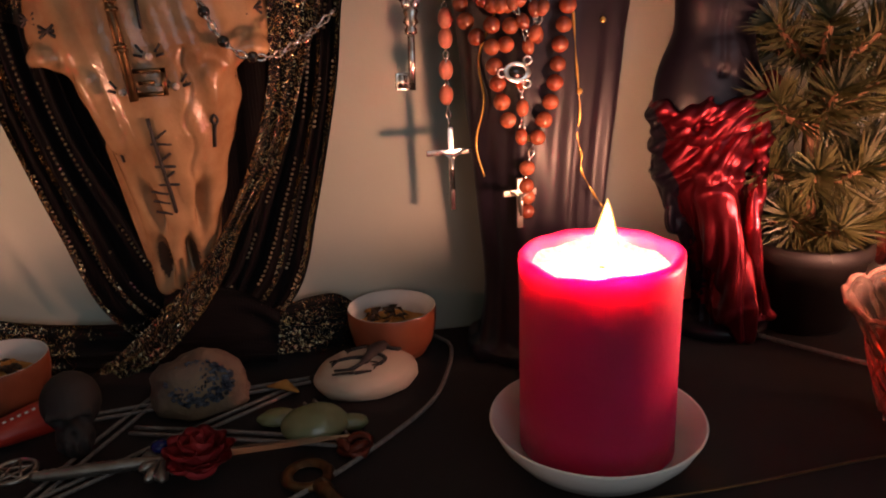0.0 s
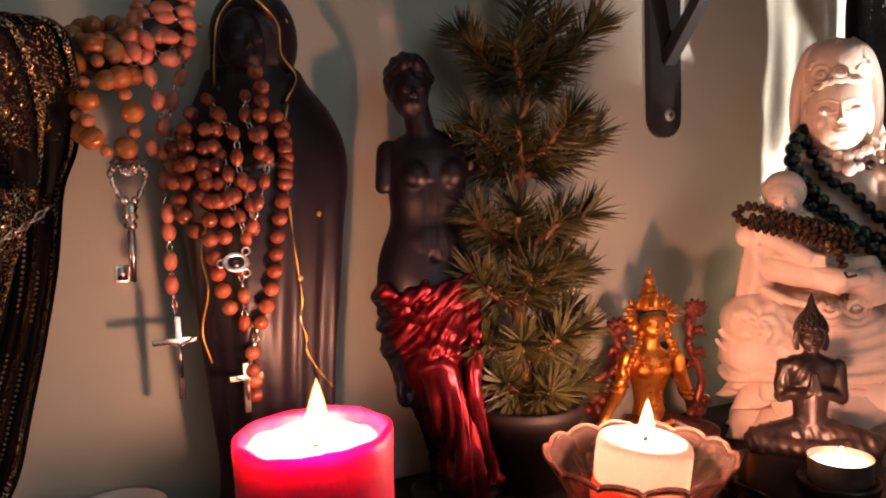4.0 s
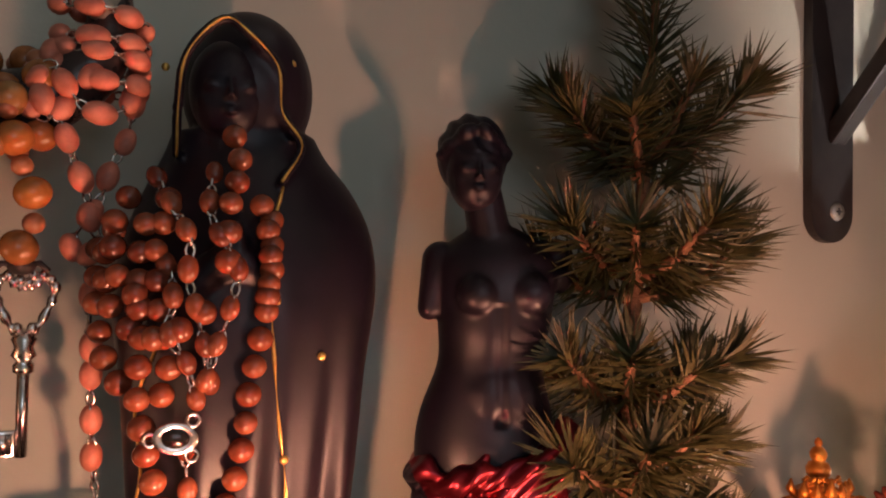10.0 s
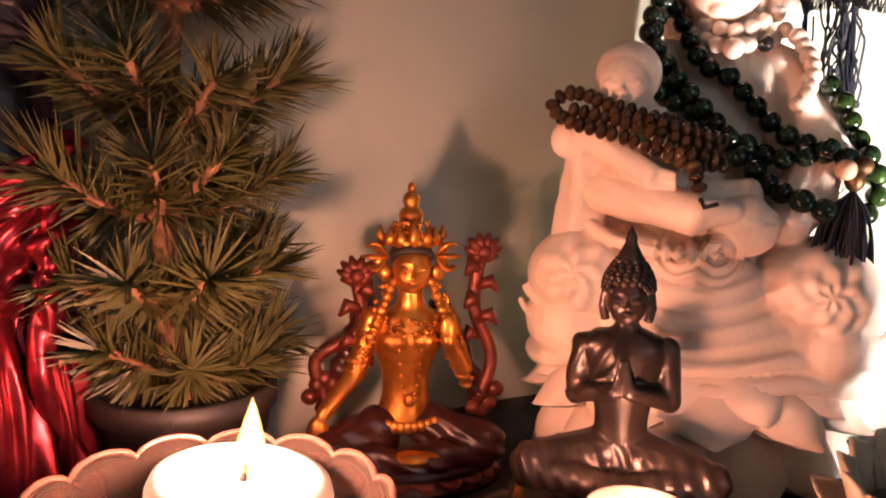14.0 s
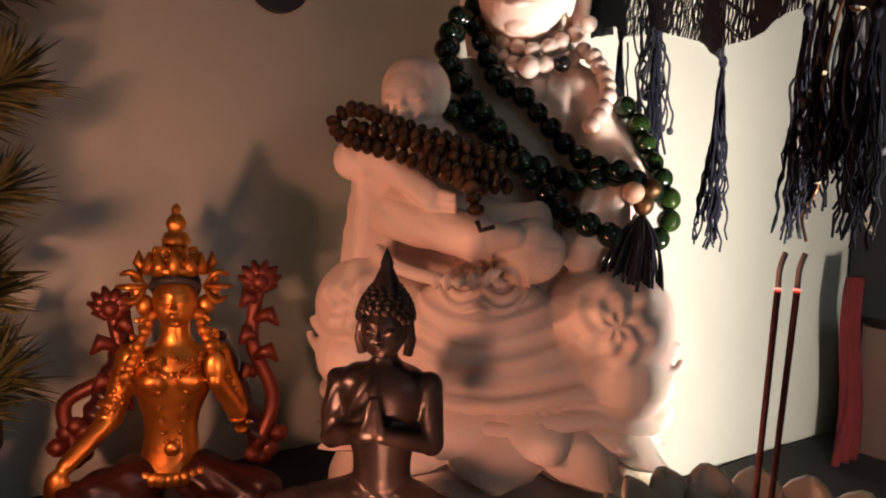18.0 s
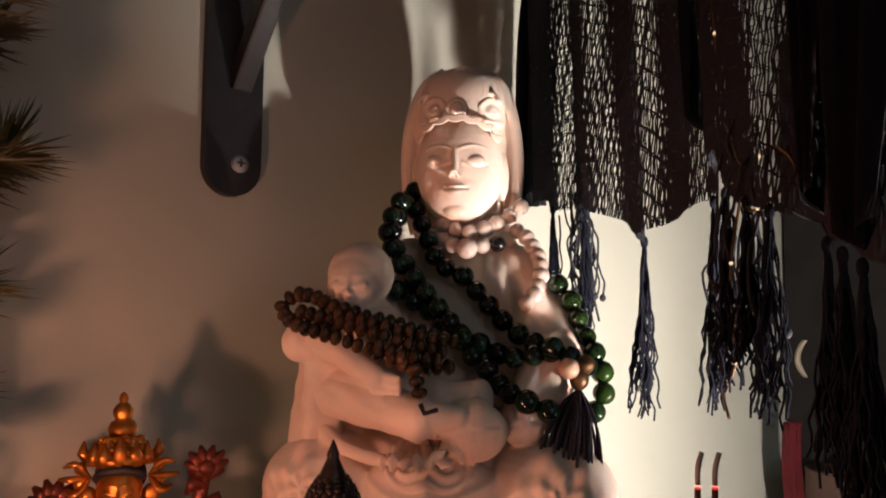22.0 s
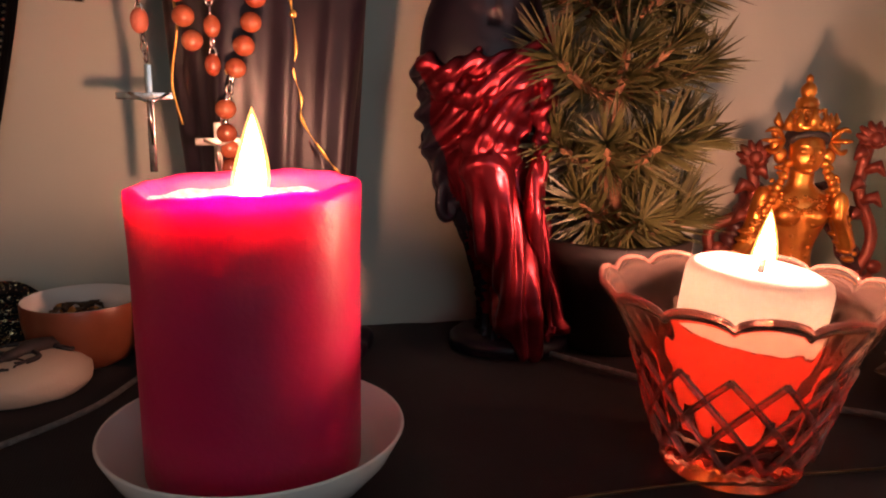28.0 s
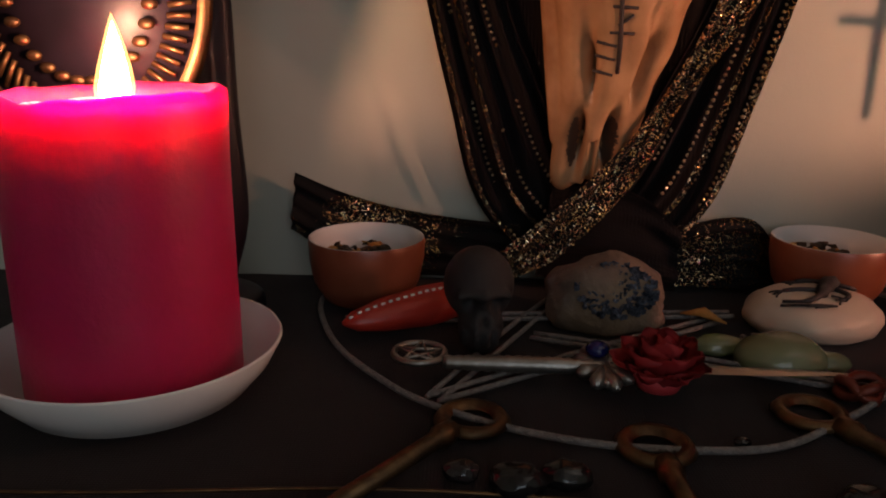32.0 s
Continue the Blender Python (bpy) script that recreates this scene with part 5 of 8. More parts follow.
    loft(base, [(0.0, 0, -0.06, 0.52, 0.34), (0.03, 0, -0.06, 0.53, 0.35), (0.06, 0, -0.06, 0.47, 0.30), (0.10, 0, -0.06, 0.50, 0.33), (0.125, 0, -0.06, 0.46, 0.30)], 48)
    gp = bmesh.new()
    petals(gp, 22, 0.42, 0.105, 0.53, 0.03, 0.07, 0.015, 0.0, 0, 0.2, 3)
    for v in gp.verts:
        v.co.y = v.co.y * 0.66 - 0.06
    statue("gilded_statue", [(body, 0), (head, 0), (hair, 3), (eyes, 3), (lips, 1), (o, 0), (f, 1), (robe, 2), (base, 2), (gp, 1)], [M["gold"], M["copper_red"], M["dark_robe"], M["ink"]], "gilded seated deity statue with tall crown and red flowers", pose(2.97, -0.70, 0, 0, 0, -20))


def praying_monk():
    b = bmesh.new()
    loft(b, dense([(0.40, 0, 0, 0.16, 0.13), (0.50, 0, 0, 0.12, 0.10), (0.62, 0, 0, 0.115, 0.095), (0.78, 0, 0, 0.155, 0.11), (0.90, 0, 0, 0.185, 0.11), (0.96, 0, 0, 0.15, 0.09), (1.0, 0, 0, 0.06, 0.06), (1.06, 0, -0.01, 0.052, 0.052)], 4), 32)
    for s in (-1, 1):
        ball_to(b, (s * 0.175, 0.0, 0.91), (s * 0.195, -0.02, 0.69), 0.055, 0.05)
        ball_to(b, (s * 0.195, -0.02, 0.69), (s * 0.03, -0.17, 0.76), 0.045, 0.034)
        ball_to(b, (s * 0.022, -0.18, 0.76), (s * 0.010, -0.17, 0.89), 0.026, 0.014)
        ball_to(b, (s * 0.10, -0.02, 0.42), (s * 0.36, -0.14, 0.40), 0.12, 0.095)
        ball_to(b, (s * 0.36, -0.16, 0.38), (-s * 0.06, -0.24, 0.36), 0.085, 0.06)
    add_ball(b, (0, -0.02, 0.32), (0.38, 0.24, 0.10), 24, 12)
    body = fuse(b, 0.009, 3, lambda co, no: 0.005 * np.sin((co[:, 0] * 1.2 + co[:, 2] * 0.5) * 70) * (co[:, 2] < 0.5) + 0.006 * np.sin((co[:, 0] - co[:, 2] * 0.6) * 60) * (co[:, 2] > 0.7) * (co[:, 0] < -0.03))
    h = bmesh.new()
    face(h, (0, -0.03, 1.125), 0.086, 0.115, 0.085)
    for s in (-1, 1):
        add_tube(h, [(s * 0.092, 0.0, 1.16), (s * 0.10, 0.0, 1.08), (s * 0.088, 0.0, 1.02)], [0.018, 0.022, 0.02], 8)
    head = fuse(h, 0.005, 2)
    hair = bmesh.new()
    for row in range(8):
        t = row / 7
        rr = 0.102 * math.cos(t * 1.05)
        zz = 1.165 + 0.115 * t
        cnt = max(6, int(rr * 190))
        for k in range(cnt):
            a = 2 * math.pi * (k + 0.5 * (row % 2)) / cnt
            if zz < 1.19 and math.sin(a) < -0.75:
                continue
            add_ball(hair, (rr * math.cos(a), 0.005 + rr * math.sin(a), zz), 0.0175, 6, 5)
    add_ball(hair, (0, 0.005, 1.18), (0.098, 0.098, 0.11), 16, 12)
    add_lathe(hair, [(0.062, 1.25), (0.052, 1.30), (0.036, 1.335), (0.024, 1.36), (0.026, 1.375), (0.012, 1.41), (0.0, 1.435)], 14)
    lo = bmesh.new()
    loft(lo, dense([(0.0, 0, -0.18, 0.50, 0.52), (0.06, 0, -0.18, 0.54, 0.56), (0.18, 0, -0.16, 0.48, 0.48), (0.27, 0, -0.1, 0.44, 0.36), (0.33, 0, -0.05, 0.40, 0.28)], 3), 48)
    core = fuse(lo, 0.014, 2)
    pe = bmesh.new()
    petals(pe, 11, 0.36, 0.02, 0.60, 0.20, 0.17, 0.03, 0.25, 0, 0.5)
    petals(pe, 11, 0.42, 0.0, 0.64, 0.10, 0.18, 0.03, 0.75, 0, 0.5)
    for v in pe.verts:
        v.co.y = v.co.y * 1.02 - 0.22
    dish = lathe([(0.0, 0.285), (0.20, 0.287), (0.23, 0.30), (0.24, 0.325), (0.25, 0.30), (0.24, 0.24), (0.16, 0.15), (0.0, 0.14)], 40, pose(0.072, -0.60, 0.02))
    statue("praying_statue", [(body, 0), (head, 0), (hair, 0), (core, 0), (pe, 0), (dish, 0)], [M["bronze"]], "dark bronze statue of a seated praying figure on lotus base", pose(3.45, -1.83, 0, 0, 0, -43))


def shield_figure():
    """The dark figure behind the far candle with its round gilded shield."""
    b = bmesh.new()
    loft(b, dense([(0.0, 0, 0, 0.55, 0.34), (0.12, 0, 0, 0.55, 0.34), (0.18, 0, 0, 0.40, 0.26), (0.5, 0.05, 0, 0.42, 0.24), (1.0, 0.0, 0, 0.45, 0.26), (1.6, 0.0, 0, 0.44, 0.26), (2.2, 0, 0, 0.36, 0.24), (2.6, 0, 0, 0.22, 0.2), (3.0, 0, 0, 0.2, 0.2), (3.2, 0, 0, 0.05, 0.05)], 4), 48)
    body = fuse(b, 0.02, 2, lambda co, no: 0.03 * np.sin(np.arctan2(co[:, 1], co[:, 0]) * 13 + co[:, 2]) * (co[:, 2] > 0.2))
    s = bmesh.new()
    m = pose(-0.02, -0.33, 1.52, 90) @ Matrix.Diagonal((1, 1.3, 1, 1))
    add_lathe(s, [(0.50, 0.0), (0.53, 0.03), (0.50, 0.055), (0.47, 0.04)], 64, m)
    for k in range(72):
        a = 2 * math.pi * k / 72
        add_tube(s, [m @ Vector((0.36 * math.cos(a), 0.36 * math.sin(a), 0.045)), m @ Vector((0.45 * math.cos(a + 0.06), 0.45 * math.sin(a + 0.06), 0.045))], 0.012, 5)
    for k in range(30):
        a = 2 * math.pi * k / 30
        add_ball(s, m @ Vector((0.29 * math.cos(a), 0.29 * math.sin(a), 0.05)), (0.035, 0.02, 0.022), 8, 6)
    disc = lathe([(0.0, 0.02), (0.51, 0.02), (0.51, 0.0), (0.0, 0.0)], 48, m)
    statue("shield_bearing_statue", [(body, 0), (disc, 0), (s, 1)], [M["black_resin"], M["brass"]], "dark standing statue with an engraved gold-rimmed oval shield", pose(-4.45, -0.75, 0))


veiled_lady()
armless_lady()
mother_and_child()
gold_deity()
praying_monk()
shield_figure()

# ---- the draped skull and what hangs from its horn ----
def skull():
    s = thing("animal_skull", -2.27, -0.3, 0.58, "polished brown animal skull with black ink marks on the wall", "skull")
    O = Vector((-2.27, -0.3, 0.58))
    b = bmesh.new()
    rows = [(0.60, -2.31, -0.22, 0.17, 0.10), (0.75, -2.30, -0.27, 0.185, 0.13), (1.0, -2.27, -0.36, 0.215, 0.16), (1.3, -2.24, -0.45, 0.275, 0.20), (1.55, -2.23, -0.50, 0.33, 0.24), (1.78, -2.23, -0.50, 0.42, 0.28), (1.98, -2.25, -0.48, 0.56, 0.30), (2.15, -2.26, -0.46, 0.64, 0.32), (2.4, -2.26, -0.42, 0.62, 0.32), (2.7, -2.26, -0.36, 0.5, 0.28), (2.95, -2.26, -0.3, 0.36, 0.22)]
    loft(b, dense(rows, 5), 56)
    for k in (-1, 1):
        ball_to(b, (-2.26 + k * 0.20, -0.62, 1.62), (-2.26 + k * 0.30, -0.66, 1.95), 0.09, 0.10)
        add_ball(b, (-2.26 + k * 0.50, -0.55, 2.05), (0.14, 0.16, 0.12), 16, 12)
        ball_to(b, (-2.30 + k * 0.10, -0.34, 1.05), (-2.315 + k * 0.095, -0.24, 0.64), 0.075, 0.08)
        ball_to(b, (-2.26 + k * 0.24, -0.42, 1.55), (-2.29 + k * 0.16, -0.30, 0.85), 0.11, 0.055)

    def carve(co, no):
        x, y, z = co.T
        out = 0.006 * np.sin(x * 40 + z * 9)
        front = y < -0.2
        for k in (-1, 1):
            cx = -2.305 + k * (0.085 + 0.02 * (z - 0.8))
            out -= 0.17 * np.exp(-((x - cx) ** 2) / 0.0013 - ((z - 0.83) ** 2) / 0.020) * front
            cx = -2.24 + k * (0.11 + 0.14 * (z - 1.0))
            out -= 0.12 * np.exp(-((x - cx) ** 2) / 0.0010 - ((z - 1.18) ** 2) / 0.022) * front
            out -= 0.13 * np.exp(-((x + 2.26 - k * 0.56) ** 2) / 0.012 - ((z - 1.90) ** 2) / 0.010)
        crack = -2.10 + 0.02 * np.sin(z * 21) + 0.06 * (z - 1.6)
        out -= 0.014 * np.exp(-((x - crack) ** 2) / 0.00012) * (z > 1.2) * (z < 2.1) * front
        out -= 0.06 * np.exp(-((x + 2.305) ** 2) / 0.0003) * (z < 0.84) * front
        return out

    me = fuse(b, 0.012, 2, carve)
    bm = bmesh.new()
    bm.from_mesh(me)
    bpy.data.meshes.remove(me)
    for v in bm.verts:
        v.co -= O
    # Nostril faces take a darker colour that puts in their shadow.
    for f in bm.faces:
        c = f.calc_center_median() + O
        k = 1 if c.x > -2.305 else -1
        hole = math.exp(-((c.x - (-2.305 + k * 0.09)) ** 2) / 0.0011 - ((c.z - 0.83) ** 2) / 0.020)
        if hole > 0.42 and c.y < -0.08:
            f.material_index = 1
    part("cranium", bm, [M["bone"], M["bone_shadow"]], s)

    # places on the bone's front, by height
    def front(x, z, lift=0.006):
        zs = [r[0] for r in rows]
        cy = np.interp(z, zs, [r[2] for r in rows])
        cx = np.interp(z, zs, [r[1] for r in rows])
        rx = np.interp(z, zs, [r[3] for r in rows])
        ry = np.interp(z, zs, [r[4] for r in rows])
        u = max(-0.95, min(0.95, (x - cx) / rx))
        return Vector((x, cy - ry * math.sqrt(1 - u * u) - lift, z)) - O

    def stroke(pts, r=0.008, name="ink_mark"):
        line = [front(x, z) for x, z in pts]
        bm = bmesh.new()
        add_tube(bm, curve_pts(line, 3), r, 6)
        part(name, bm, M["ink"], s)

    stroke([(-2.27, 2.35), (-2.26, 2.2)], 0.009)
    stroke([(-2.30, 1.74), (-2.285, 1.6), (-2.27, 1.45), (-2.255, 1.3), (-2.25, 1.18)], 0.011)
    for z in (1.60, 1.47, 1.36):
        stroke([(-2.31, z), (-2.20, z - 0.005)])
        stroke([(-2.275, z + 0.03), (-2.215, z + 0.075)])
    for z in (1.30, 1.24, 1.17):
        stroke([(-2.36, z + 0.02), (-2.27, z)])
    stroke([(-1.98, 1.70), (-1.965, 1.73), (-1.95, 1.70), (-1.965, 1.675), (-1.98, 1.70)], 0.008)
    stroke([(-1.968, 1.675), (-1.985, 1.55)], 0.010)
    stroke([(-2.50, 1.66), (-2.475, 1.50)], 0.010)
    for x, z in ((-2.84, 2.26), (-1.70, 2.27), (-2.74, 2.2)):
        for k in range(3):
            stroke([(x - 0.04, z - 0.03 + 0.03 * k), (x + 0.045, z + 0.035 - 0.03 * k)], 0.009)
    for x, z in ((-2.40, 1.885), (-2.13, 1.90), (-2.24, 2.06)):
        p = front(x, z, 0.02)
        bm = bmesh.new()
        add_ball(bm, p, 0.020, 10, 8)
        part("pearl_stud", bm, M["pearl"], s, "small round white stud")
        for k in (-1, 1):
            stroke([(x + k * 0.03, z + 0.02), (x + k * 0.06, z + 0.06)], 0.008)
            stroke([(x + k * 0.035, z), (x + k * 0.075, z + 0.01)], 0.008)
    # the brass key tied along the brow
    key = bmesh.new()
    add_tube(key, [front(-2.41, 2.6, 0.05), front(-2.39, 2.3, 0.05), front(-2.34, 1.84, 0.05)], 0.024, 10)
    for z in (2.12, 2.10, 2.34, 2.30):
        p = front(-2.41 + (2.6 - z) * 0.09, z, 0.05)
        add_lathe(key, [(0.024, -0.012), (0.036, 0.0), (0.024, 0.012)], 12, Matrix.Translation(p))
    p = front(-2.25, 1.92, 0.03)
    for dx, dz, w, h in ((0, 0.07, 0.16, 0.022), (0, -0.05, 0.14, 0.022), (0.07, 0.01, 0.022, 0.14), (-0.02, 0.01, 0.08, 0.02)):
        add_box(key, p + Vector((dx, 0, dz)), (w, 0.02, h))
    part("brass_key", key, M["brass"], s, "dull brass key tied to the brow")
    # horns, wrapped in cloth nearer the head
    for k in (-1, 1):
        pts = [(-2.26 + k * 0.3, -0.35, 2.85), (-2.26 + k * 0.7, -0.45, 3.02), (-2.26 + k * 1.15, -0.6, 3.05), (-2.26 + k * 1.5, -0.66, 3.12), (-2.26 + k * 1.68, -0.66, 3.32), (-2.26 + k * 1.69, -0.62, 3.6), (-2.26 + k * 1.62, -0.56, 3.95)]
        line = curve_pts(pts, 5)
        rad = [0.17 - 0.13 * (i / (len(line) - 1)) ** 1.5 for i in range(len(line))]
        bm = bmesh.new()
        add_tube(bm, [p - O for p in line], rad, 16)
        part("horn", bm, M["horn"], s, "glossy black curved horn")
        bm = bmesh.new()
        tip = line[-10:]
        add_tube(bm, [p - O + Vector((-0.02, -0.035, 0)) for p in tip[:-1]], [r * (0.5 + 0.5 * min(1, i / 3)) for i, r in enumerate(rad[-10:-1])], 12)
        part("horn_blaze", bm, M["horn_pale"], s, "pale streak on the horn")
    # rosary chain with black beads over the cheek
    ch = thing("beaded_chain", -1.75, -0.75, 2.2, "fine silver chain with small black beads across the skull", "chain")
    C = Vector((-1.75, -0.75, 2.2))
    line = curve_pts([Vector(p) - C for p in ((-2.0, -0.80, 2.42), (-1.93, -0.84, 2.25), (-1.86, -0.86, 2.12), (-1.76, -0.84, 2.04), (-1.62, -0.83, 2.03), (-1.5, -0.74, 2.08), (-1.36, -0.60, 2.16), (-1.24, -0.55, 2.26))], 6)
    chain(ch, line, M["silver"], 0.007, "chain", 0.05)
    me = bead_mesh("bead", M["black_bead"], 0.032, 1.0, 10, 7)
    for i, (p, d) in enumerate(even_pts(line, 0.085)):
        if i % 2 == 0 and i < 8:
            piece("bead", me, ch, aim(p, d))


skull()


def drape():
    """One length of black cloth with gold flecks, wound round the horns and crossed below the skull."""
    d = thing("sequin_cloth", -2.27, -0.25, 0.0, "black velvet cloth with gold sequins draped round the skull", "cloth")
    O = Vector((-2.27, -0.25, 0))

    def hang(name, outer, inner, ripple, bulge, mat, nu=60, nv=26, y0=0.0, seed=0.0, rows=()):
        oc, ic = curve_pts([(x, 0, z) for x, z in outer], 8), curve_pts([(x, 0, z) for x, z in inner], 8)

        def at(line, u):
            f = u * (len(line) - 1)
            i = min(int(f), len(line) - 2)
            return line[i].lerp(line[i + 1], f - i)

        def fn(u, v):
            a, b = at(oc, u), at(ic, u)
            p = a.lerp(b, v)
            w = (b - a).length
            f = math.sin(v * ripple * math.pi + 1.7 * math.sin(u * 2.2 + seed) + seed)
            y = y0 - 0.06 - bulge(u, v) - 0.07 * min(1.0, w) * f - 0.02 * math.sin(v * ripple * 7.3 + u * 4)
            return Vector((p.x, min(y, -0.03), p.z)) - Vector((O.x, 0, 0))

        ob = part(name, sheet(nu, nv, fn, 0.012), mat, d)
        ob.location.y = -O.y * K
        for v, skip in rows:
            line = [fn(i / 120, min(0.97, max(0.03, v + 0.02 * math.sin(i * 0.11 + v * 30)))) for i in range(121)]
            dots = bmesh.new()
            for p, way in even_pts(line, 0.034):
                if noise.noise((p.x * 2.2, v * 9, p.z * 2.2)) < skip:
                    continue
                tilt = Matrix.Rotation(RNG.uniform(-0.6, 0.6), 4, "X") @ Matrix.Rotation(RNG.uniform(-0.6, 0.6), 4, "Z")
                add_lathe(dots, [(0.0, -0.003), (0.0105, 0.0), (0.0, 0.003)], 6, Matrix.Translation(p + Vector((0, -0.022, 0))) @ tilt @ pose(0, 0, 0, 90))
            strip = part("gold_trim", dots, M["foil"], d, "row of tiny gold sequins")
            strip.location.y = -O.y * K
            strip["kind"] = "stuff"
        return ob

    def shape(k):
        """k: 1 for the side by the key, -1 for the mirrored side."""
        mx = (lambda x: x) if k == 1 else (lambda x: -4.56 - x + 0.10)
        outer = [(mx(x), z) for x, z in ((-1.30, 3.26), (-1.12, 3.16), (-1.06, 2.85), (-1.10, 2.58), (-1.19, 2.33), (-1.25, 1.9), (-1.34, 1.48), (-1.46, 1.0), (-1.60, 0.5), (-1.86, 0.16))]
        inner = [(mx(x), z) for x, z in ((-1.95, 3.25), (-1.85, 3.1), (-1.72, 2.8), (-1.66, 2.5), (-1.60, 2.2), (-1.62, 1.9), (-1.72, 1.5), (-1.92, 1.05), (-2.12, 0.66), (-2.35, 0.42))]
        return outer, inner

    top = lambda u, v: 0.58 * math.exp(-((u - 0.12) / 0.16) ** 2) + 0.25 * (1 - u)
    for k in (1, -1):
        o, i = shape(k)
        hang("velvet_front", o, i, 5, top, M["velvet"], 80, 40, -0.02, 0.4 * k, ((0.05, -0.25), (0.22, -0.05), (0.46, -0.1), (0.70, 0.0)))
        # lines of sequins sewn along the edges, and a glittering shoulder over the horn
        for a, b in ((0.02, 0.07), (0.30, 0.35)):
            lo = [(p[0] + (q[0] - p[0]) * a, p[1] + (q[1] - p[1]) * a) for p, q in zip(o, i)]
            hi = [(p[0] + (q[0] - p[0]) * b, p[1] + (q[1] - p[1]) * b) for p, q in zip(o, i)]
            hang("sequin_edge", lo, hi, 0.2, lambda u, v, a=a: top(u, a) + 0.07, M["sequin_dense"], 120, 4, -0.06, 0.4 * k)
        lo = [(p[0] + (q[0] - p[0]) * 0.1, p[1] + (q[1] - p[1]) * 0.1) for p, q in zip(o[:5], i[:5])]
        hi = [(p[0] + (q[0] - p[0]) * 0.95, p[1] + (q[1] - p[1]) * 0.95) for p, q in zip(o[:5], i[:5])]
        hang("sequin_shoulder", lo, hi, 4, lambda u, v: top(u * 0.44, v) + 0.06, M["sequin"], 50, 40, -0.05, 0.4 * k)
        hang("velvet_fold", [(x + 0.02 * k, z - 0.01) for x, z in o], [(x - 0.35 * k, z + 0.05) for x, z in i], 3, lambda u, v: 0.42 * math.exp(-((u - 0.12) / 0.16) ** 2) + 0.05 * (1 - u), M["velvet"], 60, 20, 0.02, 1.0)
    # backing that falls behind the skull
    hang("velvet_back", [(-2.95, 2.9), (-2.98, 2.0), (-2.85, 1.2), (-2.62, 0.6), (-2.45, 0.25)], [(-1.6, 2.9), (-1.6, 2.0), (-1.72, 1.2), (-1.95, 0.6), (-2.15, 0.25)], 4, lambda u, v: 0.02, M["velvet"], 40, 24, 0.0, 2.0)
    # the crossing band and the two tails on the table
    hang("crossing_band", [(-1.30, 2.35), (-1.46, 1.9), (-1.62, 1.45), (-1.90, 1.03), (-2.10, 0.63), (-2.43, 0.25), (-2.72, 0.08)], [(-1.62, 2.35), (-1.66, 1.9), (-1.80, 1.45), (-2.06, 0.95), (-2.38, 0.58), (-2.73, 0.27), (-2.92, 0.14)], 2, lambda u, v: 0.20 + 0.10 * u + 0.22 * (1 - u), M["sequin_dense"], 90, 24, -0.02, 0.2)
    hang("knot_fold", [(-2.45, 0.62), (-2.2, 0.6), (-1.95, 0.5), (-1.75, 0.32)], [(-2.55, 0.1), (-2.3, 0.05), (-2.0, 0.03), (-1.8, 0.03)], 3, lambda u, v: 0.12 + 0.14 * v, M["velvet"], 40, 20, 0.0, 0.9)
    hang("left_tail", [(-2.62, 0.34), (-2.9, 0.36), (-3.3, 0.42), (-3.6, 0.50), (-3.86, 0.60)], [(-2.62, 0.03), (-2.9, 0.03), (-3.3, 0.05), (-3.6, 0.12), (-3.88, 0.30)], 3, lambda u, v: 0.03 + 0.08 * v, M["sequin"], 60, 20, 0.0, 0.5)
    hang("right_tail", [(-1.95, 0.30), (-1.7, 0.36), (-1.50, 0.40), (-1.34, 0.38), (-1.20, 0.24)], [(-1.95, 0.02), (-1.7, 0.02), (-1.50, 0.02), (-1.34, 0.02), (-1.20, 0.02)], 4, lambda u, v: 0.03 + 0.10 * v, M["sequin"], 60, 24, 0.0, 0.1)


drape()


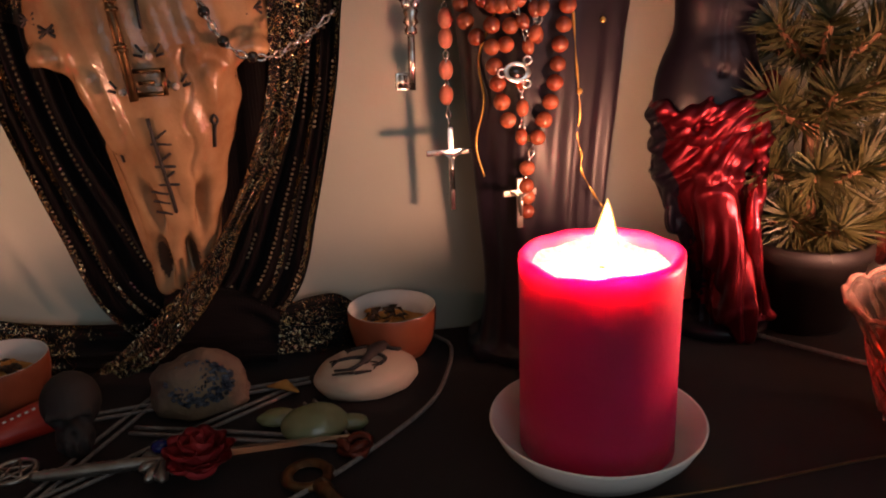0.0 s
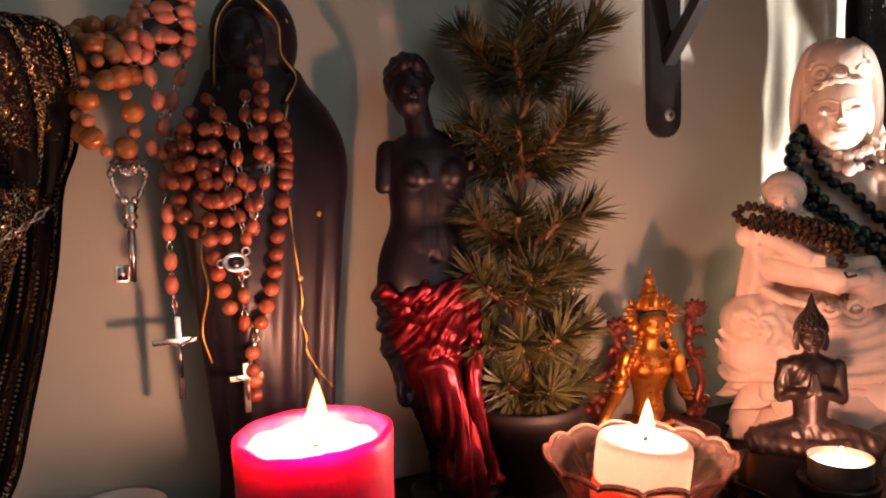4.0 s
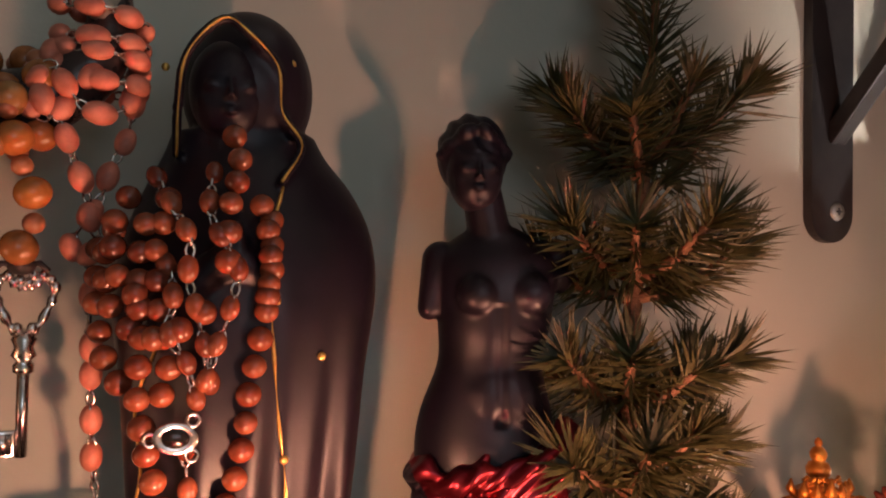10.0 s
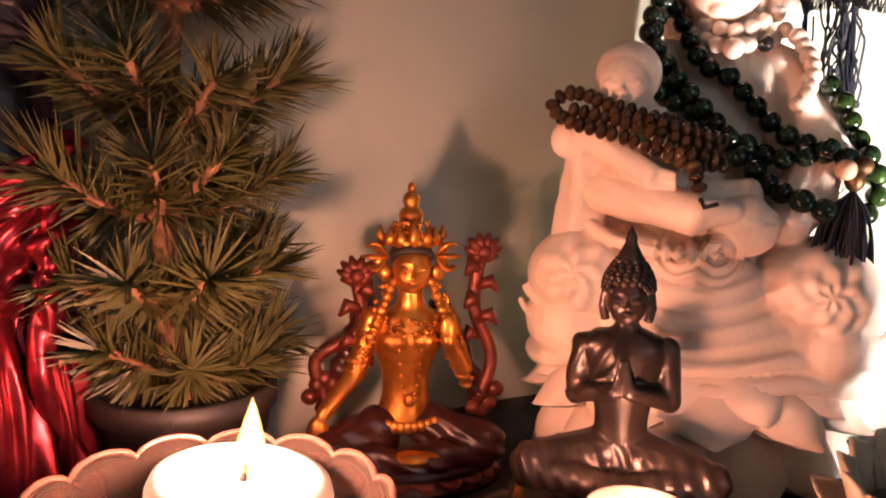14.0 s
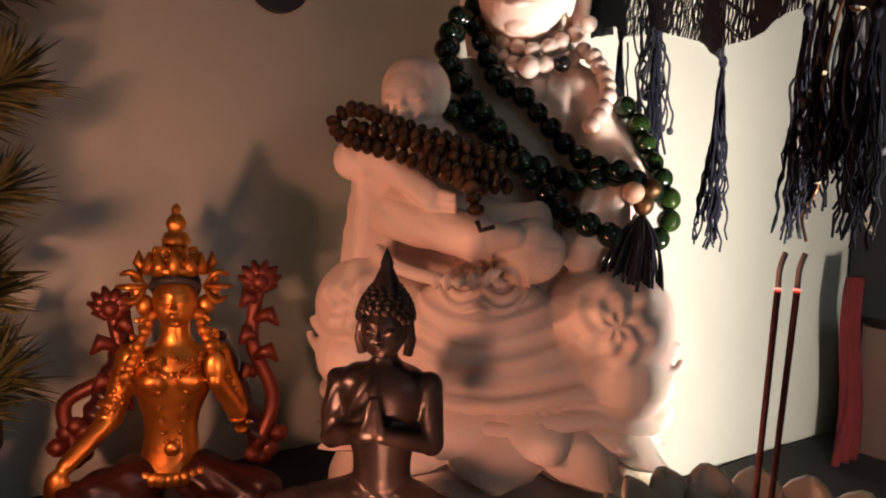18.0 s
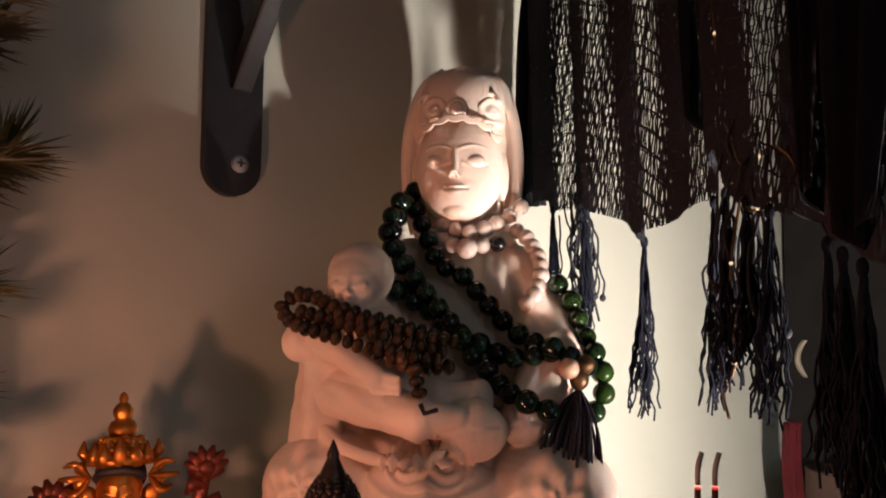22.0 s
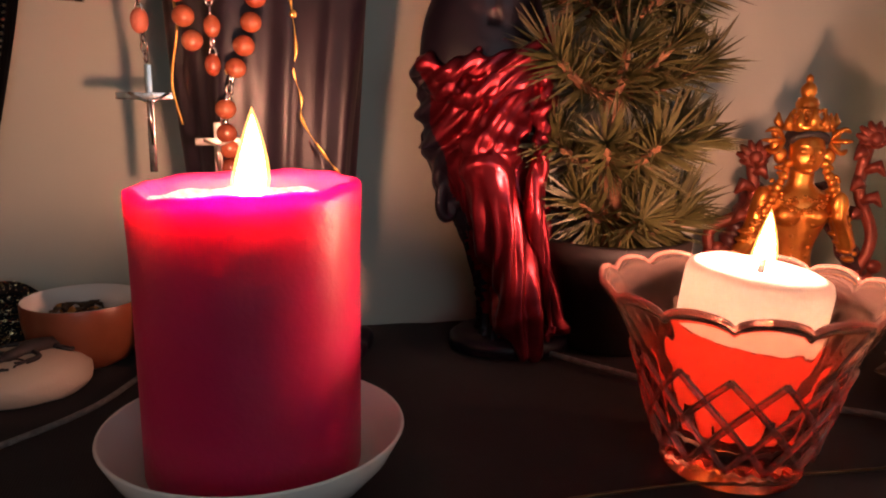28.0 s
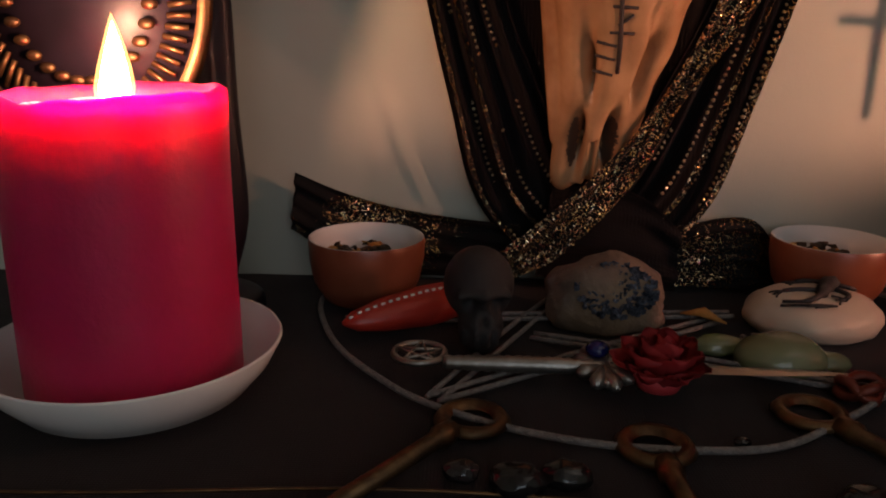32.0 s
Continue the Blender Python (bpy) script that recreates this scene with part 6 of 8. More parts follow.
def orange_string():
    t = thing("orange_bead_string", -0.95, -0.65, 3.1, "string of large orange wooden beads looped over the horn", "bead string")
    O = Vector((-0.95, -0.65, 3.1))
    big = bead_mesh("bead", M["orange_bead"], 0.066, 0.92, 18, 12)
    tiny = bead_mesh("spacer_bead", M["spacer"], 0.036, 1.0, 12, 8)

    def loop(pts, start=0):
        line = curve_pts([Vector(p) - O for p in pts], 8)
        pos, i = 0.0, start
        ev = even_pts(line, 0.01)
        while int(pos / 0.01) < len(ev):
            p, d = ev[int(pos / 0.01)]
            s = RNG.uniform(0.9, 1.08)
            piece("bead" if i % 2 == 0 else "spacer_bead", big if i % 2 == 0 else tiny, t, aim(p, d) @ Matrix.Diagonal((s, s, s, 1)))
            pos += 0.104
            i += 1

    loop([(-1.10, -0.62, 3.14), (-1.10, -0.74, 3.05), (-1.04, -0.80, 2.86), (-1.04, -0.80, 2.66), (-1.00, -0.78, 2.57), (-0.92, -0.77, 2.53), (-0.84, -0.78, 2.57), (-0.80, -0.78, 2.70), (-0.85, -0.80, 2.87), (-0.88, -0.82, 3.01), (-0.92, -0.72, 3.15)])
    loop([(-1.12, -0.55, 3.20), (-1.0, -0.80, 3.12), (-0.98, -0.84, 3.04), (-0.95, -0.84, 2.95), (-0.90, -0.80, 2.89), (-0.82, -0.76, 2.92), (-0.78, -0.74, 3.0), (-0.80, -0.72, 3.12), (-0.86, -0.58, 3.22)], 1)
    loop([(-1.02, -0.52, 3.24), (-0.97, -0.72, 3.22), (-0.93, -0.80, 3.12), (-0.84, -0.74, 3.06), (-0.74, -0.66, 3.1)])
    loop([(-1.16, -0.52, 3.16), (-1.13, -0.70, 3.02), (-1.09, -0.72, 2.84), (-1.08, -0.72, 2.70), (-1.04, -0.72, 2.60)])
    loop([(-0.90, -0.50, 3.26), (-0.80, -0.70, 3.24), (-0.78, -0.76, 3.12)], 1)
    knot = bmesh.new()
    add_ball(knot, Vector((-0.85, -0.74, 2.49)) - O, (0.05, 0.05, 0.035), 10, 8)
    for k in (-1, 1):
        add_tube(knot, [Vector((-0.85, -0.74, 2.49)) - O, Vector((-0.85 + k * 0.06, -0.76, 2.50)) - O, Vector((-0.85 + k * 0.09, -0.77, 2.47)) - O], 0.012, 6)
    part("knot", knot, M["ink"], t, "black cord knot")


orange_string()


def silver_key():
    k = thing("silver_key", -0.86, -0.68, 1.79, "ornate silver key hanging from the orange beads", "key")
    k.matrix_basis = small(pose(-0.86, -0.68, 1.79, 0, 1.5, 12)) @ Matrix.Diagonal((0.8, 1, 1, 1))
    shaft = bmesh.new()
    add_tube(shaft, [(0, 0, 0.0), (0, 0, 0.34)], 0.026, 12)
    add_lathe(shaft, [(0.026, 0.30), (0.045, 0.31), (0.045, 0.335), (0.03, 0.35), (0.055, 0.37), (0.04, 0.40), (0.055, 0.43), (0.03, 0.46), (0.0, 0.47)], 16)
    part("shaft", shaft, M["silver"], k)
    bow = bmesh.new()
    for s in (-1, 1):
        add_tube(bow, curve_pts([(0, 0, 0.44), (s * 0.05, 0, 0.47), (s * 0.105, 0, 0.56), (s * 0.12, 0, 0.62), (s * 0.085, 0, 0.66), (s * 0.04, 0, 0.63), (0, 0, 0.62)], 5), [0.018 + 0.006 * math.sin(i * 1.9) for i in range(31)], 8)
        add_ball(bow, (s * 0.122, 0, 0.62), 0.026, 10, 8)
        add_ball(bow, (s * 0.07, -0.01, 0.665), 0.022, 8, 6)
        add_ball(bow, (s * 0.03, -0.01, 0.47), 0.024, 8, 6)
    for i in range(5):
        a = 2 * math.pi * i / 5
        add_ball(bow, (0.03 * math.cos(a), -0.012, 0.665 + 0.03 * math.sin(a)), 0.022, 8, 6)
    add_ball(bow, (0, 0, 0.70), 0.02, 8, 6)
    part("bow", bow, M["silver"], k, "crown-shaped silver key bow")
    bit = box((-0.075, 0, 0.05), (0.10, 0.02, 0.10), 0.006)
    add_box(bit, (-0.075, -0.0115, 0.05), (0.075, 0.003, 0.075))
    part("bit", bit, M["silver"], k)


silver_key()


def crucifix(parent, O, top, h, w, mat, figure=True, r=0.018):
    c = bmesh.new()
    x, y, z = Vector(top) - O
    add_box(c, (x, y, z - h / 2), (r * 2, r * 1.1, h), None, 0.004)
    add_box(c, (x, y - 0.001, z - h * 0.29), (w, r * 1.1, r * 2), None, 0.004)
    if figure:
        add_tube(c, [(x - w * 0.3, y - 0.02, z - h * 0.26), (x, y - 0.028, z - h * 0.36), (x + w * 0.3, y - 0.02, z - h * 0.26)], 0.008, 6)
        add_tube(c, [(x, y - 0.025, z - h * 0.33), (x, y - 0.03, z - h * 0.5), (x + 0.004, y - 0.02, z - h * 0.74)], [0.014, 0.014, 0.008], 7)
    return part("crucifix", c, mat, parent, "small metal crucifix")


def pink_rosary():
    t = thing("coral_rosary", -0.6, -0.6, 3.3, "rosary of coral pink oval beads wound round the horn", "rosary")
    O = Vector((-0.6, -0.6, 3.3))
    me = bead_mesh("bead", M["pink_bead"], 0.043, 1.42, 12, 9)
    H = lambda z: Vector((-0.59 + 0.03 * (z - 3.3), -0.64, z))
    wind = []
    for i in range(40):
        a = 0.35 * i * 1.9 + 2.2
        z = 3.46 - 0.0085 * i
        wind.append(H(z) + Vector((0.15 * math.cos(a), 0.13 * math.sin(a), 0.02 * math.sin(a * 0.5))) - O)
    line = curve_pts(wind, 3)
    strand(t, "bead", line, me, 0.15, 0.006)
    chain(t, line, M["silver"], 0.005)
    loops = [
        [(-0.76, -0.70, 3.28), (-0.80, -0.76, 3.16), (-0.75, -0.80, 3.21), (-0.67, -0.80, 3.09), (-0.60, -0.78, 3.05), (-0.52, -0.74, 3.07), (-0.47, -0.66, 3.16)],
        [(-0.74, -0.72, 3.22), (-0.78, -0.78, 3.10), (-0.72, -0.78, 3.00), (-0.68, -0.74, 2.87), (-0.645, -0.70, 2.77), (-0.63, -0.68, 2.66), (-0.60, -0.66, 2.57), (-0.64, -0.64, 2.52)],
        [(-0.48, -0.60, 3.12), (-0.505, -0.60, 2.98), (-0.56, -0.62, 2.86), (-0.60, -0.63, 2.74), (-0.66, -0.64, 2.64), (-0.70, -0.63, 2.56), (-0.64, -0.62, 2.50)],
        [(-0.82, -0.68, 3.20), (-0.84, -0.74, 3.08), (-0.76, -0.78, 3.02), (-0.68, -0.76, 3.12), (-0.6, -0.75, 3.22)],
    ]
    for pts in loops:
        ln = curve_pts([Vector(p) - O for p in pts], 8)
        strand(t, "bead", ln, me, 0.155, 0.004)
        chain(t, ln, M["silver"], 0.005)
    drop = curve_pts([Vector(p) - O for p in ((-0.64, -0.62, 2.50), (-0.635, -0.58, 2.2), (-0.63, -0.54, 1.8), (-0.615, -0.50, 1.54))], 10)
    chain(t, drop, M["silver"], 0.006)
    for z in (2.37, 2.17, 2.06, 1.88, 1.73):
        y = -0.50 - 0.12 * (z - 1.54) / 0.96
        piece("bead", me, t, pose(-0.632, y, z) if False else Matrix.Translation(Vector((-0.632, y, z)) - O))
    crucifix(t, O, (-0.61, -0.50, 1.53), 0.52, 0.31, M["silver"])


pink_rosary()


def red_rosary():
    t = thing("red_rosary", -0.3, -0.85, 2.3, "large rosary of red-brown wooden beads round the veiled statue", "rosary")
    O = Vector((-0.3, -0.85, 2.3))
    big = bead_mesh("bead", M["red_bead"], 0.048, 0.95, 14, 10)
    oval = bead_mesh("oval_bead", M["red_bead"], 0.037, 1.35, 12, 9)
    A = lambda pts: curve_pts([Vector(p) - O for p in pts], 8)
    def row(pts, me, step):
        ln = A(pts)
        strand(t, "bead" if me is big else "oval_bead", ln, me, step, 0.006)
        if me is oval:
            chain(t, ln, M["silver"], 0.006)

    row([(-0.02, -0.86, 2.72), (0.0, -0.90, 2.58), (0.0, -0.95, 2.42), (-0.03, -0.97, 2.25), (-0.065, -0.97, 2.10), (-0.09, -0.96, 1.92), (-0.12, -0.95, 1.76), (-0.155, -0.94, 1.61), (-0.22, -0.93, 1.46)], big, 0.104)
    row([(-0.43, -0.86, 2.64), (-0.46, -0.90, 2.45), (-0.45, -0.94, 2.2), (-0.46, -0.95, 2.05), (-0.45, -0.95, 1.91), (-0.42, -0.95, 1.75), (-0.36, -0.95, 1.56)], big, 0.104)
    row([(-0.12, -0.82, 2.98), (-0.10, -0.90, 2.86), (-0.15, -0.98, 2.70), (-0.16, -1.0, 2.58), (-0.16, -1.0, 2.47)], big, 0.105)
    row([(-0.54, -0.74, 2.62), (-0.58, -0.80, 2.5), (-0.55, -0.86, 2.35), (-0.48, -0.92, 2.26), (-0.38, -0.98, 2.24), (-0.28, -1.0, 2.30), (-0.2, -1.0, 2.36)], big, 0.104)
    row([(-0.5, -0.78, 2.74), (-0.55, -0.84, 2.6), (-0.52, -0.9, 2.44), (-0.42, -0.95, 2.36)], big, 0.104)
    row([(-0.40, -0.80, 2.82), (-0.34, -0.9, 2.7), (-0.29, -0.98, 2.6), (-0.29, -1.0, 2.44), (-0.26, -1.01, 2.30), (-0.23, -1.0, 2.16), (-0.21, -0.98, 2.02)], oval, 0.14)
    row([(-0.20, -0.86, 2.84), (-0.21, -0.98, 2.66), (-0.13, -1.02, 2.50), (-0.15, -1.03, 2.34), (-0.19, -1.02, 2.22), (-0.24, -1.0, 2.08)], oval, 0.14)
    row([(-0.36, -0.92, 2.5), (-0.34, -0.98, 2.38), (-0.36, -1.0, 2.26), (-0.30, -1.0, 2.14), (-0.27, -0.98, 2.02)], oval, 0.13)
    row([(-0.30, -0.95, 1.84), (-0.295, -0.95, 1.7), (-0.29, -0.94, 1.5)], oval, 0.16)
    row([(0.02, -0.84, 2.66), (0.01, -0.92, 2.5), (-0.01, -0.96, 2.36)], big, 0.105)
    row([(-0.60, -0.70, 2.55), (-0.61, -0.76, 2.35), (-0.57, -0.84, 2.15), (-0.50, -0.90, 2.02)], big, 0.105)
    row([(-0.36, -0.84, 2.74), (-0.40, -0.91, 2.52), (-0.39, -0.95, 2.32), (-0.36, -0.96, 2.12), (-0.40, -0.95, 2.0)], big, 0.105)
    chain(t, A([(-0.22, -0.92, 1.46), (-0.25, -0.90, 1.32), (-0.27, -0.87, 1.24)]), M["silver"], 0.007)
    for p in ((-0.25, -0.90, 1.33), (-0.25, -0.88, 1.22), (-0.24, -0.87, 1.15), (-0.24, -0.86, 1.06)):
        piece("bead", big, t, Matrix.Translation(Vector(p) - O))
    m = Matrix.Translation(Vector((-0.335, -0.99, 1.885)) - O) @ pose(0, 0, 0, 90, 8, 0) @ Matrix.Scale(0.74, 4)
    med = part("medal", lathe([(0.0, 0.0), (0.105, 0.0), (0.108, 0.02), (0.10, 0.03), (0.075, 0.022), (0.0, 0.015)], 32, m @ Matrix.Diagonal((1, 0.72, 1, 1))), M["silver"], t, "oval silver medal")
    stone = bmesh.new()
    add_ball(stone, (0, 0, 0.02), (0.066, 0.048, 0.025), 20, 12)
    stone.transform(m)
    part("stone", stone, M["black_bead"], med, "polished black oval stone")
    for dx, dz in ((-0.11, 0.005), (0.035, 0.065), (0.03, -0.06)):
        ring = bmesh.new()
        c = Vector((-0.31 + dx, -1.0, 1.88 + dz)) - O
        add_tube(ring, [c + Vector((0.022 * math.cos(a), 0, 0.022 * math.sin(a))) for a in [2 * math.pi * i / 12 for i in range(13)]], 0.008, 6, 0, False)
        part("ring", ring, M["silver"], med)
    crucifix(t, O, (-0.29, -0.88, 1.27), 0.30, 0.20, M["steel"])


red_rosary()


def left_pendant():
    t = thing("copper_pendant", -3.95, -0.5, 2.1, "thin copper pendant hanging on a chain", "pendant")
    chain(t, curve_pts([Vector((0, 0, 2.2)), Vector((0, 0, 0.9)), Vector((0, 0, 0.0))], 6), M["brass"], 0.006)
    part("drop", lathe([(0.0, -0.40), (0.03, -0.34), (0.035, -0.25), (0.02, -0.1), (0.0, 0.0)], 12), M["brass"], t)


left_pendant()

# ---- things on the cloth ----
def herb_bowl(x, y, seed, label):
    rng = random.Random(seed)
    b = thing("herb_bowl", x, y, 0, label, "bowl", "herb bowls")
    part("bowl", lathe([(0.0, 0.0), (0.16, 0.0), (0.22, 0.03), (0.27, 0.12), (0.293, 0.24), (0.297, 0.33), (0.292, 0.345)], 48), M["terracotta"], b, "red-brown glazed outside")
    part("lining", lathe([(0.292, 0.346), (0.282, 0.345), (0.272, 0.24), (0.24, 0.12), (0.18, 0.06), (0.0, 0.055)], 48), M["china"], b, "white glazed inside")
    fill = lathe([(0.266, 0.20), (0.2, 0.225), (0.1, 0.24), (0.0, 0.25)], 32, None, lambda a, i, r, z: (r, z + 0.012 * math.sin(5 * a + i * 2)))
    part("powder", fill, M["spice"], b, "orange ground spice")
    for k in range(26):
        a, r = rng.uniform(0, 6.28), 0.15 * math.sqrt(rng.random())
        bm = bmesh.new()
        w = rng.uniform(0.025, 0.05)
        add_tube(bm, [(0, -w, 0), (0.01, 0, 0.02), (0, w, 0.0)], [0.008, w * 0.7, 0.006], 6, 0, True, 0.4)
        part("dried_leaf", bm, M["leaf_dark"] if k % 3 else M["spice"], b).matrix_basis = small(pose(r * math.cos(a) - 0.04, r * math.sin(a) + 0.02, 0.25 + 0.02 * rng.random(), rng.uniform(-40, 40), rng.uniform(-40, 40), rng.uniform(0, 360)))


herb_bowl(-3.43, -0.46, 1, "red-brown bowl with orange spice and dried herbs inside")
herb_bowl(-1.02, -0.34, 2, "red-brown bowl with dark dried herbs and spice inside")


def rock(name, c, r, mat, label, category, seed, amp=0.12, top=None, squash=1.0, turn=0.0, extra=None):
    bm = bmesh.new()
    bmesh.ops.create_icosphere(bm, subdivisions=4, radius=1)
    for v in bm.verts:
        n = noise.noise(v.co * 1.6 + Vector((seed, 0, 0))) + 0.5 * noise.noise(v.co * 4 + Vector((0, seed, 0)))
        v.co *= 1 + amp * n
        v.co = Vector((v.co.x * r[0], v.co.y * r[1], v.co.z * r[2]))
        v.co.z = max(v.co.z, -r[2] * 0.55)
    ob = solo(name, bm, mat, label, category, "", pose(c[0], c[1], c[2] + r[2] * 0.55, 0, 0, turn))
    return ob


g = rock("geode", (-2.26, -0.72, 0.0), (0.30, 0.20, 0.22), M["geode"], "grey brown geode with glittering dark crystals", "geode", 3, 0.18)
bm = bmesh.new()
rng = random.Random(5)
for k in range(260):
    a, r = rng.uniform(0, 6.28), math.sqrt(rng.random())
    p = Vector((0.03 + 0.19 * r * math.cos(a), -0.135 + 0.07 * r * math.sin(a), 0.09 + 0.11 * r * math.sin(a)))
    add_tube(bm, [p, p + Vector((rng.uniform(-0.02, 0.02), -0.035, 0.025))], [0.016, 0.002], 5)
part("crystal_lining", bm, M["crystal"], g, "glittering blue-black crystals", False)


def lizard_stone():
    s = rock("painted_stone", (-1.25, -0.72, 0.0), (0.33, 0.27, 0.13), M["pale_stone"], "pale flat pebble painted with a black lizard", "stone", 9, 0.07, turn=10)
    ink = bmesh.new()

    def on(x, y):
        q = 1 - (x / 0.33) ** 2 - (y / 0.30) ** 2
        return Vector((x, y, 0.132 * math.sqrt(max(0.02, q)) + 0.006))

    def line(pts, r):
        add_tube(ink, curve_pts([on(x, y) for x, y in pts], 4), r, 6)

    line([(-0.22, -0.08), (-0.12, -0.13), (-0.03, -0.09), (0.04, -0.02), (0.12, 0.06), (0.18, 0.13)], [0.008] * 4 + [0.014] * 4 + [0.03] * 4 + [0.045] * 4 + [0.04] * 4 + [0.02])
    for pts in ([(0.0, -0.06), (-0.10, -0.02), (-0.17, 0.0)], [(0.06, -0.02), (0.10, -0.10), (0.05, -0.15)], [(0.10, 0.06), (0.02, 0.10), (-0.05, 0.09)], [(0.14, 0.07), (0.20, 0.02), (0.24, 0.04)]):
        line(pts, 0.012)
        e = pts[-1]
        for k in (-1, 0, 1):
            line([e, (e[0] - 0.03 + 0.01 * k, e[1] + 0.02 * k), (e[0] - 0.05, e[1] + 0.035 * k)], 0.005)
    for k in range(5):
        line([(-0.24 + 0.03 * k, -0.10 - 0.02 * k), (-0.10 + 0.02 * k, -0.17 - 0.006 * k)], 0.006)
    part("lizard", ink, M["ink"], s, "black painted lizard")


lizard_stone()
rock("green_stone", (-1.60, -1.22, 0.0), (0.19, 0.15, 0.10), M["aventurine"], "smooth translucent pale green stone", "stone", 12, 0.06)
rock("green_chip", (-1.80, -1.05, 0.0), (0.12, 0.07, 0.05), M["aventurine"], "small flat pale green stone beside the larger one", "stone", 13, 0.1)
rock("green_chip", (-1.40, -1.22, 0.0), (0.10, 0.06, 0.05), M["aventurine"], "small flat pale green stone beside the larger one", "stone", 14, 0.1)


def red_pouch():
    p = thing("red_pouch", -3.18, -0.82, 0.0, "red leather sheath with pale stitching beside the bowl", "sheath", "", 36)
    bm = bmesh.new()
    loft_pts = [(-0.36, 0.015), (-0.30, 0.06), (-0.15, 0.10), (0.05, 0.125), (0.25, 0.12), (0.34, 0.07)]
    add_tube(bm, [(x, 0, 0.09) for x, _ in loft_pts], [r for _, r in loft_pts], 16, 0, True, 0.75)
    part("body", bm, M["red_leather"], p)
    for i in range(17):
        t = i / 16
        x = -0.33 + 0.62 * t
        r = np.interp(x, [q[0] for q in loft_pts], [q[1] for q in loft_pts])
        st = bmesh.new()
        add_tube(st, [(x - 0.009, -0.35 * r, 0.09 + 0.72 * r), (x + 0.009, -0.35 * r, 0.092 + 0.72 * r)], 0.007, 6)
        part("stitch", st, M["china"], p)


red_pouch()


def black_skull():
    b = bmesh.new()
    add_ball(b, (0, 0.03, 0.30), (0.155, 0.17, 0.165), 24, 18)
    add_ball(b, (0, -0.04, 0.13), (0.10, 0.11, 0.13), 18, 12)
    add_tube(b, [(-0.11, -0.11, 0.285), (0, -0.14, 0.295), (0.11, -0.11, 0.285)], 0.028, 8)

    def carve(co, no):
        x, y, z = co.T
        out = 0 * x
        for k in (-1, 1):
            out -= 0.055 * np.exp(-((x - k * 0.062) ** 2 + (z - 0.245) ** 2) / 0.0011) * (y < 0)
        out -= 0.035 * np.exp(-(x**2) / 0.0004 - ((z - 0.18) ** 2) / 0.0009) * (y < 0)
        out += 0.008 * np.sin(x * 130) * (z < 0.14) * (z > 0.06) * (y < -0.05)
        return out

    statue("black_skull", [(fuse(b, 0.010, 2, carve), 0)], [M["soot"]], "small matt black carved skull", pose(-2.87, -1.08, 0.0, 0, 0, 8))["category"] = "carving"


black_skull()


def rose():
    r = thing("red_rose", -2.19, -1.52, 0.0, "red fabric rose lying on the dagger", "flower")
    rng = random.Random(4)
    for ring, (n, rad, tilt, size) in enumerate(((3, 0.04, 80, 0.10), (5, 0.09, 60, 0.13), (6, 0.14, 42, 0.15), (7, 0.17, 24, 0.15))):
        for k in range(n):
            bm = sheet(5, 5, lambda u, v: Vector(((u - 0.5) * size * 1.3 * math.sin(math.pi * (0.25 + 0.7 * v)), v * size, 0.03 * (2 * u - 1) ** 2 + 0.02 * math.sin(v * 5 + u * 6))), 0.004)
            a = 360 * (k + 0.5 * ring) / n + rng.uniform(-12, 12)
            m = pose(0, 0, 0.17 - 0.025 * ring, 0, 0, a) @ pose(0, rad * 0.35, 0, tilt, 0, 0)
            bm.transform(m)
            part("petal", bm, M["rose"], r)
    part("calyx", lathe([(0.0, 0.02), (0.08, 0.05), (0.11, 0.12), (0.0, 0.13)], 16), M["rose"], r)


rose()


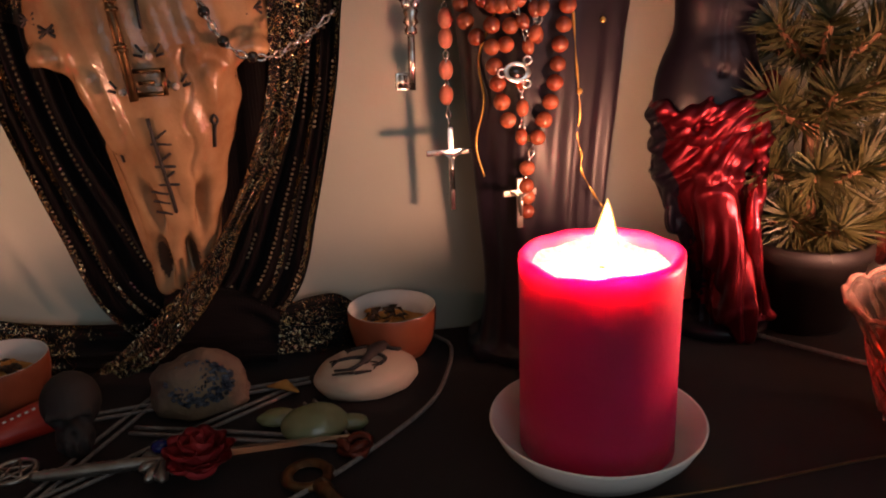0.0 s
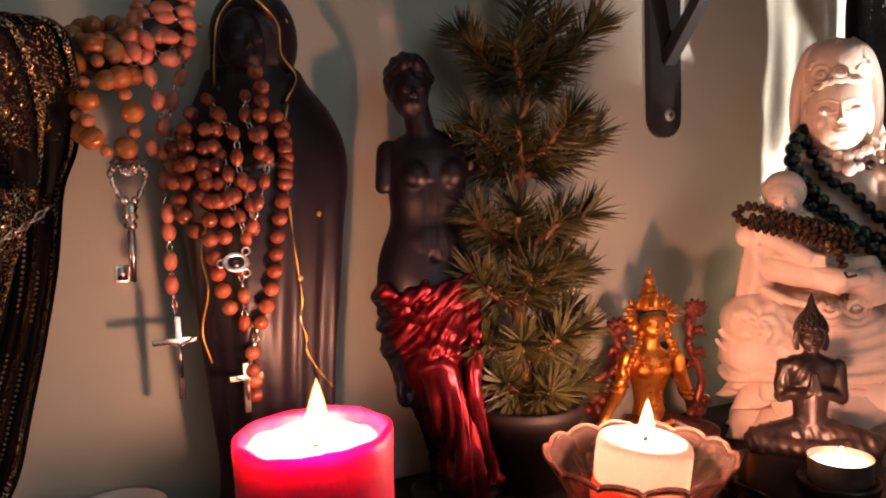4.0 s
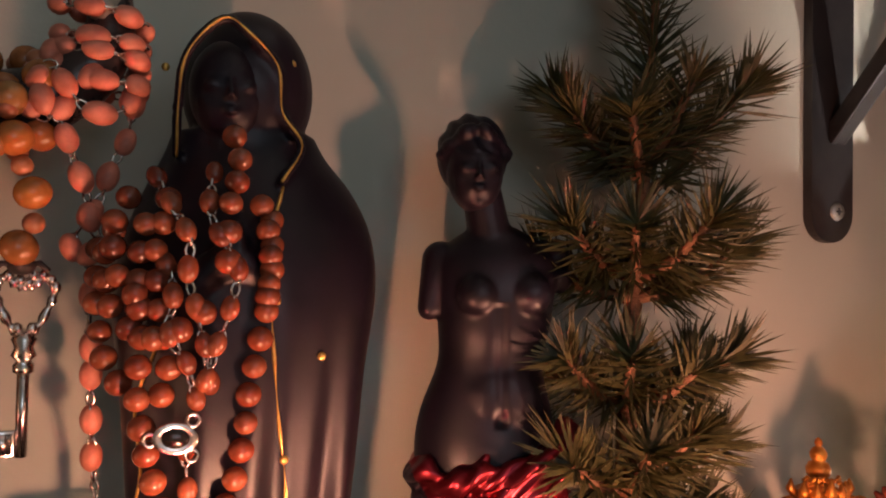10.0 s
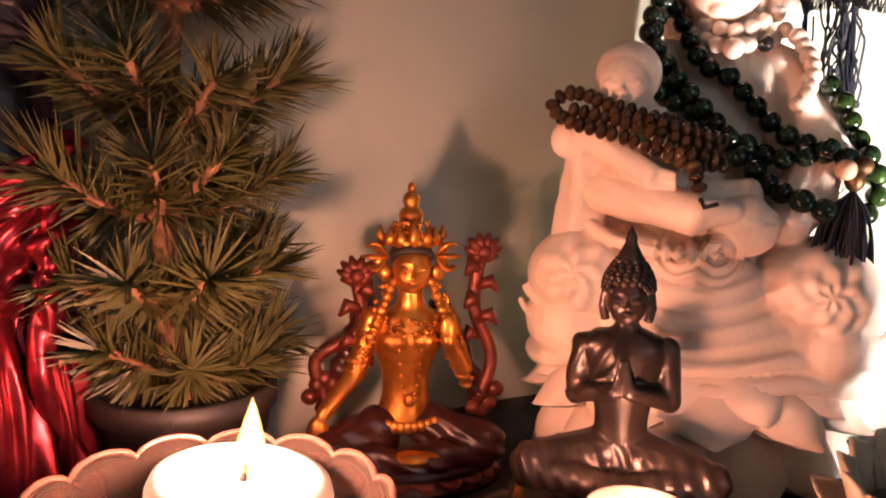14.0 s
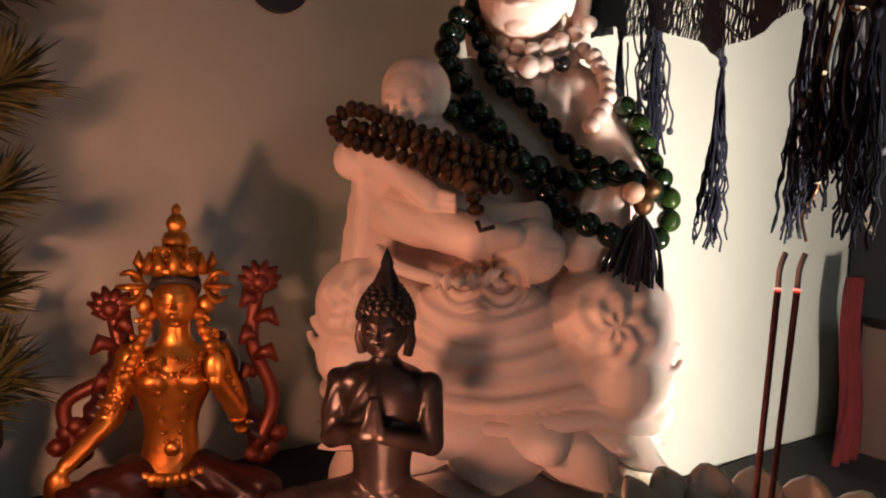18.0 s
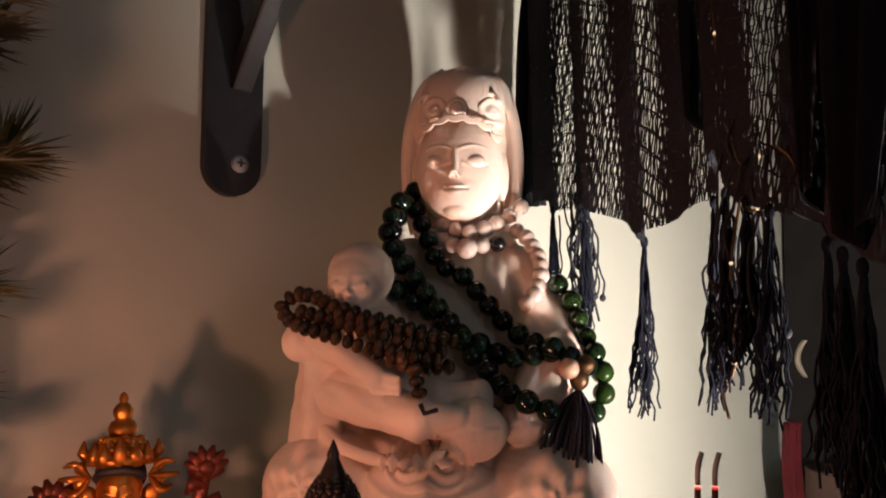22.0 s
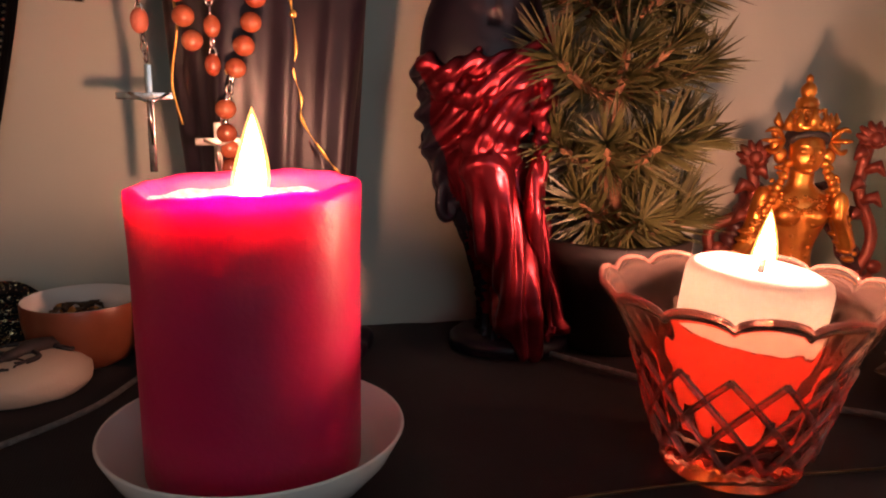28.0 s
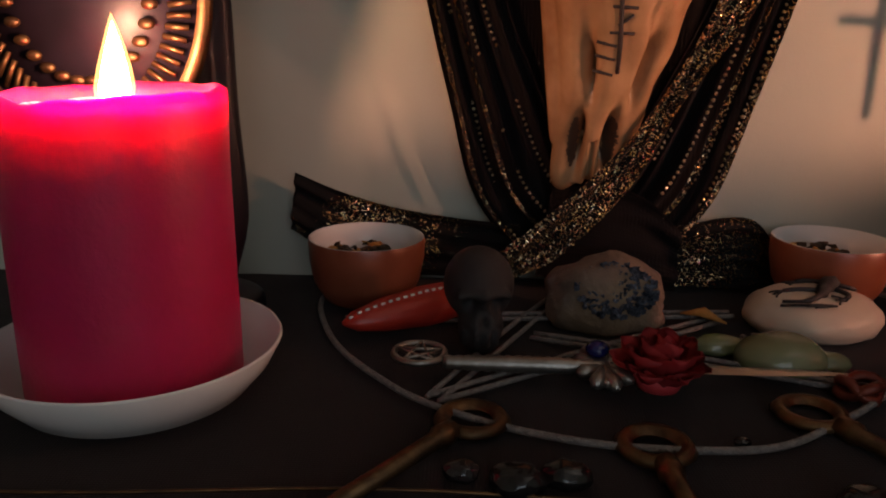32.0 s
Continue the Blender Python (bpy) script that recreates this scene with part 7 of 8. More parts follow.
def dagger():
    d = thing("dagger", -2.2, -1.42, 0.03, "ornate dagger with a pale blade lying on the cloth", "dagger", "", -1.5)
    blade = bmesh.new()
    n = 10
    for s in (1, -1):
        rows = []
        for i in range(n + 1):
            t = i / n
            x = 0.05 + 0.78 * t
            w = 0.042 * (1 - t**3)
            rows.append([blade.verts.new((x, -w, 0.05)), blade.verts.new((x, 0, 0.05 + s * 0.012 * (1 - t))), blade.verts.new((x, w + 0.002, 0.05))])
        for a, b in zip(rows, rows[1:]):
            for j in range(2):
                q = (a[j], b[j], b[j + 1], a[j + 1]) if s < 0 else (a[j], a[j + 1], b[j + 1], b[j])
                blade.faces.new(q)
    part("blade", blade, M["blade"], d, "narrow pale steel blade", False)
    grip = bmesh.new()
    add_tube(grip, [(-0.82 + 0.02 * i, 0, 0.05) for i in range(33)], [0.024 + 0.005 * (i % 2) + 0.008 * math.sin(math.pi * i / 32) for i in range(33)], 12)
    part("grip", grip, M["steel"], d, "wire-wound grey grip")
    guard = part("guard", box((-0.18, 0, 0.05), (0.05, 0.34, 0.035), 0.012), M["steel"], d, "pierced grey metal guard")
    for k in range(9):
        a = 2 * math.pi * k / 9
        boss = bmesh.new()
        add_tube(boss, [(-0.18, 0, 0.05), (-0.18 + 0.09 * math.cos(a), 0.16 * math.sin(a), 0.05), (-0.18 + 0.12 * math.cos(a), 0.2 * math.sin(a), 0.05)], [0.014, 0.034, 0.012], 8)
        part("boss", boss, M["steel"], guard)
    gem = bmesh.new()
    add_ball(gem, (-0.20, 0.06, 0.10), (0.05, 0.05, 0.035), 12, 8)
    part("gem", gem, M["blue_gem"], d, "dark blue glass gem")
    pom = bmesh.new()
    c = Vector((-0.92, 0.06, 0.06))
    P = [c + Vector((0.105 * math.cos(a), 0.105 * math.sin(a), 0)) for a in [2 * math.pi * i / 28 for i in range(29)]]
    add_tube(pom, P, 0.014, 7, 0, False)
    S = [c + Vector((0.10 * math.cos(a), 0.10 * math.sin(a), 0.004)) for a in [math.pi / 2 + 4 * math.pi * i / 5 for i in range(6)]]
    for a, b in zip(S, S[1:]):
        add_tube(pom, [a, b], 0.008, 6)
    part("pommel", pom, M["steel"], d, "five-pointed star pommel in a ring")


dagger()


def old_key(x, y, ang, length, label):
    k = thing("old_key", x, y, 0.0, label, "key", "old keys", ang)
    bow = bmesh.new()
    add_lathe(bow, [(0.075, 0.02), (0.095, 0.045), (0.12, 0.045), (0.14, 0.02), (0.12, 0.0), (0.095, 0.0), (0.075, 0.02)], 40)
    part("bow", bow, M["brass"], k)
    sh = bmesh.new()
    add_tube(sh, [(0, -0.12, 0.03), (0, -0.19, 0.03), (0, -0.21, 0.03), (0, -length, 0.03)], [0.04, 0.045, 0.032, 0.028], 10)
    part("shaft", sh, M["brass"], k)
    bit = box((0.06, -length + 0.08, 0.03), (0.12, 0.12, 0.025), 0.005)
    part("bit", bit, M["brass"], k)


old_key(-2.91, -1.76, -37, 0.95, "old brass key with a round bow lying on the cord")
old_key(-2.295, -1.92, 2, 0.9, "dark old brass key with a round bow")
old_key(-1.66, -1.66, 26, 0.85, "dark old brass key with a round bow")


def cord_circle():
    t = thing("cord_star", -2.2, -0.9, 0.0, "grey cord laid on the cloth as a star in a circle", "cord")
    O = Vector((-2.2, -0.9, 0))
    pts = [(-3.62, -0.25), (-3.65, -0.60), (-3.50, -1.09), (-3.26, -1.45), (-3.06, -1.65), (-2.77, -1.82), (-2.44, -1.92), (-2.1, -1.94), (-1.86, -1.90), (-1.62, -1.75), (-1.34, -1.53), (-0.95, -1.15), (-0.77, -0.83), (-0.64, -0.40), (-0.72, -0.18)]
    part("circle_cord", tube(curve_pts([Vector((x, y, 0.02)) - O for x, y in pts], 6), 0.014, 7), M["cord"], t)
    for a, b in (((-3.05, -1.60), (-2.45, -0.42)), ((-3.05, -1.60), (-1.70, -0.70)), ((-2.62, -0.95), (-1.42, -1.42)), ((-1.42, -1.45), (-1.62, -0.9)), ((-3.5, -0.8), (-1.6, -0.62))):
        for o in (-0.03, 0.03):
            d = (Vector((b[0], b[1], 0)) - Vector((a[0], a[1], 0))).normalized()
            n = Vector((-d.y, d.x, 0)) * o
            line = curve_pts([Vector((a[0], a[1], 0.02)) - O + n, Vector(((a[0] + b[0]) / 2, (a[1] + b[1]) / 2, 0.026)) - O + n * 1.2, Vector((b[0], b[1], 0.02)) - O + n], 5)
            part("star_cord", tube(line, 0.012, 6), M["cord"], t)
    turns = [Vector((-1.40 + (0.07 + 0.015 * math.sin(3 * q)) * math.cos(q), -1.50 + 0.055 * math.sin(q), 0.05 + 0.03 * math.sin(1.5 * q))) - O for q in [0.35 * i for i in range(54)]]
    part("knot", tube(turns, 0.024, 7), M["copper_red"], t, "small dark red cord knot")


cord_circle()
for i, (x, y, r) in enumerate(((-2.78, -2.16, 0.09), (-2.62, -2.12, 0.08), (-2.95, -2.1, 0.06), (-1.75, -2.25, 0.09), (-1.98, -1.86, 0.03))):
    rock("black_stone", (x, y, 0.0), (r, r * 0.8, r * 0.6), M["black_bead"], "small polished black tumbled stone", "stone", 20 + i, 0.1)["group"] = "black stones"
leafb = bmesh.new()
add_tube(leafb, [(-0.1, 0, 0.04), (0, 0.02, 0.06), (0.12, 0, 0.03)], [0.01, 0.06, 0.008], 8, 0, True, 0.3)
solo("dry_leaf", leafb, M["spice"], "curled dry orange leaf on the cloth", "leaf", "", pose(-1.78, -0.72, 0.0, 0, 0, -30))


def patterned_ball():
    b = thing("patterned_ball", 2.486, -2.278, 0.122, "small white ball with black flower pattern", "ball")
    bm = bmesh.new()
    bmesh.ops.create_icosphere(bm, subdivisions=4, radius=0.118)
    part("ball", bm, M["china"], b)
    ico = bmesh.new()
    bmesh.ops.create_icosphere(ico, subdivisions=1, radius=1)
    dirs = [v.co.copy() for v in ico.verts] + [f.calc_center_median().normalized() for f in ico.faces][:40]
    ico.free()
    for i, d in enumerate(dirs[:42]):
        sp = bmesh.new()
        m = aim(d * 0.1165, d)
        for k in range(5):
            a = 2 * math.pi * k / 5
            add_ball(sp, m @ Vector((0.0155 * math.cos(a), 0.0155 * math.sin(a), 0)), 0.011, 7, 5)
        part("spot", sp, M["ink"], b)


patterned_ball()
wire = tube(curve_pts([Vector(p) for p in ((1.35, -0.75, 0.02), (1.6, -1.1, 0.015), (1.9, -1.5, 0.02), (2.3, -1.75, 0.015), (2.6, -2.0, 0.02), (3.0, -2.7, 0.015))], 8), 0.016, 7)
solo("lamp_cable", wire, M["cord"], "thin grey cable lying on the cloth", "cable")

# ---- pine, scarf, lotus bowl and the far end ----
def pine():
    t = thing("potted_pine", 1.85, -0.62, 0.0, "small green pine sapling standing in a dark pot", "plant")
    O = Vector((1.85, -0.62, 0))
    part("pot", lathe([(0.0, 0.0), (0.30, 0.0), (0.33, 0.03), (0.40, 0.5), (0.43, 0.52), (0.43, 0.62), (0.40, 0.63), (0.39, 0.55), (0.0, 0.54)], 40), M["dark_glaze"], t, "dark glazed pot")
    rng = random.Random(11)
    stem = curve_pts([Vector(p) for p in ((1.84, -0.62, 0.5), (1.80, -0.64, 0.8), (1.78, -0.66, 1.3), (1.81, -0.62, 1.9), (1.90, -0.56, 2.5), (1.99, -0.50, 3.0), (2.04, -0.46, 3.5))], 6)

    def on_stem(z):
        return min(stem, key=lambda p: abs(p.z - z))

    # whorls of shoots: height, reach, rise, first angle, how many
    shoots = [(on_stem(2.95), on_stem(3.5) + Vector((0.05, 0.0, 0.5)), 1.0)]
    for z, reach, rise, first, count in ((2.92, 0.52, 0.36, 150, 6), (2.34, 0.60, 0.26, 172, 7), (1.80, 0.55, 0.22, 160, 6), (1.40, 0.50, 0.22, 172, 6), (1.02, 0.50, 0.16, 175, 7), (0.70, 0.46, 0.12, 185, 6)):
        for i in range(count):
            a = math.radians(first + 215 * i / (count - 1))
            r = reach * rng.uniform(0.82, 1.1)
            p = on_stem(z + rng.uniform(-0.05, 0.06))
            e = p + Vector((r * math.cos(a), 0.72 * r * math.sin(a), rise * rng.uniform(0.8, 1.25)))
            e.y = min(e.y, -0.32)
            shoots.append((p, e, rng.uniform(0.78, 1.0)))
    trunk = [p - O for p in stem]
    part("trunk", tube(trunk, [0.075 - 0.05 * i / (len(trunk) - 1) for i in range(len(trunk))], 10), M["twig"], t)
    verts, faces = [], []
    for a, b, k in shoots:
        a, b = a - O, b - O
        mid = a.lerp(b, 0.5) + Vector((0, 0, -0.05))
        line = curve_pts([a, mid, b], 6)
        part("branch", tube(line, [0.036 - 0.016 * i / 12 for i in range(13)], 7), M["twig"], t)
        ev = even_pts(line, 0.0076)
        ev = ev[int(len(ev) * 0.12):]
        for i, (p, d) in enumerate(ev):
            u = i / len(ev)
            side = d.orthogonal()
            for _ in range(2 + (u > 0.85) * 5):
                ang = rng.uniform(0, 6.283)
                out = Matrix.Rotation(ang, 3, d) @ side
                lift = rng.uniform(0.55, 1.15) * (1.0 if u < 0.8 else 1.6)
                way = (out + d * lift + Vector((0, 0, 0.12))).normalized()
                ln = rng.uniform(0.22, 0.36) * k
                bend = Vector((rng.uniform(-1, 1), rng.uniform(-1, 1), rng.uniform(-1, 0.4))) * 0.03
                r = 0.0064
                e1 = way.orthogonal().normalized() * r
                e2 = way.cross(e1).normalized() * r
                n = len(verts)
                m = p + way * ln * 0.55 + bend * 0.4
                verts += [p + e1, p - e1 * 0.5 + e2, p - e1 * 0.5 - e2, m + e1, m - e1 * 0.5 + e2, m - e1 * 0.5 - e2, p + way * ln + bend]
                faces += [(n, n + 1, n + 4, n + 3), (n + 1, n + 2, n + 5, n + 4), (n + 2, n, n + 3, n + 5), (n + 3, n + 4, n + 6), (n + 4, n + 5, n + 6), (n + 5, n + 3, n + 6)]
    me = bpy.data.meshes.new("needles")
    me.from_pydata([tuple(v * K) for v in verts], [], faces)
    me.materials.append(M["needle"])
    ob = new("needles", me)
    ob.parent = t
    tagged(ob, "long green pine needles", "", "", "stuff")


pine()


def lotus_bowl():
    t = thing("lotus_holder", 4.34, -2.96, 0.0, "cream ceramic lotus-shaped incense holder filled with dark ash", "incense holder")
    part("base", lathe([(0.0, 0.0), (0.38, 0.0), (0.42, 0.04), (0.50, 0.12), (0.46, 0.16), (0.40, 0.15), (0.0, 0.14)], 40), M["cream"], t)
    for n, r0, z0, r1, z1, w, ph in ((18, 0.46, 0.10, 0.60, 0.56, 0.115, 0.0), (12, 0.44, 0.06, 0.72, 0.36, 0.14, 0.5), (10, 0.42, 0.03, 0.74, 0.16, 0.16, 0.2)):
        for k in range(n):
            pe = bmesh.new()
            petals(pe, 1, r0, z0, r1, z1, w, 0.03, 0, 0, 0.5, 14)
            m = Matrix.Rotation(2 * math.pi * (k + ph) / n, 4, "Z")
            pe.transform(m)
            part("petal", pe, M["cream"], t)
    ash = lathe([(0.47, 0.36), (0.3, 0.40), (0.12, 0.42), (0.0, 0.42)], 32, None, lambda a, i, r, z: (r, z + 0.02 * math.sin(4 * a + i)))
    part("ash", ash, M["ash"], t, "dark grey ash")
    rng = random.Random(2)
    for k in range(30):
        bm = bmesh.new()
        a, r = rng.uniform(0, 6.28), 0.4 * math.sqrt(rng.random())
        p = Vector((r * math.cos(a), r * math.sin(a), 0.41))
        d = Vector((rng.uniform(-1, 1), rng.uniform(-1, 1), rng.uniform(0, 0.5))) * 0.1
        add_tube(bm, [p, p + d], 0.012, 5)
        part("stick_end", bm, M["ash"], t)


lotus_bowl()


def incense(x, y, bx, by):
    s = thing("incense_stick", bx, by, 0.36, "burning dark red incense stick leaning in the holder", "incense", "incense sticks")
    top = Vector((x - bx, y - by, 1.43 - 0.36))
    part("stick", tube([(0, 0, 0.0), tuple(top * 0.5), tuple(top)], 0.0095, 8), M["incense"], s)
    part("ember", tube([tuple(top), tuple(top * 1.006)], 0.0097, 8), M["ember"], s, "glowing red tip")
    curl = curve_pts([top * 1.012, top * 1.06 + Vector((0.0, 0, 0)), top * 1.10 + Vector((0.02, 0, 0))], 4)
    part("ash_tip", tube(curl, 0.008, 7), M["ash_pale"], s, "grey curling ash")


incense(3.895, -3.153, 4.06, -3.02)
incense(3.935, -3.185, 4.14, -3.02)


def scarf():
    """A loosely knitted dark scarf with knotted tassels that hangs beside the large statue."""
    t = thing("knitted_scarf", 5.3, -2.0, 2.3, "loose black open-knit scarf with long tassels hanging down", "scarf")
    O = Vector((5.3, -2.0, 2.3))
    A, B = Vector((5.80, -0.80, 0)), Vector((4.55, -3.50, 0))
    rng = random.Random(6)

    def at(s, z, off=0.0):
        p = A.lerp(B, s)
        n = Vector((B.y - A.y, A.x - B.x, 0)).normalized()
        return p + n * (off + 0.07 * math.sin(s * 26 + z * 0.8) + 0.03 * math.sin(s * 61 + z * 2)) + Vector((0, 0, z)) - O

    edge_s = (-0.2, 0.0, 0.02, 0.20, 0.24, 0.34, 0.42, 0.52, 0.59, 0.64, 0.68, 0.70, 0.80, 0.85, 1.0)
    edge_z = (2.72, 2.70, 2.62, 2.60, 2.55, 2.42, 2.30, 2.39, 2.48, 2.59, 2.67, 2.45, 2.33, 2.27, 2.1)

    def hem(s):
        """Lower edge: points where the tassels are tied."""
        return float(np.interp(s, edge_s, edge_z))

    verts, faces = [], []

    def thread(pts, r):
        n0 = len(verts)
        for p in pts:
            verts.extend([p + Vector((r, 0, 0)), p + Vector((-r * 0.5, r * 0.8, 0)), p + Vector((-r * 0.5, -r * 0.8, 0.0))])
        for i in range(len(pts) - 1):
            for j in range(3):
                a, b = n0 + 3 * i + j, n0 + 3 * i + (j + 1) % 3
                faces.append((a, b, b + 3, a + 3))

    cols = 430
    for i in range(cols):
        s = -0.2 + 1.2 * (i + rng.uniform(-0.13, 0.13)) / cols
        lo = hem(s)
        z, pts = lo, []
        ph = rng.uniform(0, 6)
        while z < 4.9:
            pts.append(at(s + 0.0016 * math.sin(z * 40 + ph), z))
            z += 0.07
        fold = 0.5 + 0.5 * math.sin(s * 75 + 1.5 * math.sin(s * 31))
        thread(pts, (0.0050 + 0.0024 * fold) if i % 17 else 0.0085)
    rows = 150
    for j in range(rows):
        z = 2.32 + 2.5 * (j + rng.uniform(-0.25, 0.25)) / rows
        pts = []
        for i in range(260):
            s = -0.2 + 1.2 * i / 259
            zz = z + 0.03 * math.sin(s * 60 + j) + 0.10 * math.sin(s * 19)
            if zz > hem(s) - 0.01:
                pts.append(at(s, zz))
            elif len(pts) > 1:
                thread(pts, 0.0046 if j % 6 else 0.0095)
                pts = []
        if len(pts) > 1:
            thread(pts, 0.0046 if j % 6 else 0.0095)
    me = bpy.data.meshes.new("net")
    me.from_pydata([tuple(v * K) for v in verts], [], faces)
    me.materials.append(M["yarn"])
    ob = new("net", me)
    ob.parent = t
    tagged(ob, "open knit of black yarn", "", "", "stuff")
    # solid folds where the scarf lies double
    for s0, s1, lo, off in ((-0.2, -0.14, 2.72, 0.05), (0.62, 0.65, 2.75, 0.06), (0.86, 0.89, 2.3, 0.05), (0.95, 1.0, 2.15, 0.06)):
        bm = sheet(24, 30, lambda u, v: at(s0 + (s1 - s0) * u, lo + (4.9 - lo) * v + (0.2 * abs(u - 0.5)) * (1 - v), off + 0.05 * math.sin(u * 9 + v * 3)), 0.01)
        part("fold", bm, M["scarf"], t)
    # tassels
    for s, z0, z1, k in ((0.03, 2.62, 1.85, 0.7), (0.215, 2.55, 1.70, 0.8), (0.42, 2.31, 1.39, 1.2), (0.60, 2.46, 1.46, 1.1), (0.70, 2.45, 1.62, 0.9), (0.745, 2.4, 1.72, 0.9), (0.78, 2.35, 1.50, 1.3), (0.86, 2.2, 1.30, 1.2), (0.91, 2.15, 1.35, 1.2), (0.96, 2.1, 1.2, 1.2)):
        tv = bmesh.new()
        top = at(s, z0)
        add_ball(tv, top, (0.022, 0.022, 0.035), 8, 6)
        for q in range(34):
            a = rng.uniform(0, 6.28)
            sp = rng.uniform(0.01, 0.075) * k
            e = top + Vector((sp * math.cos(a), sp * math.sin(a), (z1 - z0) * rng.uniform(0.78, 1.02)))
            m1 = top.lerp(e, 0.3) + Vector((0.012 * math.cos(a * 3), 0.012 * math.sin(a * 2), 0))
            m2 = top.lerp(e, 0.7) + Vector((0.02 * math.cos(a * 5), 0.02 * math.sin(a * 3), 0))
            wavy = [p + Vector((0.008 * math.sin(i * 2.1 + q), 0.008 * math.cos(i * 1.7 + q), 0)) for i, p in enumerate(curve_pts([top, m1, m2, e], 5))]
            add_tube(tv, wavy, 0.0058, 4, 0, False)
        part("tassel", tv, M["yarn_blue"], t, "blue-black twisted tassel")
    # frayed fringe with small curls
    for k in range(46):
        s = rng.choice((0.06, 0.09, 0.11, 0.13, 0.16, 0.19, 0.70, 0.72, 0.75, 0.77)) + rng.uniform(-0.012, 0.012)
        z = rng.uniform(2.5, 2.8)
        pts = [at(s, z)]
        for i in range(7):
            pts.append(pts[-1] + Vector((rng.uniform(-0.04, 0.04), rng.uniform(-0.04, 0.04), -rng.uniform(0.04, 0.14))))
        part("fringe", tube(curve_pts(pts, 3), 0.008, 4), M["yarn"], t)
        if k % 2:
            fb = bmesh.new()
            add_ball(fb, pts[-1], (0.022, 0.022, 0.026), 8, 6)
            part("fringe_knot", fb, M["yarn"], t)
    w = thing("fairy_light_wire", 5.0, -2.8, 2.4, "thin copper wire with tiny lights tangled in the scarf", "light string")
    W = Vector((5.0, -2.8, 2.4))
    path = [at(0.66, 3.6) + O, at(0.68, 3.1) + O, at(0.65, 2.95) + O, at(0.70, 2.75) + O, at(0.74, 2.55) + O, at(0.78, 2.62) + O, at(0.80, 2.5) + O, at(0.76, 2.36) + O, at(0.73, 2.42) + O, at(0.71, 2.1) + O, at(0.72, 1.75) + O, at(0.69, 1.6) + O, at(0.71, 1.5) + O]
    ln = curve_pts([p - W for p in path], 6)
    part("wire", tube(ln, 0.007, 5), M["brass"], w)
    bl = bead_mesh("bulb", M["bulb"], 0.008, 1.6, 8, 6)
    for p, d in even_pts(ln, 0.42):
        piece("bulb", bl, w, aim(p, d))


scarf()


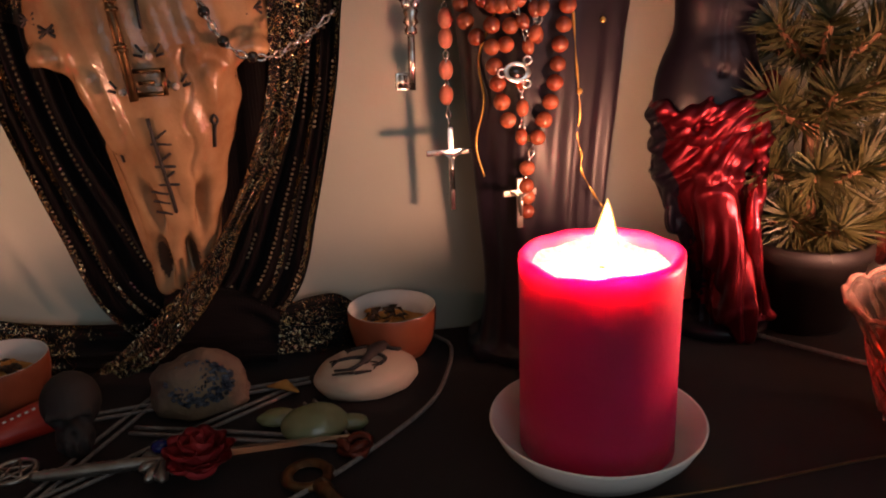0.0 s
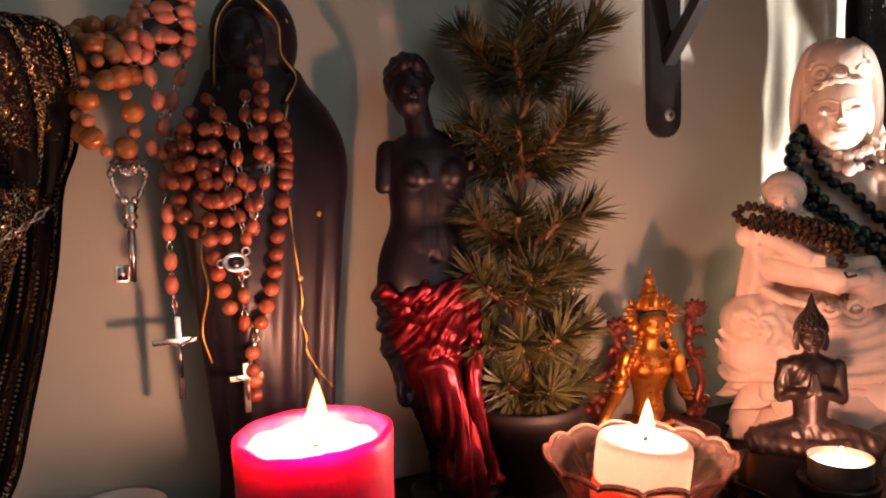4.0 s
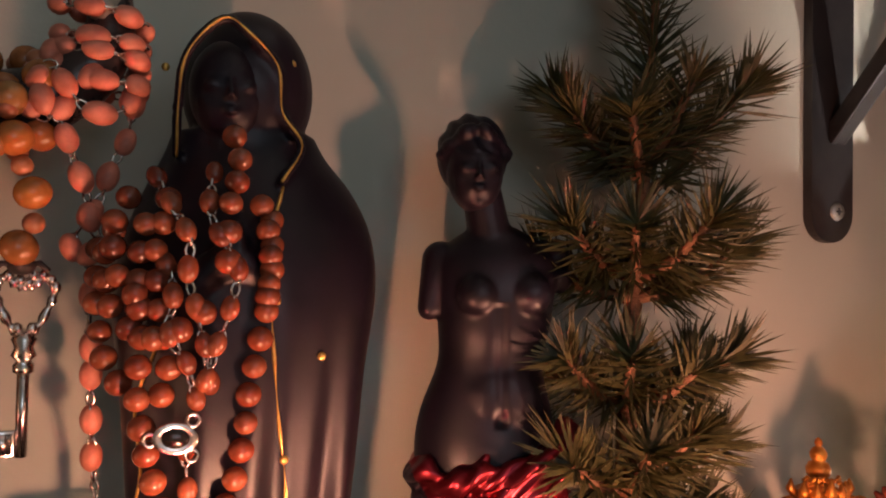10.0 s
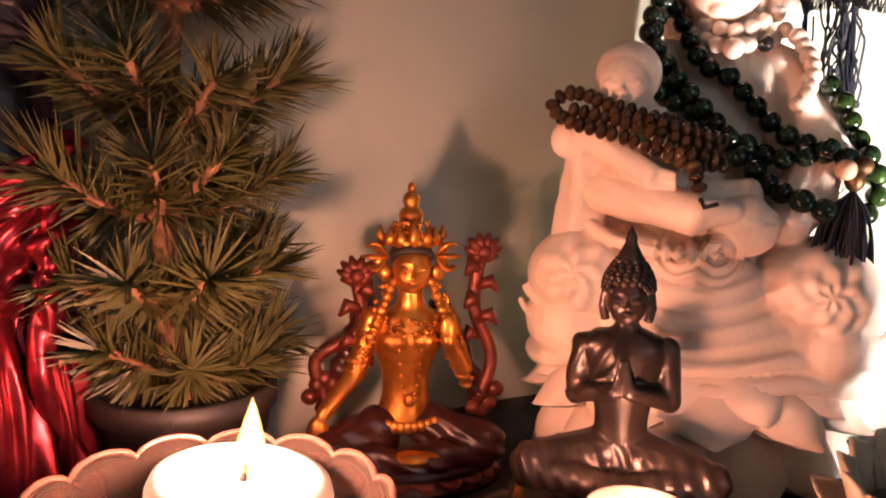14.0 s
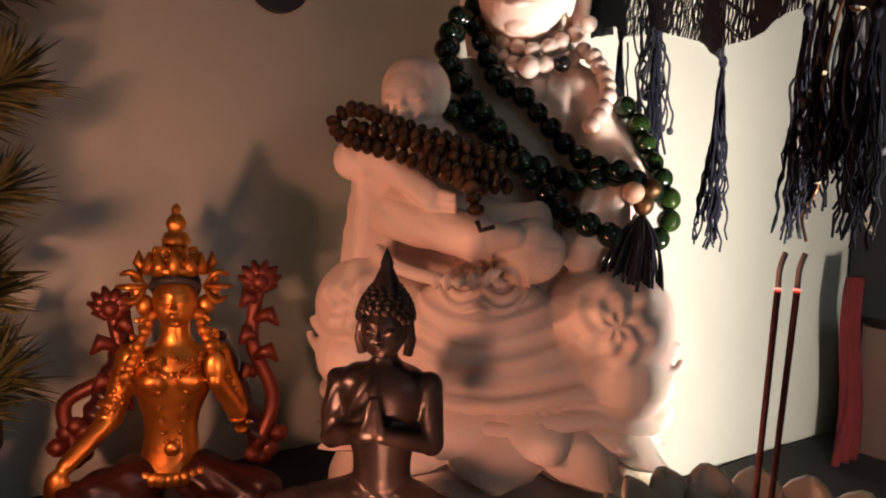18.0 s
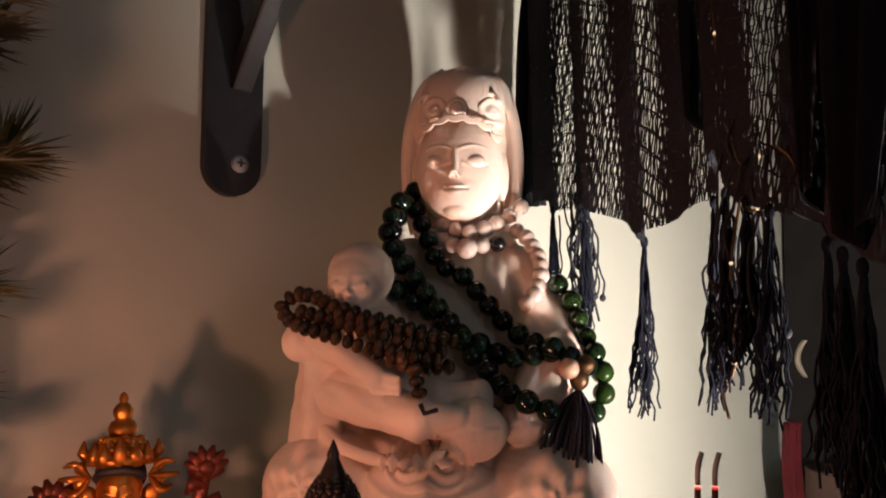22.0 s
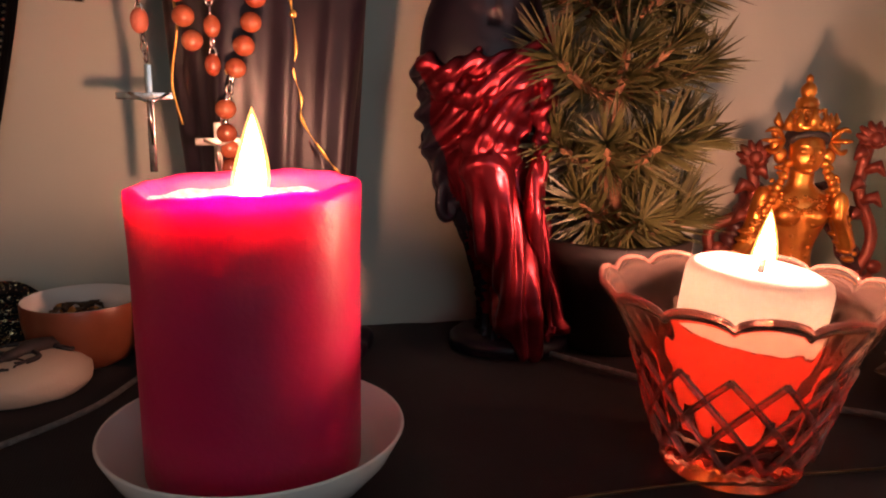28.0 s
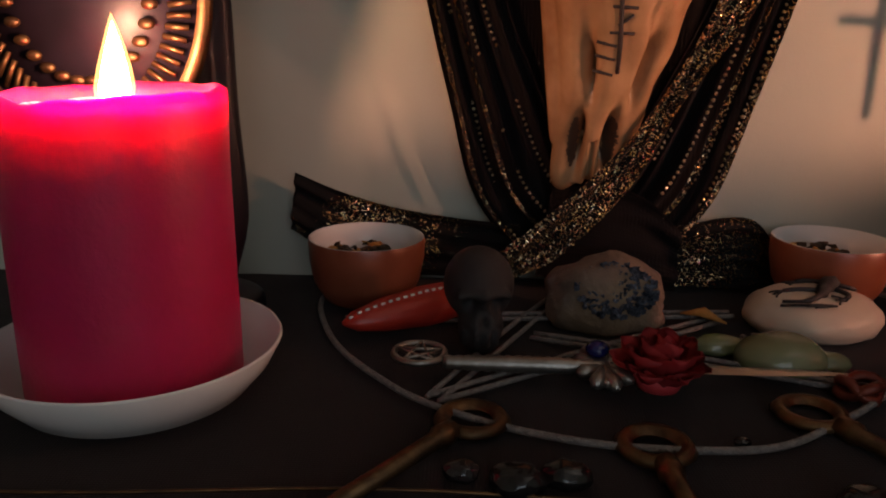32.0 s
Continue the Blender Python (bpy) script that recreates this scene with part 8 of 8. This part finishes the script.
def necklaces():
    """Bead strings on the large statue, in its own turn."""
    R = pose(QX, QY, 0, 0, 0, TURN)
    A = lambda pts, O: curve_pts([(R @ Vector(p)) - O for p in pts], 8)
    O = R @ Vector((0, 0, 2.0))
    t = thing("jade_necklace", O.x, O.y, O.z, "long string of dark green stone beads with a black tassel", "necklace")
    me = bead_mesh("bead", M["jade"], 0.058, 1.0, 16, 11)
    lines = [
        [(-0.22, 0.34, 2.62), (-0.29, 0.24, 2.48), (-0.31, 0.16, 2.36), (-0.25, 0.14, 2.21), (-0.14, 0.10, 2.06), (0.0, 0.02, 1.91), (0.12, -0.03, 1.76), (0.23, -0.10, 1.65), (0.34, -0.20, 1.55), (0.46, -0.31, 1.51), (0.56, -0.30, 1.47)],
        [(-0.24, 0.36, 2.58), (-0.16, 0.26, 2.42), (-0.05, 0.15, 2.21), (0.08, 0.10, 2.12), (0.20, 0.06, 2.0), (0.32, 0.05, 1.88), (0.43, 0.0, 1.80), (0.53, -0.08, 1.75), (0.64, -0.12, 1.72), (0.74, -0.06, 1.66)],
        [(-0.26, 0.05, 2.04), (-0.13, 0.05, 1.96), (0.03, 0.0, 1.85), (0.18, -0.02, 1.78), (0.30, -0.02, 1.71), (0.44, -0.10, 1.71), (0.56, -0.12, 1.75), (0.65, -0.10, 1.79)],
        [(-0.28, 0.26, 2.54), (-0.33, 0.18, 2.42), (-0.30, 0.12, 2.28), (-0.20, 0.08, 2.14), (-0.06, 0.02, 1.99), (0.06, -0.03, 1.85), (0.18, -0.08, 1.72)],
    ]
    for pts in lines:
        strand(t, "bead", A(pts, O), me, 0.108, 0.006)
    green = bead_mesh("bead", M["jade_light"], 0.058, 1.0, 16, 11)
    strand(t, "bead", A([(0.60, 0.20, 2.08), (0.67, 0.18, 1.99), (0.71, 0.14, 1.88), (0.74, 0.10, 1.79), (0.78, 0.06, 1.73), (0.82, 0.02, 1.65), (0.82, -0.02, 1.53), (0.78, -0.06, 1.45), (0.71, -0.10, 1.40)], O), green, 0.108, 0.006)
    tas = bmesh.new()
    rng = random.Random(3)
    top = (R @ Vector((0.70, -0.14, 1.56))) - O
    for q in range(110):
        a = rng.uniform(0, 6.28)
        e = top + Vector((0.20 * math.cos(a) * rng.random() - 0.10, 0.16 * math.sin(a) * rng.random() - 0.02, -rng.uniform(0.34, 0.58)))
        add_tube(tas, curve_pts([top, top.lerp(e, 0.5) + Vector((0.03 * math.cos(a), 0.03 * math.sin(a), 0.05)), e], 4), 0.008, 4, 0, False)
    part("tassel", tas, M["yarn_gloss"], t, "glossy black silk tassel")
    cap = bmesh.new()
    add_ball(cap, top + Vector((0, 0, 0.05)), (0.05, 0.05, 0.06), 12, 8)
    add_ball(cap, top + Vector((0.02, -0.02, 0.12)), 0.05, 12, 8)
    part("tassel_cap", cap, M["brass"], t, "small brass cap")
    sh = bmesh.new()
    add_ball(sh, (R @ Vector((0.65, -0.19, 1.66))) - O, (0.055, 0.05, 0.052), 14, 10)
    part("shell_bead", sh, M["shell"], t, "cream and brown banded bead")
    t2 = thing("brown_mala", O.x, O.y, O.z, "coiled string of brown polished stone beads round the child", "bead string")
    br = bead_mesh("bead", M["tiger"], 0.041, 0.68, 14, 9)
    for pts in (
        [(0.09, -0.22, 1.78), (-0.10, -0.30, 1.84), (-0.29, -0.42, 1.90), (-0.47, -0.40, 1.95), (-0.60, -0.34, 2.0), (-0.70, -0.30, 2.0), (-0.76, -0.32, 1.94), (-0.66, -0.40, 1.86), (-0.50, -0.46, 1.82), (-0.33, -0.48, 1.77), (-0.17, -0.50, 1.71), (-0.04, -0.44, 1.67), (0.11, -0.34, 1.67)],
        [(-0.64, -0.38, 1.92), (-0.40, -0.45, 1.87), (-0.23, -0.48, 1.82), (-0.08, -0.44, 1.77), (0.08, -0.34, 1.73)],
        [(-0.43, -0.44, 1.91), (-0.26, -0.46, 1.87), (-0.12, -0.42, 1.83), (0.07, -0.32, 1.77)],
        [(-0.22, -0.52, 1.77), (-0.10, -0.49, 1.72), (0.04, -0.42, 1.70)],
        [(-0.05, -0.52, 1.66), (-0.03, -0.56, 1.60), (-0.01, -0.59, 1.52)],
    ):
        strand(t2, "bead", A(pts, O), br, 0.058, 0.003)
    tip = tube([(R @ Vector((-0.01, -0.59, 1.52))) - O, (R @ Vector((0.01, -0.60, 1.48))) - O, (R @ Vector((0.07, -0.61, 1.50))) - O], 0.012, 6)
    part("cord_end", tip, M["ink"], t2)
    t3 = thing("white_necklace", O.x, O.y, O.z, "short double string of white stone beads at the neck", "necklace")
    wb = bead_mesh("bead", M["pearl"], 0.046, 1.0, 14, 10)
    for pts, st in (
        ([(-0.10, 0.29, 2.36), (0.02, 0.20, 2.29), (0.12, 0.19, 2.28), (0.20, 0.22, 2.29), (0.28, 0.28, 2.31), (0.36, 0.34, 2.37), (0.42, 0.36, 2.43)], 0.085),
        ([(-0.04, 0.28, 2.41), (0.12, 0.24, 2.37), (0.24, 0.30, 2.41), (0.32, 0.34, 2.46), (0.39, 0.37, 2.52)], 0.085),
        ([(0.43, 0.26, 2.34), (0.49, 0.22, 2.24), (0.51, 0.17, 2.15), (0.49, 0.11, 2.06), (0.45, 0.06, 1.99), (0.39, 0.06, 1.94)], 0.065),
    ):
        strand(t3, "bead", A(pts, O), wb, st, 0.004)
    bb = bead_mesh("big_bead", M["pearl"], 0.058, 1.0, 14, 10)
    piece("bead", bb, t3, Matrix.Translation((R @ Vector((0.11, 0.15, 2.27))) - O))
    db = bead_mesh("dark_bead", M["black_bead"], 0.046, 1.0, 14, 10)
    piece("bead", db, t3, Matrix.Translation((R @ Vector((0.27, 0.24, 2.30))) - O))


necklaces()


def far_end():
    """The dark cabinet and clutter past the scarf."""
    c = thing("black_cabinet", 11.6, -1.0, -0.95, "black open-shelved cabinet at the end of the table", "cabinet")
    part("side_panel", box((-1.2, 0.1, 3.0), (0.12, 1.6, 6.0), 0.01), M["dark_board"], c, "", False)
    part("side_panel", box((2.6, 0.1, 3.0), (0.12, 1.6, 6.0), 0.01), M["dark_board"], c, "", False)
    part("back_panel", box((0.7, 0.86, 3.0), (3.7, 0.06, 6.0)), M["dark_board"], c, "", False)
    for z in (0.05, 2.65, 4.25, 5.8):
        part("shelf", box((0.7, 0.05, z), (3.7, 1.5, 0.1), 0.01), M["dark_board"], c, "", False)
    b = thing("glass_bottle", 12.3, -1.1, 1.75, "clear glass bottle on the cabinet shelf", "bottle")
    part("glass", lathe([(0.0, 0.02), (0.22, 0.02), (0.24, 0.06), (0.24, 0.9), (0.2, 1.05), (0.1, 1.15), (0.09, 1.4), (0.075, 1.4), (0.08, 1.15), (0.18, 1.03), (0.22, 0.9), (0.22, 0.08), (0.0, 0.06)], 32), M["clear"], b)
    st = thing("side_table", 10.5, -1.4, -0.95, "dark wooden side table beside the altar", "table")
    part("tabletop", box((0, 0, -0.16), (10.0, 2.6, 0.3), 0.03), M["dark_board"], st, "", False)
    for x in (-4.7, 4.7):
        for y in (-1.0, 1.0):
            part("leg", box((x, y, -4.25), (0.4, 0.4, 7.9), 0.03), M["dark_board"], st, "", False)
    p = thing("pillar_vase", 10.05, -0.75, -0.95, "tall brown cylindrical vase beside the cabinet", "vase")
    part("body", lathe([(0.0, 0.0), (0.29, 0.0), (0.30, 0.03), (0.285, 1.25), (0.295, 1.28), (0.27, 1.29), (0.26, 0.05), (0.0, 0.04)], 40), M["tan"], p)
    r = thing("red_cloth", 9.3, -0.7, -0.95, "crumpled red cloth hanging by the wall", "cloth")
    part("fold", sheet(24, 30, lambda u, v: Vector((0.32 * (u - 0.5) * (1.2 - 0.6 * v) + 0.06 * math.sin(v * 6), -0.06 * math.sin(u * 14 + v * 3), 0.02 + 1.8 * v)), 0.02), M["red_cloth"], r)
    ri = thing("wall_ring", 10.45, -0.45, 1.42, "pale round ring hanging by the wall", "ring")
    part("ring", lathe([(0.22, 0.0), (0.25, 0.03), (0.28, 0.0), (0.25, -0.03), (0.22, 0.0)], 40, pose(0, 0, 0, 90, 0, -55)), M["cream"], ri)
    t = thing("small_tiara", 5.12, -3.12, 0.0, "small gold tiara set with pale stones", "tiara")
    ti = bmesh.new()
    for k in range(22):
        a = -1.6 + 3.2 * k / 21
        x, y = 0.19 * math.sin(a), -0.19 * math.cos(a)
        add_tube(ti, [(x, y, 0.0), (x, y, 0.2)], 0.010, 5)
        add_ball(ti, (x, y, 0.2), 0.02, 7, 5)
        add_tube(ti, [(x, y, 0.2), (x * 1.03, y * 1.03, 0.30 + 0.06 * math.cos(a))], 0.009, 5)
        add_ball(ti, (x * 1.03, y * 1.03, 0.31 + 0.06 * math.cos(a)), 0.018, 7, 5)
    part("band", ti, M["gold_line"], t)
    gm = bead_mesh("stone", M["crystal_clear"], 0.024, 1.0, 8, 6)
    for k in range(11):
        a = -1.5 + 3.0 * k / 10
        piece("stone", gm, t, Matrix.Translation((0.197 * math.sin(a), -0.197 * math.cos(a), 0.25)))
    la = thing("night_lamp", LAMP[0] * 10, LAMP[1] * 10, 0.0, "small lit white night lamp standing on the altar cloth", "lamp")
    part("foot", lathe([(0.0, 0.0), (0.12, 0.0), (0.12, 0.04), (0.04, 0.08), (0.04, 0.25), (0.0, 0.25)], 28), M["china"], la)
    part("bulb", lathe([(0.0, 0.25), (0.05, 0.26), (0.08, 0.31), (0.08, 0.39), (0.05, 0.45), (0.0, 0.46)], 24), M["lamp_glow"], la, "lit white bulb")

    def shade(u, v):
        """Unseen collar added to shape the light: high towards the room, lower towards the statue, open towards the
        wall.
        """
        a = 36 - 304 * u
        top = float(np.interp(a, (-268, -262, -253, -246, -140, -120, 36), (0.52, 0.63, 0.66, 1.25, 1.25, 0.80, 0.80)))
        a = math.radians(a)
        return Vector((0.36 * math.cos(a), 0.36 * math.sin(a), 0.01 + (top - 0.01) * v))

    part("shade", sheet(96, 6, shade, 0.012), M["dark_board"], la, "unseen curved dark metal collar, added to shape the lamp light")


far_end()
